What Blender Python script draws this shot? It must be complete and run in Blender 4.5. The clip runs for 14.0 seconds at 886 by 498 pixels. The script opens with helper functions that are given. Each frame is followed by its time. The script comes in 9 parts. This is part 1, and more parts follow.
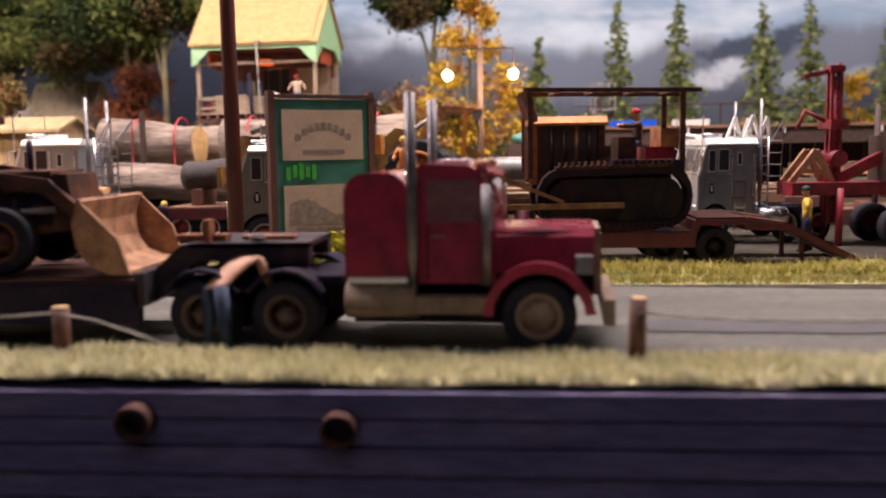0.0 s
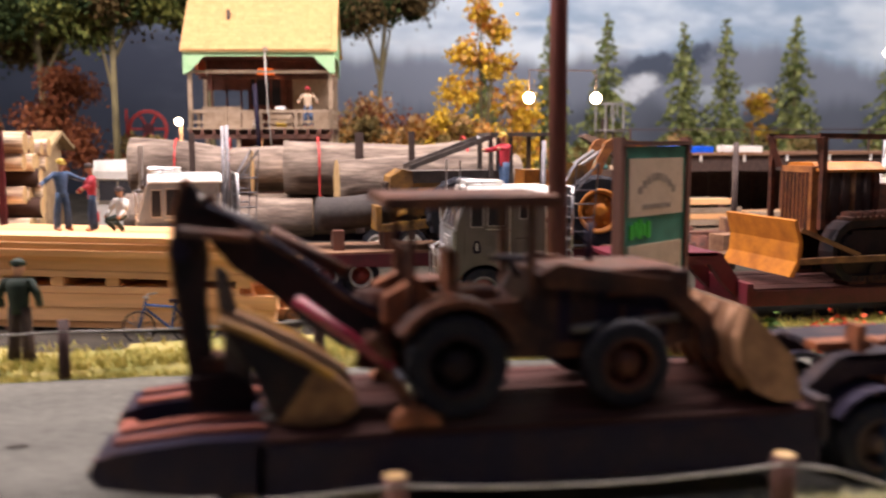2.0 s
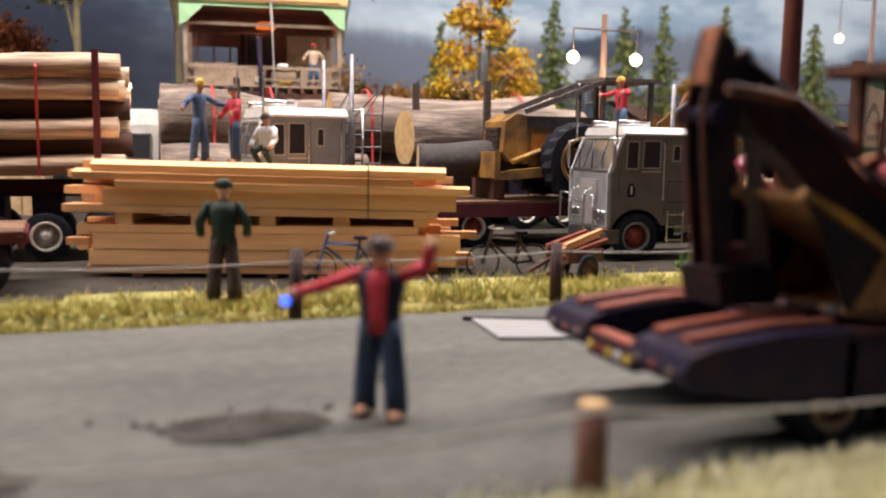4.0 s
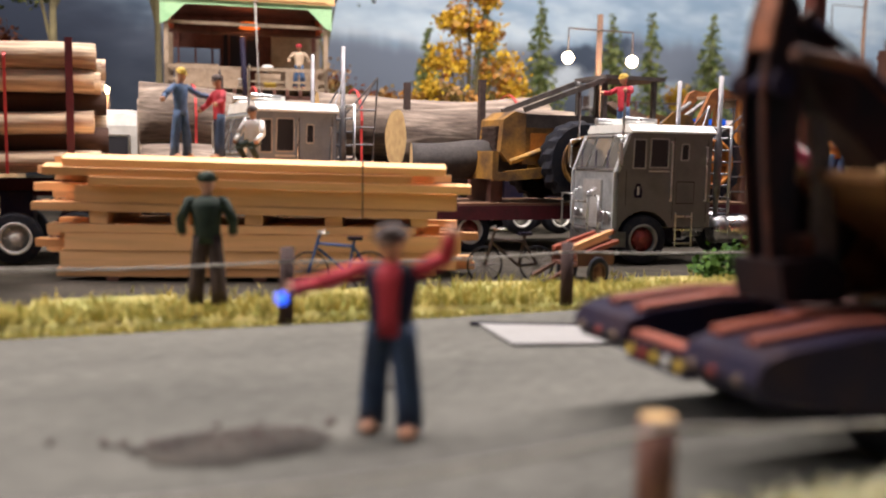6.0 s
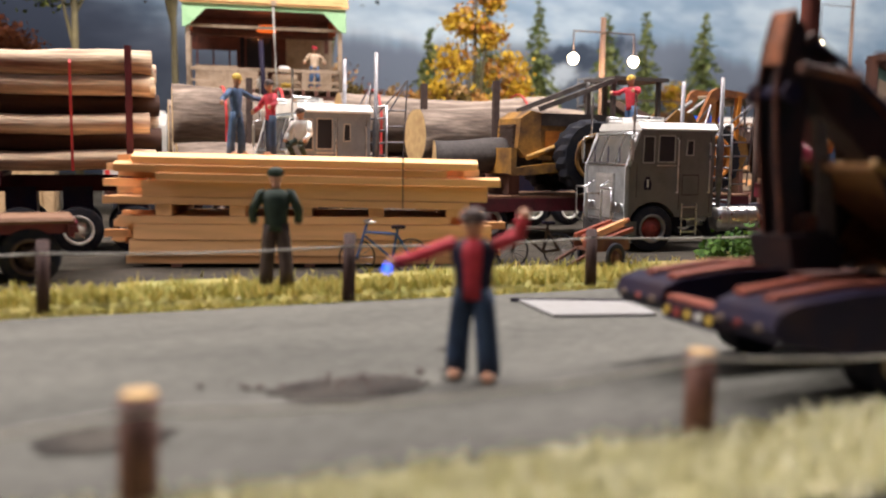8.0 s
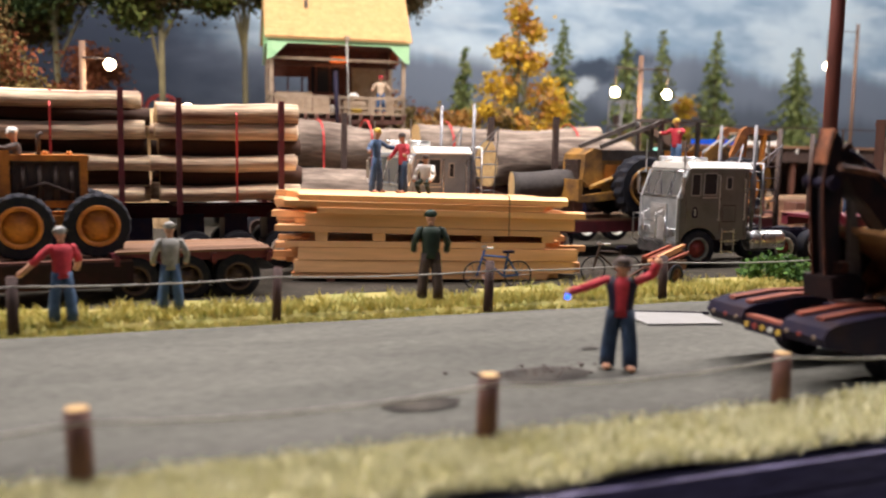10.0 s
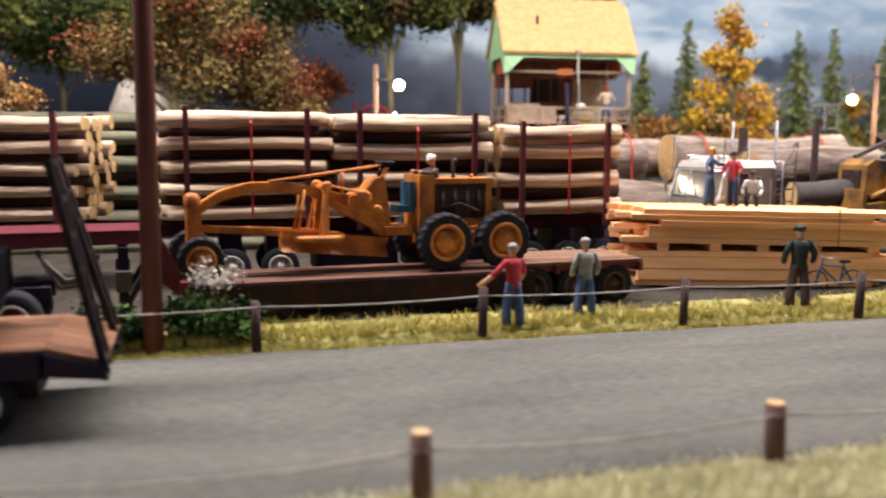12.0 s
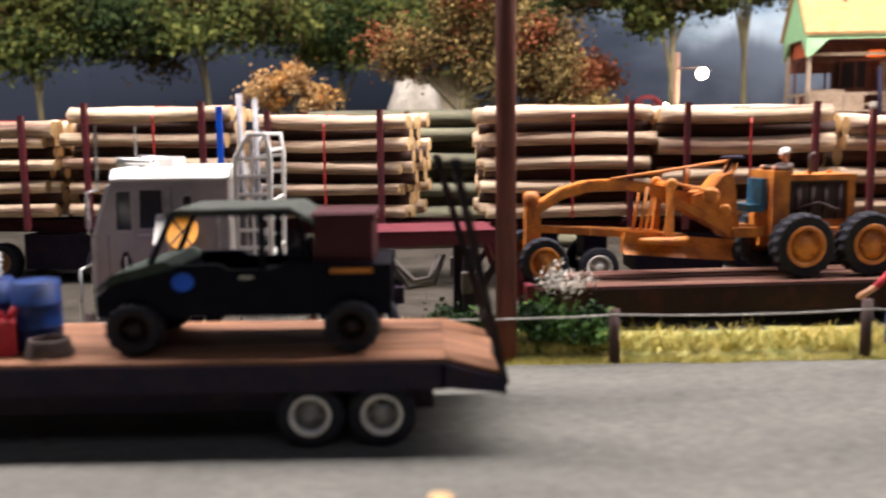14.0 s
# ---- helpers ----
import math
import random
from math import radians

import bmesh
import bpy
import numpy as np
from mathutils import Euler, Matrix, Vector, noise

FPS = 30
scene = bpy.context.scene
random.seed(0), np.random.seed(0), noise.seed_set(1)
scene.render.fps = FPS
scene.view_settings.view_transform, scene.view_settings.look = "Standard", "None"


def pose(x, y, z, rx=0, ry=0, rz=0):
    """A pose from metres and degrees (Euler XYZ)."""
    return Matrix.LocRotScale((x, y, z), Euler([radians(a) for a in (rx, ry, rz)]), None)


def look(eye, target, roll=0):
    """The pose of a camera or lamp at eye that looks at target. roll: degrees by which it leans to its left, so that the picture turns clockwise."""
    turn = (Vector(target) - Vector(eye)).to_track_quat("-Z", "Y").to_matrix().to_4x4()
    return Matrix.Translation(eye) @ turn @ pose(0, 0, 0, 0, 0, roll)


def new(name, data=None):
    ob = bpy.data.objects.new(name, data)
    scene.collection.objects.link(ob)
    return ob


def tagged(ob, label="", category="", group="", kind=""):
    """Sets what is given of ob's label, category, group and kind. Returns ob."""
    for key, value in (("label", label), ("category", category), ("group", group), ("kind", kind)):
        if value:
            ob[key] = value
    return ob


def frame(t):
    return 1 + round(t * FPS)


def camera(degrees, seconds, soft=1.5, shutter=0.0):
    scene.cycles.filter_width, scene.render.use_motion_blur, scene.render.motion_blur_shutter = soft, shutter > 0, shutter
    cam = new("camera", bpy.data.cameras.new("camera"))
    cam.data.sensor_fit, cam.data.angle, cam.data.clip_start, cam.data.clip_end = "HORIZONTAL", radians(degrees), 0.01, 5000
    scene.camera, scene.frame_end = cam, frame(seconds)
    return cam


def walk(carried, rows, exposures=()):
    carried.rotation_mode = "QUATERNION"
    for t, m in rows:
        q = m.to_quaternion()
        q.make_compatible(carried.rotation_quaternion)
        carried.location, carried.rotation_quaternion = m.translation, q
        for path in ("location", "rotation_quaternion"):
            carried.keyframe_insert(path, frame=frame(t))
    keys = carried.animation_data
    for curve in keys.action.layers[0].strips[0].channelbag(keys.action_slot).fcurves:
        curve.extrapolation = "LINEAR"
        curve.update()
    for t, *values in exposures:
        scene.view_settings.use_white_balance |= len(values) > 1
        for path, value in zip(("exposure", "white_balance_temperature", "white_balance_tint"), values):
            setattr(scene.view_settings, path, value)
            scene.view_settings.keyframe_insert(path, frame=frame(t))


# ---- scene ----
cam = camera(52.5, 14.0, soft=2.0, shutter=0.4)
PATH = [
    (0, (0.0, 0.0, 0.1144), (-0.2143, 2.5753, -0.1781), -0.9),
    (0.5, (-0.0935, 0.0641, 0.1313), (-0.1529, 2.6462, -0.1716), -0.8),
    (1, (-0.2276, 0.0935, 0.1495), (-0.1339, 2.6745, -0.1495), -0.1),
    (1.5, (-0.3322, 0.1158, 0.1482), (-0.0351, 2.6804, -0.1599), -0.1),
    (2, (-0.4542, 0.1309, 0.1625), (-0.0121, 2.6738, -0.1469), -0.2),
    (2.5, (-0.5919, 0.1573, 0.1833), (0.003, 2.6677, -0.1326), -0.4),
    (3, (-0.6653, 0.17, 0.1664), (0.0481, 2.6505, -0.1482), 0.0),
    (3.2, (-0.6922, 0.1879, 0.1482), (0.066, 2.6538, -0.1755), 0.4),
    (5.5, (-0.7041, 0.3056, 0.0884), (0.2016, 2.7279, -0.1924), 0.8),
    (6, (-0.6982, 0.2997, 0.0923), (0.2116, 2.7198, -0.1833), 1.0),
    (6.5, (-0.6979, 0.3207, 0.078), (0.2449, 2.7262, -0.2184), 1.2),
    (7, (-0.7048, 0.3121, 0.0728), (0.227, 2.7229, -0.208), 0.5),
    (9.5, (-0.8627, 0.1335, 0.1313), (0.0802, 2.539, -0.1664), 1.1),
    (10, (-0.9067, 0.1181, 0.1339), (0.0348, 2.5234, -0.1664), 1.1),
    (10.5, (-0.9731, 0.1381, 0.1456), (-0.0396, 2.5452, -0.1573), 0.9),
    (11, (-1.0335, 0.1287, 0.143), (-0.1735, 2.5615, -0.1677), 0.8),
    (11.5, (-1.1137, 0.121, 0.1456), (-0.3393, 2.5822, -0.1755), 0.7),
    (12, (-1.1775, 0.1178, 0.156), (-0.4829, 2.6027, -0.1625), 0.4),
    (12.5, (-1.2096, 0.1246, 0.169), (-0.6216, 2.6381, -0.1508), -0.0),
    (13, (-1.2404, 0.1421, 0.1625), (-0.7915, 2.6832, -0.1586), -0.1),
    (13.5, (-1.2463, 0.1598, 0.1703), (-0.99, 2.7263, -0.1508), -0.1),
    (14, (-1.2627, 0.1776, 0.1573), (-1.2144, 2.7561, -0.1794), -0.6),
]
cam.data.dof.use_dof = True
cam.data.dof.focus_distance = 0.87
cam.data.dof.aperture_fstop = 6.2
walk(cam, [(t, look(eye, target, roll)) for t, eye, target, roll in PATH],
     exposures=[(0, 0.0, 6750, 22), (0.5, 0.12, 6750, 22), (1, 0.14, 6750, 22), (1.5, 0.14, 6750, 22), (2, 0.06, 6650, 18), (2.5, -0.06, 6600, 16), (3, -0.1, 6550, 14), (5.5, -0.02, 6480, 10),
                (9.5, -0.02, 6380, 8), (11, 0.0, 6450, 9), (12, 0.0, 6350, 11), (13, 0.06, 6250, 13), (13.5, 0.16, 6250, 12), (14, 0.34, 6300, 10)])

# ---- world, lights ----
world = bpy.data.worlds.new("room_air")
scene.world = world
world.use_nodes = True
world.node_tree.nodes["Background"].inputs[0].default_value = (0.55, 0.6, 0.8, 1)
world.node_tree.nodes["Background"].inputs[1].default_value = 0.05


def area_lamp(name, eye, target, sx, sy, power, colour):
    data = bpy.data.lights.new(name, "AREA")
    data.shape, data.size, data.size_y, data.energy, data.color = "RECTANGLE", sx, sy, power, colour
    ob = new(name, data)
    ob.matrix_world = look(eye, target)
    return ob


def bulb_lamp(name, p, power, colour, radius=0.004):
    data = bpy.data.lights.new(name, "POINT")
    data.energy, data.color, data.shadow_soft_size = power, colour, radius
    ob = new(name, data)
    ob.location = p
    return ob


# the valance lamps over the layout and an unseen hall fill added for near sides, all above the view
area_lamp("valance_lamp", (-0.85, 1.0, 1.2), (-0.85, 1.0, 0), 3.8, 0.2, 98.0, (0.985, 0.88, 0.85))
area_lamp("backdrop_lamp", (0.2, 2.0, 1.25), (0.2, 2.75, 0.2), 5.0, 0.15, 26.0, (0.95, 0.96, 1.0))
area_lamp("hall_lamp", (-0.4, -1.2, 2.38), (-0.4, -1.2, 0), 4.0, 1.2, 13.0, (0.80, 0.80, 1.0))

# ---- tools ----
K = 0.04  # the models are built at 1:25


def prism(bm, pts, axis, a, b, mi=0):
    """A solid from the outline pts, drawn across the axis, from a to b along it."""
    def at(p, h):
        return {"x": (h, p[0], p[1]), "y": (p[0], h, p[1]), "z": (p[0], p[1], h)}[axis]
    lo = [bm.verts.new(at(p, a)) for p in pts]
    hi = [bm.verts.new(at(p, b)) for p in pts]
    n = len(pts)
    faces = [bm.faces.new(lo[::-1]), bm.faces.new(hi)]
    faces += [bm.faces.new((lo[i], lo[(i + 1) % n], hi[(i + 1) % n], hi[i])) for i in range(n)]
    for f in faces:
        f.material_index = mi
    return lo + hi


def box(bm, x0, x1, y0, y1, z0, z1, mi=0, m=None):
    vs = prism(bm, [(x0, y0), (x1, y0), (x1, y1), (x0, y1)], "z", z0, z1, mi)
    if m is not None:
        for v in vs:
            v.co = m @ v.co
    return vs


def rod(bm, p, q, r0, r1=None, n=8, mi=0, cap=True):
    """A round bar from p to q."""
    p, q = Vector(p), Vector(q)
    r1 = r0 if r1 is None else r1
    rot = (q - p).to_track_quat("Z", "Y").to_matrix()
    rings = []
    for c, r in ((p, r0), (q, r1)):
        rings.append([bm.verts.new(c + rot @ Vector((r * math.cos(2 * math.pi * i / n), r * math.sin(2 * math.pi * i / n), 0))) for i in range(n)])
    faces = [bm.faces.new((rings[0][i], rings[0][(i + 1) % n], rings[1][(i + 1) % n], rings[1][i])) for i in range(n)]
    for f in faces:
        f.smooth = n > 6
    if cap:
        faces += [bm.faces.new(rings[0][::-1]), bm.faces.new(rings[1])]
    for f in faces:
        f.material_index = mi
    return rings[0] + rings[1]


def beam(bm, p, q, w, h, mi=0):
    """A square bar from p to q, w across and h high."""
    p, q = Vector(p), Vector(q)
    d = (q - p).normalized()
    up = Vector((0, 0, 1)) if abs(d.z) < 0.95 else Vector((0, 1, 0))
    s = d.cross(up).normalized()
    u = s.cross(d)
    a = [bm.verts.new(e + s * i * w / 2 + u * j * h / 2) for e in (p, q) for i, j in ((-1, -1), (1, -1), (1, 1), (-1, 1))]
    for idx in ((3, 2, 1, 0), (4, 5, 6, 7), (0, 1, 5, 4), (1, 2, 6, 5), (2, 3, 7, 6), (3, 0, 4, 7)):
        bm.faces.new([a[i] for i in idx]).material_index = mi
    return a


def tube(bm, pts, r, n=6, mi=0):
    """One bent bar along the points."""
    pts = [Vector(p) for p in pts]
    rings = []
    side = None
    for i, p in enumerate(pts):
        d = (pts[min(i + 1, len(pts) - 1)] - pts[max(i - 1, 0)]).normalized()
        side = d.orthogonal().normalized() if side is None else (side - d * side.dot(d)).normalized()
        up = d.cross(side)
        rings.append([bm.verts.new(p + (side * math.cos(2 * math.pi * k / n) + up * math.sin(2 * math.pi * k / n)) * r) for k in range(n)])
    for a, b in zip(rings, rings[1:]):
        for k in range(n):
            f = bm.faces.new((a[k], a[(k + 1) % n], b[(k + 1) % n], b[k]))
            f.smooth, f.material_index = True, mi
    for ring in (rings[0], rings[-1]):
        bm.faces.new(ring).material_index = mi


def lathe(bm, profile, axis="y", n=24, mi=0, centre=(0, 0, 0), caps=True):
    """Turns a profile of (radius, place along the axis) round the axis."""
    c = Vector(centre)
    rings = []
    for r, h in profile:
        ring = []
        for i in range(n):
            a = 2 * math.pi * i / n
            u, v = r * math.cos(a), r * math.sin(a)
            ring.append(bm.verts.new(c + Vector({"x": (h, u, v), "y": (u, h, v), "z": (u, v, h)}[axis])))
        rings.append(ring)
    for a, b in zip(rings, rings[1:]):
        for i in range(n):
            f = bm.faces.new((a[i], a[(i + 1) % n], b[(i + 1) % n], b[i]))
            f.smooth, f.material_index = True, mi
    for ring in (rings[0], rings[-1]) if caps else ():
        bm.faces.new(ring).material_index = mi


def ball(bm, c, r, mi=0, squash=(1, 1, 1), u=10, v=7):
    vs = bmesh.ops.create_uvsphere(bm, u_segments=u, v_segments=v, radius=r)["verts"]
    for w in vs:
        w.co = Vector(c) + Vector((w.co.x * squash[0], w.co.y * squash[1], w.co.z * squash[2]))
        for f in w.link_faces:
            f.smooth, f.material_index = True, mi
    return vs


def mesh_of(name, bm, mats, k=K, bevel=0.0, seg=2):
    if bevel:
        bmesh.ops.bevel(bm, geom=[e for e in bm.edges if len(e.link_faces) == 2 and e.calc_face_angle() > 0.6], offset=bevel, segments=seg, affect="EDGES", clamp_overlap=True)
    bmesh.ops.recalc_face_normals(bm, faces=bm.faces)
    for v in bm.verts:
        v.co *= k
    me = bpy.data.meshes.new(name)
    bm.to_mesh(me)
    bm.free()
    for m in (mats if isinstance(mats, (list, tuple)) else [mats]):
        me.materials.append(m)
    return me


def part(name, bm, mats, parent, label="", k=K, bevel=0.0, seg=2):
    ob = new(name, mesh_of(name, bm, mats, k, bevel, seg))
    ob.parent = parent
    return tagged(ob, label)


def again(name, me, parent, p=(0, 0, 0), rz=0, k=K, label="", sx=1.0):
    """The same mesh once more, at p (in the model's own metres)."""
    ob = new(name, me)
    ob.parent = parent
    ob.matrix_basis = pose(p[0] * k, p[1] * k, p[2] * k, 0, 0, rz) @ Matrix.Diagonal((sx, 1, 1, 1))
    return tagged(ob, label)


def thing(name, label, category, at, yaw=0, group="", kind=""):
    ob = new(name)
    ob.empty_display_size = 0.01
    ob.matrix_basis = pose(at[0], at[1], at[2], 0, 0, yaw)
    return tagged(ob, label, category, group, kind)


def solo(name, bm, mats, label, category, at=(0, 0, 0), yaw=0, group="", kind="", k=1.0, bevel=0.0):
    ob = new(name, mesh_of(name, bm, mats, k, bevel))
    ob.matrix_basis = pose(at[0], at[1], at[2], 0, 0, yaw)
    return tagged(ob, label, category, group, kind)


def BM():
    return bmesh.new()


# ---- materials ----
def mat(name, colour, rough=0.6, metal=0.0, vary=0.25, size=60.0, bump=0.15, fine=350.0, second=None, patch=0.5, rand=0.0, stretch=(1, 1, 1), coat=0.0, spec=0.5):
    """A painted, wooden or earthen surface: two scales of variation, stains of a second colour, and relief."""
    m = bpy.data.materials.new(name)
    m.use_nodes = True
    nt = m.node_tree
    b = nt.nodes["Principled BSDF"]
    co = nt.nodes.new("ShaderNodeTexCoord")
    mp = nt.nodes.new("ShaderNodeMapping")
    mp.inputs["Scale"].default_value = stretch
    nt.links.new(co.outputs["Object"], mp.inputs["Vector"])
    info = nt.nodes.new("ShaderNodeObjectInfo")
    shift = nt.nodes.new("ShaderNodeVectorMath")
    shift.operation = "MULTIPLY_ADD"
    shift.inputs[1].default_value = (7, 5, 3)
    nt.links.new(info.outputs["Random"], shift.inputs[0])
    nt.links.new(mp.outputs["Vector"], shift.inputs[2])
    big, small = nt.nodes.new("ShaderNodeTexNoise"), nt.nodes.new("ShaderNodeTexNoise")
    for n, s, d in ((big, size, 4.0), (small, fine, 3.0)):
        n.inputs["Scale"].default_value, n.inputs["Detail"].default_value = s, d
        nt.links.new(shift.outputs[0], n.inputs["Vector"])
    ramp = nt.nodes.new("ShaderNodeMapRange")
    ramp.inputs["From Min"].default_value, ramp.inputs["From Max"].default_value = patch - 0.12, patch + 0.22
    nt.links.new(big.outputs["Fac"], ramp.inputs["Value"])
    mix = nt.nodes.new("ShaderNodeMix")
    mix.data_type = "RGBA"
    s = second or tuple(c * 0.6 for c in colour)
    mix.inputs["A"].default_value, mix.inputs["B"].default_value = (*colour, 1), (*s, 1)
    nt.links.new(ramp.outputs["Result"], mix.inputs["Factor"])
    hsv = nt.nodes.new("ShaderNodeHueSaturation")
    val = nt.nodes.new("ShaderNodeMath")
    val.operation = "MULTIPLY_ADD"
    val.inputs[1].default_value, val.inputs[2].default_value = vary * 2, 1 - vary
    nt.links.new(small.outputs["Fac"], val.inputs[0])
    if rand:
        v2 = nt.nodes.new("ShaderNodeMath")
        v2.operation = "MULTIPLY_ADD"
        v2.inputs[1].default_value = rand
        nt.links.new(info.outputs["Random"], v2.inputs[0])
        nt.links.new(val.outputs[0], v2.inputs[2])
        val2 = nt.nodes.new("ShaderNodeMath")
        val2.operation = "SUBTRACT"
        val2.inputs[1].default_value = rand / 2
        nt.links.new(v2.outputs[0], val2.inputs[0])
        val = val2
    nt.links.new(val.outputs[0], hsv.inputs["Value"])
    nt.links.new(mix.outputs["Result"], hsv.inputs["Color"])
    nt.links.new(hsv.outputs["Color"], b.inputs["Base Color"])
    rr = nt.nodes.new("ShaderNodeMapRange")
    rr.inputs["To Min"].default_value, rr.inputs["To Max"].default_value = max(0.03, rough - 0.12), min(1, rough + 0.12)
    nt.links.new(big.outputs["Fac"], rr.inputs["Value"])
    nt.links.new(rr.outputs["Result"], b.inputs["Roughness"])
    b.inputs["Metallic"].default_value = metal
    b.inputs["Coat Weight"].default_value = coat
    b.inputs["Specular IOR Level"].default_value = spec
    if bump:
        bp = nt.nodes.new("ShaderNodeBump")
        bp.inputs["Strength"].default_value, bp.inputs["Distance"].default_value = bump, 0.001
        nt.links.new(small.outputs["Fac"], bp.inputs["Height"])
        nt.links.new(bp.outputs["Normal"], b.inputs["Normal"])
    return m


def glow(name, colour, power):
    m = bpy.data.materials.new(name)
    m.use_nodes = True
    b = m.node_tree.nodes["Principled BSDF"]
    b.inputs["Emission Color"].default_value, b.inputs["Emission Strength"].default_value = (*colour, 1), power
    b.inputs["Base Color"].default_value = (*colour, 1)
    return m


def glass(name, colour=(0.02, 0.025, 0.03), rough=0.08):
    m = bpy.data.materials.new(name)
    m.use_nodes = True
    b = m.node_tree.nodes["Principled BSDF"]
    b.inputs["Base Color"].default_value, b.inputs["Roughness"].default_value = (*colour, 1), rough
    b.inputs["IOR"].default_value = 1.5
    return m


M_ASPHALT = mat("asphalt", (0.121, 0.119, 0.104), 0.85, 0, 0.7, 16, 0.7, 330, (0.086, 0.085, 0.075), 0.50, stretch=(0.35, 1.3, 1), spec=0.28)
M_GRASS_DRY = mat("dry_grass", (0.62, 0.57, 0.36), 0.9, 0, 0.4, 25, 0.5, 500, (0.33, 0.31, 0.10), 0.5, rand=0.3)
M_GRASS = mat("grass", (0.36, 0.30, 0.10), 0.9, 0, 0.4, 20, 0.5, 500, (0.14, 0.17, 0.04), 0.5, rand=0.3)
M_GRAVEL = mat("gravel", (0.058, 0.05, 0.041), 0.95, 0, 0.5, 30, 0.6, 500, (0.03, 0.027, 0.02), 0.48, spec=0.1)
M_FASCIA = mat("dark_planks", (0.12, 0.105, 0.21), 0.8, 0, 0.7, 45, 0.6, 200, (0.19, 0.17, 0.26), 0.5, stretch=(0.3, 1, 2))
M_ROOM = mat("room_paint", (0.22, 0.21, 0.20), 0.9, 0, 0.1, 2, 0.0, 20)
M_TYRE = mat("tyre_rubber", (0.012, 0.013, 0.021), 0.8, 0, 0.3, 200, 0.2, 700, (0.03, 0.028, 0.028), 0.55, spec=0.25)
M_BLACK = mat("blue_black_chassis_paint", (0.017, 0.014, 0.032), 0.55, 0, 0.35, 60, 0.1, 500, (0.036, 0.022, 0.028), 0.55, spec=0.14)
M_CHROME = mat("chrome", (0.78, 0.78, 0.78), 0.3, 1.0, 0.05, 100, 0.03, 300)
M_SILVER = mat("grey_silver_paint", (0.20, 0.183, 0.172), 0.4, 0.2, 0.1, 60, 0.03, 400, (0.155, 0.140, 0.130), 0.55, coat=0.3)
M_FRONT = mat("polished_front_metal", (0.50, 0.48, 0.46), 0.35, 0.35, 0.12, 60, 0.03, 400, (0.36, 0.34, 0.32), 0.55, coat=0.3)
# the windscreen's pale grey base colour stands in for reflected light
M_SCREEN = mat("painted_reflection_windscreen", (0.11, 0.105, 0.10), 0.15, 0, 0.3, 40, 0.0, 200, (0.05, 0.05, 0.05), 0.5, coat=0.6)
M_WHITE = mat("white_paint", (0.75, 0.74, 0.70), 0.4, 0, 0.08, 80, 0.04, 300, (0.6, 0.58, 0.53), 0.6)
M_RED = mat("faded_red_paint", (0.32, 0.017, 0.05), 0.42, 0.0, 0.2, 70, 0.06, 400, (0.15, 0.008, 0.023), 0.55, coat=0.8)
M_MAROON = mat("maroon_paint", (0.105, 0.012, 0.02), 0.5, 0, 0.3, 80, 0.1, 400, (0.05, 0.011, 0.014), 0.55)
M_MAROONDARK = mat("dark_maroon_paint", (0.042, 0.005, 0.012), 0.55, 0, 0.3, 80, 0.1, 400, (0.020, 0.005, 0.009), 0.55, spec=0.15)
M_RUSTORANGE = mat("rusted_orange_paint", (0.42, 0.16, 0.04), 0.65, 0, 0.35, 80, 0.15, 400, (0.15, 0.05, 0.025), 0.5)
M_RUSTY = mat("rusty_brown_paint", (0.12, 0.037, 0.021), 0.7, 0.0, 0.4, 90, 0.3, 400, (0.03, 0.015, 0.012), 0.46, spec=0.3)
M_YELLOW = mat("weathered_yellow_paint", (0.44, 0.23, 0.035), 0.6, 0, 0.5, 55, 0.2, 400, (0.09, 0.05, 0.03), 0.49)
M_ORANGE = mat("orange_yellow_paint", (0.56, 0.20, 0.022), 0.5, 0, 0.25, 70, 0.1, 400, (0.34, 0.10, 0.016), 0.54)
M_DARKWOOD = mat("reddish_brown_wood", (0.13, 0.05, 0.032), 0.7, 0, 0.3, 60, 0.3, 300, (0.075, 0.03, 0.022), 0.5, rand=0.2, stretch=(1, 1, 0.2))
M_POLE = mat("red_brown_pole_stain", (0.17, 0.042, 0.030), 0.65, 0, 0.3, 60, 0.2, 300, (0.09, 0.025, 0.02), 0.5, stretch=(1, 1, 0.2))
M_PLANK = mat("worn_deck_planks", (0.25, 0.135, 0.075), 0.8, 0, 0.35, 60, 0.3, 300, (0.12, 0.06, 0.038), 0.5, rand=0.35, stretch=(0.15, 1, 1))
M_LUMBER = mat("fresh_sawn_lumber", (0.86, 0.50, 0.24), 0.7, 0, 0.2, 30, 0.15, 260, (0.64, 0.31, 0.12), 0.5, rand=0.32, stretch=(0.1, 1.5, 1.5))
M_LOG = mat("peeled_log_wood", (0.80, 0.63, 0.43), 0.8, 0, 0.65, 62, 0.9, 420, (0.20, 0.088, 0.062), 0.50, rand=0.36, stretch=(0.09, 1.7, 1.7))
M_LOGEND = mat("cut_log_end", (0.62, 0.42, 0.19), 0.8, 0, 0.2, 100, 0.2, 400, (0.45, 0.28, 0.12), 0.5, rand=0.3)
M_MOSSLOG = mat("mossy_log_bark", (0.17, 0.16, 0.10), 0.9, 0, 0.5, 40, 0.6, 250, (0.05, 0.05, 0.032), 0.47, rand=0.4, stretch=(0.2, 1.5, 1.5))
M_BARK = mat("grey_bark", (0.30, 0.235, 0.185), 0.9, 0, 0.85, 45, 1.0, 200, (0.10, 0.07, 0.055), 0.47, rand=0.2, stretch=(0.25, 1.5, 1.5))
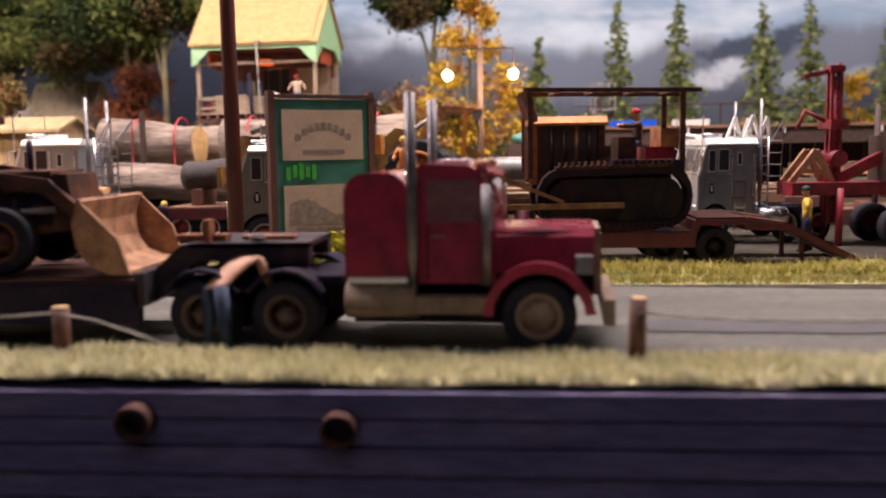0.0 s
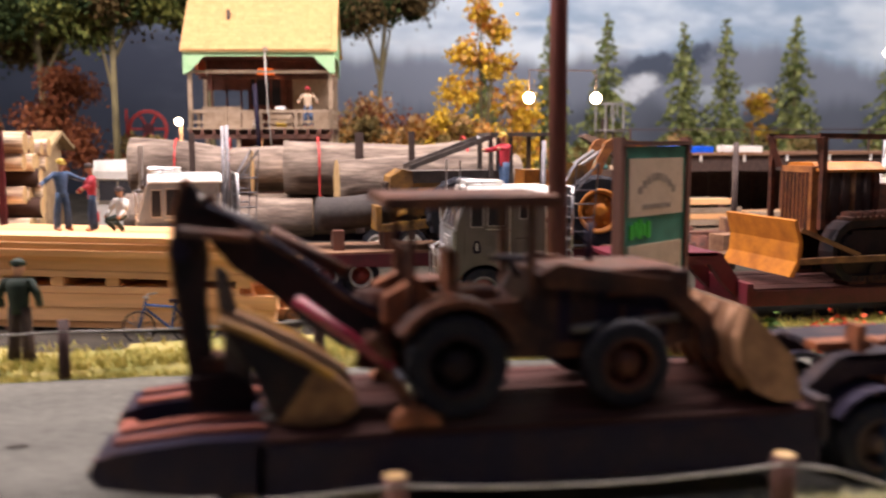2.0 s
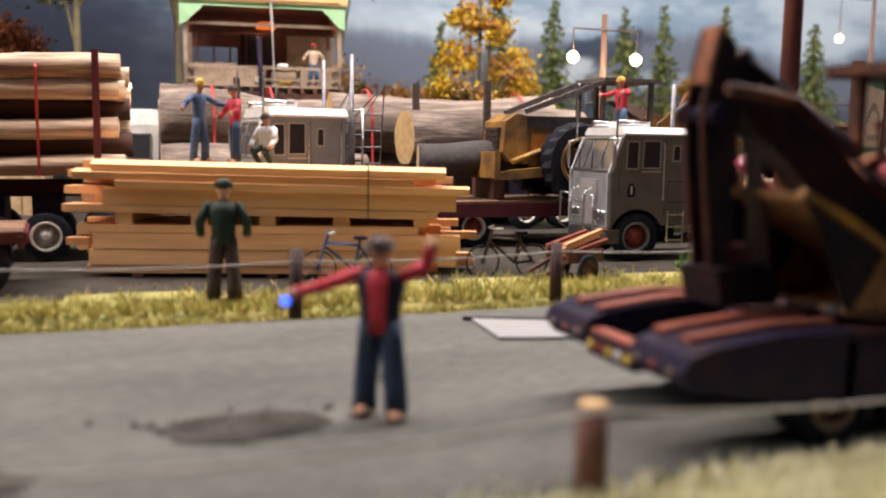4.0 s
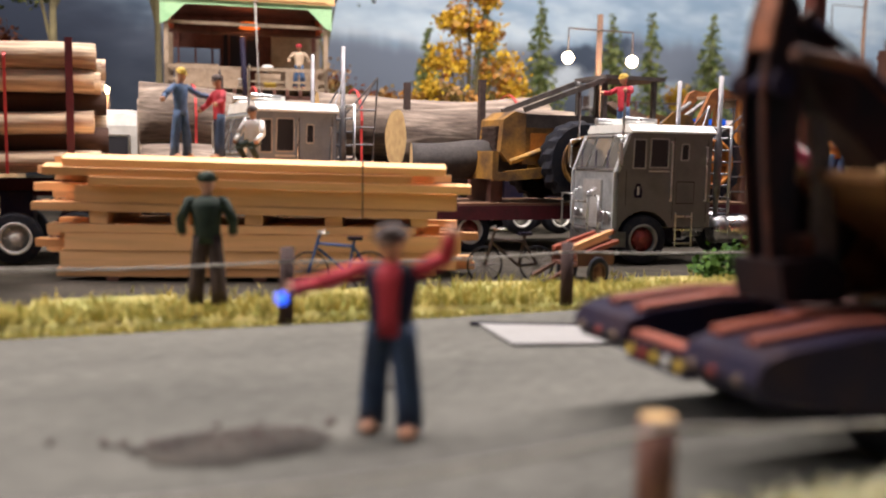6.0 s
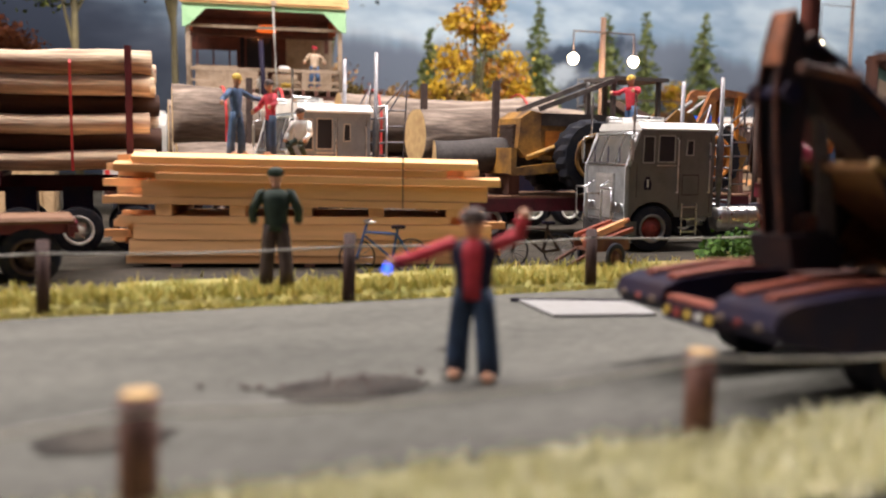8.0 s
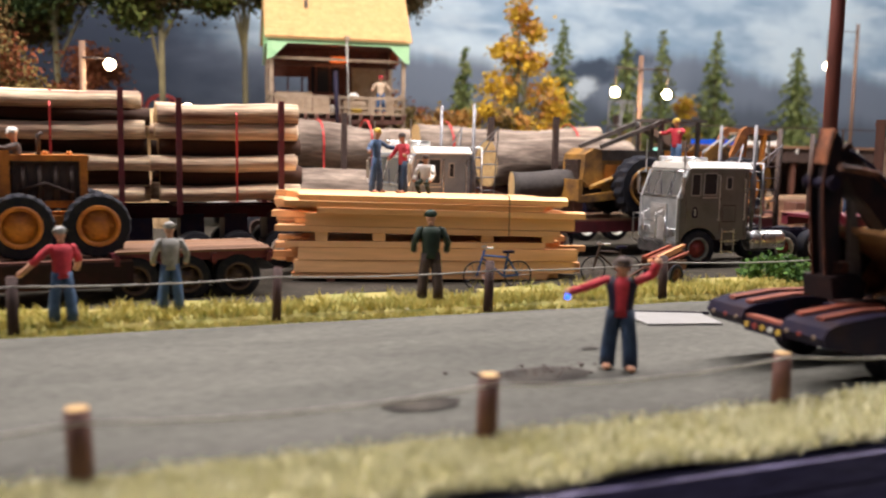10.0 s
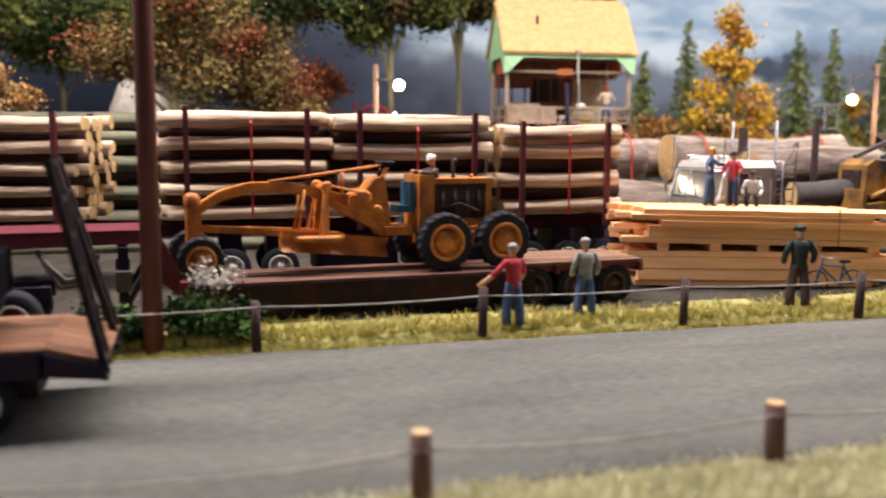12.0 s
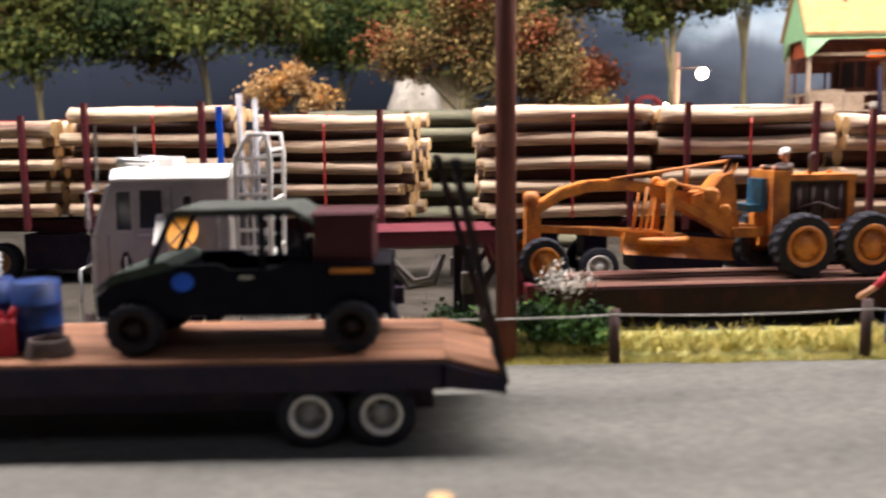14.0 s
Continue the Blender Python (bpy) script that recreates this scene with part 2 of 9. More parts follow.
M_TRUNK = mat("tree_trunk_bark", (0.18, 0.15, 0.07), 0.9, 0, 0.4, 60, 0.6, 250, (0.09, 0.075, 0.04), 0.5, stretch=(1, 1, 0.3))
M_HOE = mat("grimy_dark_steel", (0.030, 0.014, 0.013), 0.7, 0, 0.4, 60, 0.3, 400, (0.009, 0.008, 0.012), 0.42, spec=0.25)
M_WORNEDGE = mat("rubbed_rust_orange_steel", (0.30, 0.105, 0.045), 0.65, 0.1, 0.45, 70, 0.25, 350, (0.07, 0.026, 0.017), 0.52, spec=0.35)
M_DECKORANGE = mat("orange_brown_deck_boards", (0.23, 0.10, 0.045), 0.75, 0, 0.45, 60, 0.3, 300, (0.11, 0.045, 0.022), 0.5, rand=0.3, stretch=(0.15, 1, 1))
M_DUSTGLASS = mat("dusty_cab_window", (0.22, 0.10, 0.105), 0.3, 0, 0.3, 45, 0.0, 200, (0.10, 0.035, 0.04), 0.5)
M_TAN = mat("worn_tan_paint", (0.30, 0.155, 0.06), 0.65, 0.05, 0.35, 90, 0.2, 400, (0.13, 0.06, 0.03), 0.5)
M_BUCKET = mat("worn_bucket_paint", (0.46, 0.25, 0.13), 0.65, 0.0, 0.35, 90, 0.2, 400, (0.20, 0.09, 0.05), 0.5)
M_RIMDARK = mat("grimy_brown_rim", (0.10, 0.06, 0.045), 0.7, 0, 0.3, 100, 0.1)
M_STRAP = mat("red_strap", (0.50, 0.035, 0.03), 0.6, 0, 0.1, 100, 0.05)
M_GREEN = mat("mint_green_paint", (0.36, 0.60, 0.33), 0.7, 0, 0.15, 60, 0.1, 300, (0.27, 0.5, 0.26), 0.55)
M_SHINGLE = mat("wood_shingles", (0.56, 0.345, 0.14), 0.8, 0, 0.2, 50, 0.2, 250, (0.47, 0.285, 0.11), 0.5, rand=0.10)
M_WEATHERED = mat("weathered_grey_wood", (0.36, 0.27, 0.19), 0.8, 0, 0.3, 60, 0.3, 250, (0.24, 0.17, 0.11), 0.5, rand=0.2)
M_REDWOOD = mat("red_brown_boards", (0.15, 0.045, 0.03), 0.8, 0, 0.3, 60, 0.2, 250, (0.08, 0.03, 0.02), 0.5)
M_TEAL = mat("teal_sign_paint", (0.05, 0.25, 0.18), 0.5, 0, 0.12, 50, 0.05, 300)
M_CREAM = mat("cream_sign_panel", (0.58, 0.44, 0.31), 0.6, 0, 0.12, 50, 0.05, 300, (0.44, 0.32, 0.22), 0.55)
M_GREYINK = mat("grey_brown_print", (0.24, 0.185, 0.145), 0.7, 0, 0.5, 110, 0.0, 300, (0.36, 0.29, 0.22), 0.47)
M_BRIGHTGREEN = mat("bright_green_print", (0.05, 0.5, 0.05), 0.6, 0, 0.3, 150, 0.0, 300)
M_GLASS = glass("dark_window", (0.03, 0.03, 0.035), 0.12)
M_STEELGREY = mat("grey_brown_steel", (0.115, 0.095, 0.085), 0.7, 0, 0.3, 90, 0.15, 300, (0.06, 0.05, 0.045), 0.5)
M_STACK = mat("dulled_chrome", (0.26, 0.25, 0.26), 0.5, 1.0, 0.15, 100, 0.05, 300)
M_DECKDARK = mat("dark_stained_deck_boards", (0.070, 0.026, 0.022), 0.8, 0, 0.45, 60, 0.3, 300, (0.04, 0.018, 0.015), 0.5, rand=0.3, stretch=(0.2, 1, 1), spec=0.2)
M_WIRE = mat("twine", (0.42, 0.40, 0.36), 0.8, 0, 0.1, 100, 0.0)
M_GREYCANVAS = mat("grey_canvas", (0.034, 0.034, 0.038), 0.85, 0, 0.3, 100, 0.2, 400, (0.022, 0.022, 0.024), 0.5, spec=0.2)
M_RIMWHITE = mat("white_wheel_rim", (0.78, 0.76, 0.70), 0.5, 0.1, 0.1, 100, 0.05)
M_RIMRED = mat("red_wheel_hub", (0.30, 0.04, 0.03), 0.5, 0, 0.2, 100, 0.05)
M_RIMGREY = mat("grey_steel_rim", (0.26, 0.25, 0.24), 0.45, 0.5, 0.2, 100, 0.1)
M_RIMBROWN = mat("dusty_brown_rim", (0.27, 0.19, 0.13), 0.7, 0, 0.3, 100, 0.1)
M_SKIN = mat("figure_skin_paint", (0.55, 0.28, 0.17), 0.6, 0, 0.1, 100, 0.0)
M_BLUE = mat("blue_denim_paint", (0.055, 0.11, 0.22), 0.7, 0, 0.2, 150, 0.05)
M_NAVY = mat("dark_navy_trouser_paint", (0.018, 0.042, 0.095), 0.7, 0, 0.3, 150, 0.05, 300, (0.01, 0.022, 0.05), 0.5)
M_FIGRED = mat("red_shirt_paint", (0.48, 0.022, 0.04), 0.7, 0, 0.2, 150, 0.05)
M_FIGGREEN = mat("dark_green_coat_paint", (0.008, 0.024, 0.013), 0.7, 0, 0.2, 150, 0.05)
M_FIGGREY = mat("grey_shirt_paint", (0.30, 0.29, 0.27), 0.7, 0, 0.2, 150, 0.05)
M_FIGYELLOW = mat("yellow_paint", (0.62, 0.42, 0.06), 0.6, 0, 0.2, 150, 0.05)
M_BROWN = mat("dark_brown_paint", (0.06, 0.035, 0.028), 0.7, 0, 0.2, 150, 0.05)
M_BULB = glow("lit_bulb", (1.0, 0.78, 0.48), 30.0)
M_BLUEPLASTIC = mat("blue_plastic", (0.006, 0.10, 0.72), 0.35, 0, 0.1, 100, 0.0)
# ---- the setting: layout top, road, verge, fascia, backdrop, room ----
def sheet(name, xs, ys, height, mats, label, category, pick=None):
    bm = BM()
    grid = [[bm.verts.new((x, y, height(x, y))) for x in xs] for y in ys]
    for j in range(len(ys) - 1):
        for i in range(len(xs) - 1):
            f = bm.faces.new((grid[j][i], grid[j][i + 1], grid[j + 1][i + 1], grid[j + 1][i]))
            f.smooth = True
            if pick:
                f.material_index = pick((xs[i] + xs[i + 1]) / 2, (ys[j] + ys[j + 1]) / 2)
    return solo(name, bm, mats, label, category, kind="structure")


def lay(x, y):
    """The height of the ground of the layout."""
    n = noise.noise(Vector((x * 9, y * 9, 1.7)))
    h = -0.004
    if y < 0.475:
        h = 0.002 + 0.003 * noise.noise(Vector((x * 25, y * 25, 0))) + 0.005 * max(0.0, noise.noise(Vector((x * 7, 6.3, 0))))
    elif y > 0.79:
        h = 0.003 + 0.003 * n
        if y > 0.9:
            h = 0.0005 + 0.0015 * n
        if y > 1.5:
            h += 0.02 * min(1, (y - 1.5) / 1.2) + 0.006 * n
    return h


XS = [round(-3.2 + 0.02 * i, 3) for i in range(325)]
YS = [0.42, 0.425, 0.43, 0.44, 0.45, 0.46, 0.47, 0.48, 0.49, 0.5, 0.76, 0.765, 0.775, 0.785, 0.795] + [round(0.81 + 0.02 * i, 3) for i in range(100)]
ground = sheet("ground", XS, YS, lay, [M_GRAVEL, M_GRASS_DRY, M_GRASS], "gravel yard and grassy verges of a model layout", "ground",
               lambda x, y: 1 if y < 0.49 else (2 if 0.765 < y < 0.86 + 0.02 * noise.noise(Vector((x * 12, 0, 0))) else 0))


def road_edge(x, far):
    w = 0.004 * noise.noise(Vector((x * 22, 3.1 if far else 8.2, 0))) + 0.0015 * noise.noise(Vector((x * 130, 2.2, 0)))
    if far:
        return 0.772 + w - max(0, x + 0.3) * 0.1 + 0.0
    return 0.492 + w - max(0, x + 0.25) * 0.09


bm = BM()
cols = []
for i in range(326):
    x = -3.2 + 0.02 * i
    a, b = road_edge(x, False), road_edge(x, True)
    cols.append([bm.verts.new((x, a + (b - a) * t, 0.0 if 0 < t < 1 else -0.003)) for t in (0, 0.01, 0.25, 0.5, 0.75, 0.99, 1)])
for c, d in zip(cols, cols[1:]):
    for j in range(6):
        bm.faces.new((c[j], d[j], d[j + 1], c[j + 1])).smooth = True
road = solo("road", bm, M_ASPHALT, "grey asphalt road with worn patches", "road", kind="structure")
road.visible_shadow = True

# the plank fascia under the front edge
fascia = thing("fascia", "dark horizontal planks facing the front edge of the layout", "fascia", (0, 0, 0), kind="structure")
bm = BM()
box(bm, -3.2, 3.3, 0.425, 0.455, -0.9, -0.001)
part("backing", bm, M_FASCIA, fascia, k=1)
bm = BM()
box(bm, -3.2, 3.3, -0.004, 0.004, 0.0, 0.0125)
plank_me = mesh_of("plank", bm, M_FASCIA, 1.0, 0.0012)
for i in range(12):
    again("plank", plank_me, fascia, (0, 0.4185 + 0.0012 * math.sin(i * 2.3), -0.0145 - 0.0138 * i), k=1)

# the painted backdrop
def backdrop_material():
    m = bpy.data.materials.new("painted_backdrop")
    m.use_nodes = True
    nt = m.node_tree
    b = nt.nodes["Principled BSDF"]
    b.inputs["Roughness"].default_value = 0.9
    N, L = nt.nodes.new, nt.links.new
    co = N("ShaderNodeTexCoord")
    sep = N("ShaderNodeSeparateXYZ")
    L(co.outputs["Object"], sep.inputs[0])

    def noise_at(scale, stretch, detail=5.0, rough=0.55):
        mp = N("ShaderNodeMapping")
        mp.inputs["Scale"].default_value = stretch
        L(co.outputs["Object"], mp.inputs[0])
        n = N("ShaderNodeTexNoise")
        n.inputs["Scale"].default_value, n.inputs["Detail"].default_value, n.inputs["Roughness"].default_value = scale, detail, rough
        L(mp.outputs[0], n.inputs["Vector"])
        return n.outputs["Fac"]

    def span(v, a, c):
        r = N("ShaderNodeMapRange")
        r.interpolation_type = "SMOOTHSTEP"
        r.inputs["From Min"].default_value, r.inputs["From Max"].default_value = a, c
        L(v, r.inputs["Value"])
        return r.outputs["Result"]

    def calc(op, a, c=0.0):
        n = N("ShaderNodeMath")
        n.operation = op
        for i, v in enumerate((a, c)):
            if isinstance(v, (int, float)):
                n.inputs[i].default_value = v
            else:
                L(v, n.inputs[i])
        return n.outputs[0]

    def mix(f, a, c):
        n = N("ShaderNodeMix")
        n.data_type = "RGBA"
        L(f, n.inputs["Factor"])
        for s, v in (("A", a), ("B", c)):
            if isinstance(v, tuple):
                n.inputs[s].default_value = (*v, 1)
            else:
                L(v, n.inputs[s])
        return n.outputs["Result"]

    x, z = sep.outputs["X"], sep.outputs["Z"]
    clouds = noise_at(2.2, (1, 1, 2.6))
    streak = noise_at(5.0, (0.6, 1, 3.0))
    sky = mix(span(clouds, 0.38, 0.66), (0.32, 0.44, 0.57), (0.72, 0.82, 0.88))
    sky = mix(span(streak, 0.5, 0.75), sky, (0.74, 0.81, 0.85))
    # two mountain ranges in the haze
    ridge1 = calc("ADD", calc("MULTIPLY", noise_at(1.6, (1, 0, 0)), 0.45), calc("MULTIPLY", noise_at(7.0, (1, 0, 0)), 0.07))
    far = span(calc("SUBTRACT", z, calc("ADD", ridge1, 0.17)), 0.02, -0.05)
    out = mix(far, sky, (0.22, 0.25, 0.31))
    ridge2 = calc("ADD", calc("MULTIPLY", noise_at(2.7, (1, 0, 0)), 0.4), calc("MULTIPLY", noise_at(11.0, (1, 0, 0)), 0.05))
    near = span(calc("SUBTRACT", z, calc("ADD", ridge2, 0.055)), 0.02, -0.06)
    out = mix(near, out, (0.125, 0.145, 0.185))
    # the left of the board is painted a stormy deep blue that opens upwards
    dark = calc("ADD", calc("ADD", x, calc("MULTIPLY", clouds, 0.8)), calc("MULTIPLY", calc("MAXIMUM", calc("SUBTRACT", z, 0.46), 0.0), 4.0))
    out = mix(span(dark, -0.45, 0.22), (0.040, 0.050, 0.078), out)
    # snow fields and a dark cloud, with ragged outlines
    rag = noise_at(9.0, (1, 1, 1.3), 6.0, 0.65)
    slant = calc("ADD", z, calc("MULTIPLY", x, -0.25))
    for cx, cz, w, h, c in ((0.70, 0.215, 0.17, 0.045, (0.07, 0.09, 0.13)), (0.60, 0.165, 0.085, 0.04, (0.68, 0.73, 0.77)), (0.85, 0.095, 0.075, 0.026, (0.42, 0.48, 0.54)), (1.0, 0.06, 0.06, 0.022, (0.36, 0.42, 0.49))):
        dx = calc("POWER", calc("ABSOLUTE", calc("DIVIDE", calc("SUBTRACT", x, cx), w)), 2.0)
        dz = calc("POWER", calc("ABSOLUTE", calc("DIVIDE", calc("SUBTRACT", slant, cz), h)), 2.0)
        rad = calc("ADD", calc("ADD", dx, dz), calc("MULTIPLY", calc("SUBTRACT", rag, 0.5), 5.0))
        out = mix(span(rad, 1.6, 0.2), out, c)
    L(out, b.inputs["Base Color"])
    return m


M_BACKDROP = backdrop_material()
bm = BM()
pts = [(-3.3, 0.9), (-3.25, 1.6), (-2.9, 2.4), (-2.2, 2.75), (-1.2, 2.8), (2.2, 2.8), (2.9, 2.5), (3.25, 1.7), (3.3, 0.9)]
lo = [bm.verts.new((x, y, -0.02)) for x, y in pts] + [bm.verts.new((x * 1.004, y + 0.01, -0.02)) for x, y in pts[::-1]]
hi = [bm.verts.new((v.co.x, v.co.y, 0.98)) for v in lo]
n = len(lo)
for i in range(n):
    bm.faces.new((lo[i], lo[(i + 1) % n], hi[(i + 1) % n], hi[i]))
solo("backdrop", bm, M_BACKDROP, "painted backdrop of hazy blue mountains, cloud and snow", "backdrop", kind="structure")

# the dim room round the layout
bm = BM()
for a in ((-5, 5, -4, 5, -0.95, -0.9), (-5.1, -5, -4, 5, -0.9, 2.4), (5, 5.1, -4, 5, -0.9, 2.4), (-5, 5, -4.1, -4, -0.9, 2.4), (-5, 5, 5, 5.1, -0.9, 2.4)):
    box(bm, *a)
solo("wall_room", bm, M_ROOM, "plain dim walls and floor of the exhibition room", "wall", kind="structure")
bm = BM()
box(bm, -5, 5, -4, 5, 2.4, 2.45)
solo("ceiling", bm, M_ROOM, "plain dim ceiling of the room", "ceiling", kind="structure")

# rusty pipe ends in the fascia
for x, z in ((-0.185, -0.0155), (-0.085, -0.0185)):
    bm = BM()
    lathe(bm, [(0.0072, 0.426), (0.0072, 0.404), (0.0086, 0.404), (0.009, 0.4055), (0.009, 0.431)], "y", 20, 0, (0, 0, 0))
    solo("drain_pipe", bm, M_RUSTY, "rusty drain pipe end sticking out of the plank fascia", "pipe", (x, 0, z))

# dark stains and the pale plate on the road
M_STAIN = mat("oily_stain", (0.024, 0.020, 0.017), 0.7, 0, 0.6, 60, 0.5, 300, (0.075, 0.066, 0.054), 0.55, spec=0.25)
for x, y, w, d, sd in ((-0.662, 0.577, 0.030, 0.017, 1), (-0.751, 0.542, 0.021, 0.013, 2), (-0.60, 0.63, 0.006, 0.003, 3)):
    bm = BM()
    bm.faces.new([bm.verts.new((x + w * math.cos(a) * (1 + 0.22 * noise.noise(Vector((math.cos(a) * 2, math.sin(a) * 2, sd)))), y + d * math.sin(a) * (1 + 0.3 * noise.noise(Vector((math.cos(a) * 3, math.sin(a) * 3, sd + 5)))), 0.0007)) for a in [2 * math.pi * i / 40 for i in range(40)]])
    solo("road_stain", bm, M_STAIN, "dark oily stain on the asphalt", "stain", kind="structure")
# a darker strip along the road, and crumbs lying round the stains
M_DARKSTRIP = mat("dark_road_strip", (0.06, 0.058, 0.06), 0.8, 0, 0.5, 30, 0.5, 260, (0.085, 0.082, 0.082), 0.5)
bm = BM()
edge = [(0.08 + 0.03 * i, 0.548 - 0.001 * i + 0.006 * noise.noise(Vector((i * 0.7, 0, 2)))) for i in range(30)] + [(0.98 - 0.03 * i, 0.590 - 0.001 * (30 - i) + 0.006 * noise.noise(Vector((i * 0.7, 3, 2)))) for i in range(31)]
bm.faces.new([bm.verts.new((x, y, 0.0009)) for x, y in edge])
solo("road_patch", bm, M_DARKSTRIP, "dark strip along the asphalt road", "road patch", kind="structure")
rnd = random.Random(77)
bm = BM()
for _ in range(70):
    x, y = rnd.gauss(-0.665, 0.022), rnd.gauss(0.587, 0.006)
    r = rnd.uniform(0.0005, 0.0013)
    bmesh.ops.create_icosphere(bm, subdivisions=1, radius=r, matrix=Matrix.Translation((x, y, 0.0008)) @ Matrix.Diagonal((1.4, 1, 0.6, 1)))
solo("road_crumbs", bm, M_BROWN, "brown crumbs of dirt lying on the asphalt", "debris", kind="stuff")
M_PLATE = mat("pale_metal_plate", (0.35, 0.345, 0.34), 0.5, 0.2, 0.12, 60, 0.05, 300, (0.33, 0.32, 0.31), 0.55)
bm = BM()
prism(bm, [(-0.516, 0.686), (-0.458, 0.672), (-0.448, 0.712), (-0.512, 0.738)], "z", 0.0006, 0.0018)
solo("cover_plate", bm, M_PLATE, "pale flat plate lying on the road", "plate")
bm = BM()
beam(bm, (-0.516, 0.741, 0.0014), (-0.440, 0.712, 0.0014), 0.002, 0.002)
solo("plate_edge", bm, M_BLACK, "thin black bar along the pale plate", "bar")
# ---- wheels ----
WHEELS = {}


def wheel(parent, p, r, w, rim, face=-1, deep=0.3, tread=0, ring=None):
    """A tyre with its rim; face: the side (along y) on which the rim shows."""
    key = (r, w, rim.name, face, deep, tread, ring.name if ring else "")
    if key not in WHEELS:
        bm = BM()
        n = tread * 2 if tread else 28
        lathe(bm, [(r * 0.6, -w / 2), (r * 0.9, -w / 2), (r * 0.985, -w * 0.42), (r, -w * 0.3), (r, 0), (r, w * 0.3), (r * 0.985, w * 0.42), (r * 0.9, w / 2), (r * 0.6, w / 2)], "y", n, caps=False)
        if tread:
            bm.verts.ensure_lookup_table()
            for j in range(2, 7):
                for i in range(n):
                    if (i + (j >= 4)) % 2:
                        v = bm.verts[j * n + i]
                        v.co.x *= 0.93
                        v.co.z *= 0.93
            for f in bm.faces:
                f.smooth = False
        tyre = mesh_of("tyre", bm, M_TYRE)
        bm = BM()
        f = face
        lathe(bm, [(r * 0.64, f * w * 0.49), (r * 0.62, f * w * 0.54), (r * 0.53, f * w * 0.52), (r * 0.49, f * w * (0.5 - deep))], "y", 24, 0, caps=False)
        lathe(bm, [(r * 0.49, f * w * (0.5 - deep)), (r * 0.26, f * w * (0.52 - deep)), (r * 0.22, f * w * 0.5), (r * 0.1, f * w * 0.55)], "y", 24, 1)
        for i in range(6):
            a = 2 * math.pi * i / 6
            rod(bm, (r * 0.38 * math.cos(a), f * w * (0.5 - deep), r * 0.38 * math.sin(a)), (r * 0.38 * math.cos(a), f * w * (0.57 - deep), r * 0.38 * math.sin(a)), r * 0.05, None, 6, 1)
        WHEELS[key] = (tyre, mesh_of("rim", bm, [ring or rim, rim]))
    tyre, rim_me = WHEELS[key]
    ob = again("wheel", tyre, parent, p)
    c = new("rim", rim_me)
    c.parent = ob
    return ob


def pair(parent, x, y, r, w, rim, z=None, **kw):
    """A wheel on either side."""
    for s in (-1, 1):
        wheel(parent, (x, s * y, r if z is None else z), r, w, rim, s, **kw)


def arch_points(cx, cz, r, a0=0, a1=180, n=8):
    return [(cx + r * math.cos(math.radians(a0 + (a1 - a0) * i / n)), cz + r * math.sin(math.radians(a0 + (a1 - a0) * i / n))) for i in range(n + 1)]


# ---- cab-over lorries ----
M_SATINFRONT = mat("brushed_front_aluminium", (0.46, 0.48, 0.49), 0.38, 0.6, 0.25, 70, 0.04, 400, (0.30, 0.31, 0.32), 0.5)
M_SATIN = mat("satin_aluminium", (0.62, 0.64, 0.66), 0.42, 0.5, 0.15, 80, 0.03, 400, (0.50, 0.51, 0.53), 0.55)


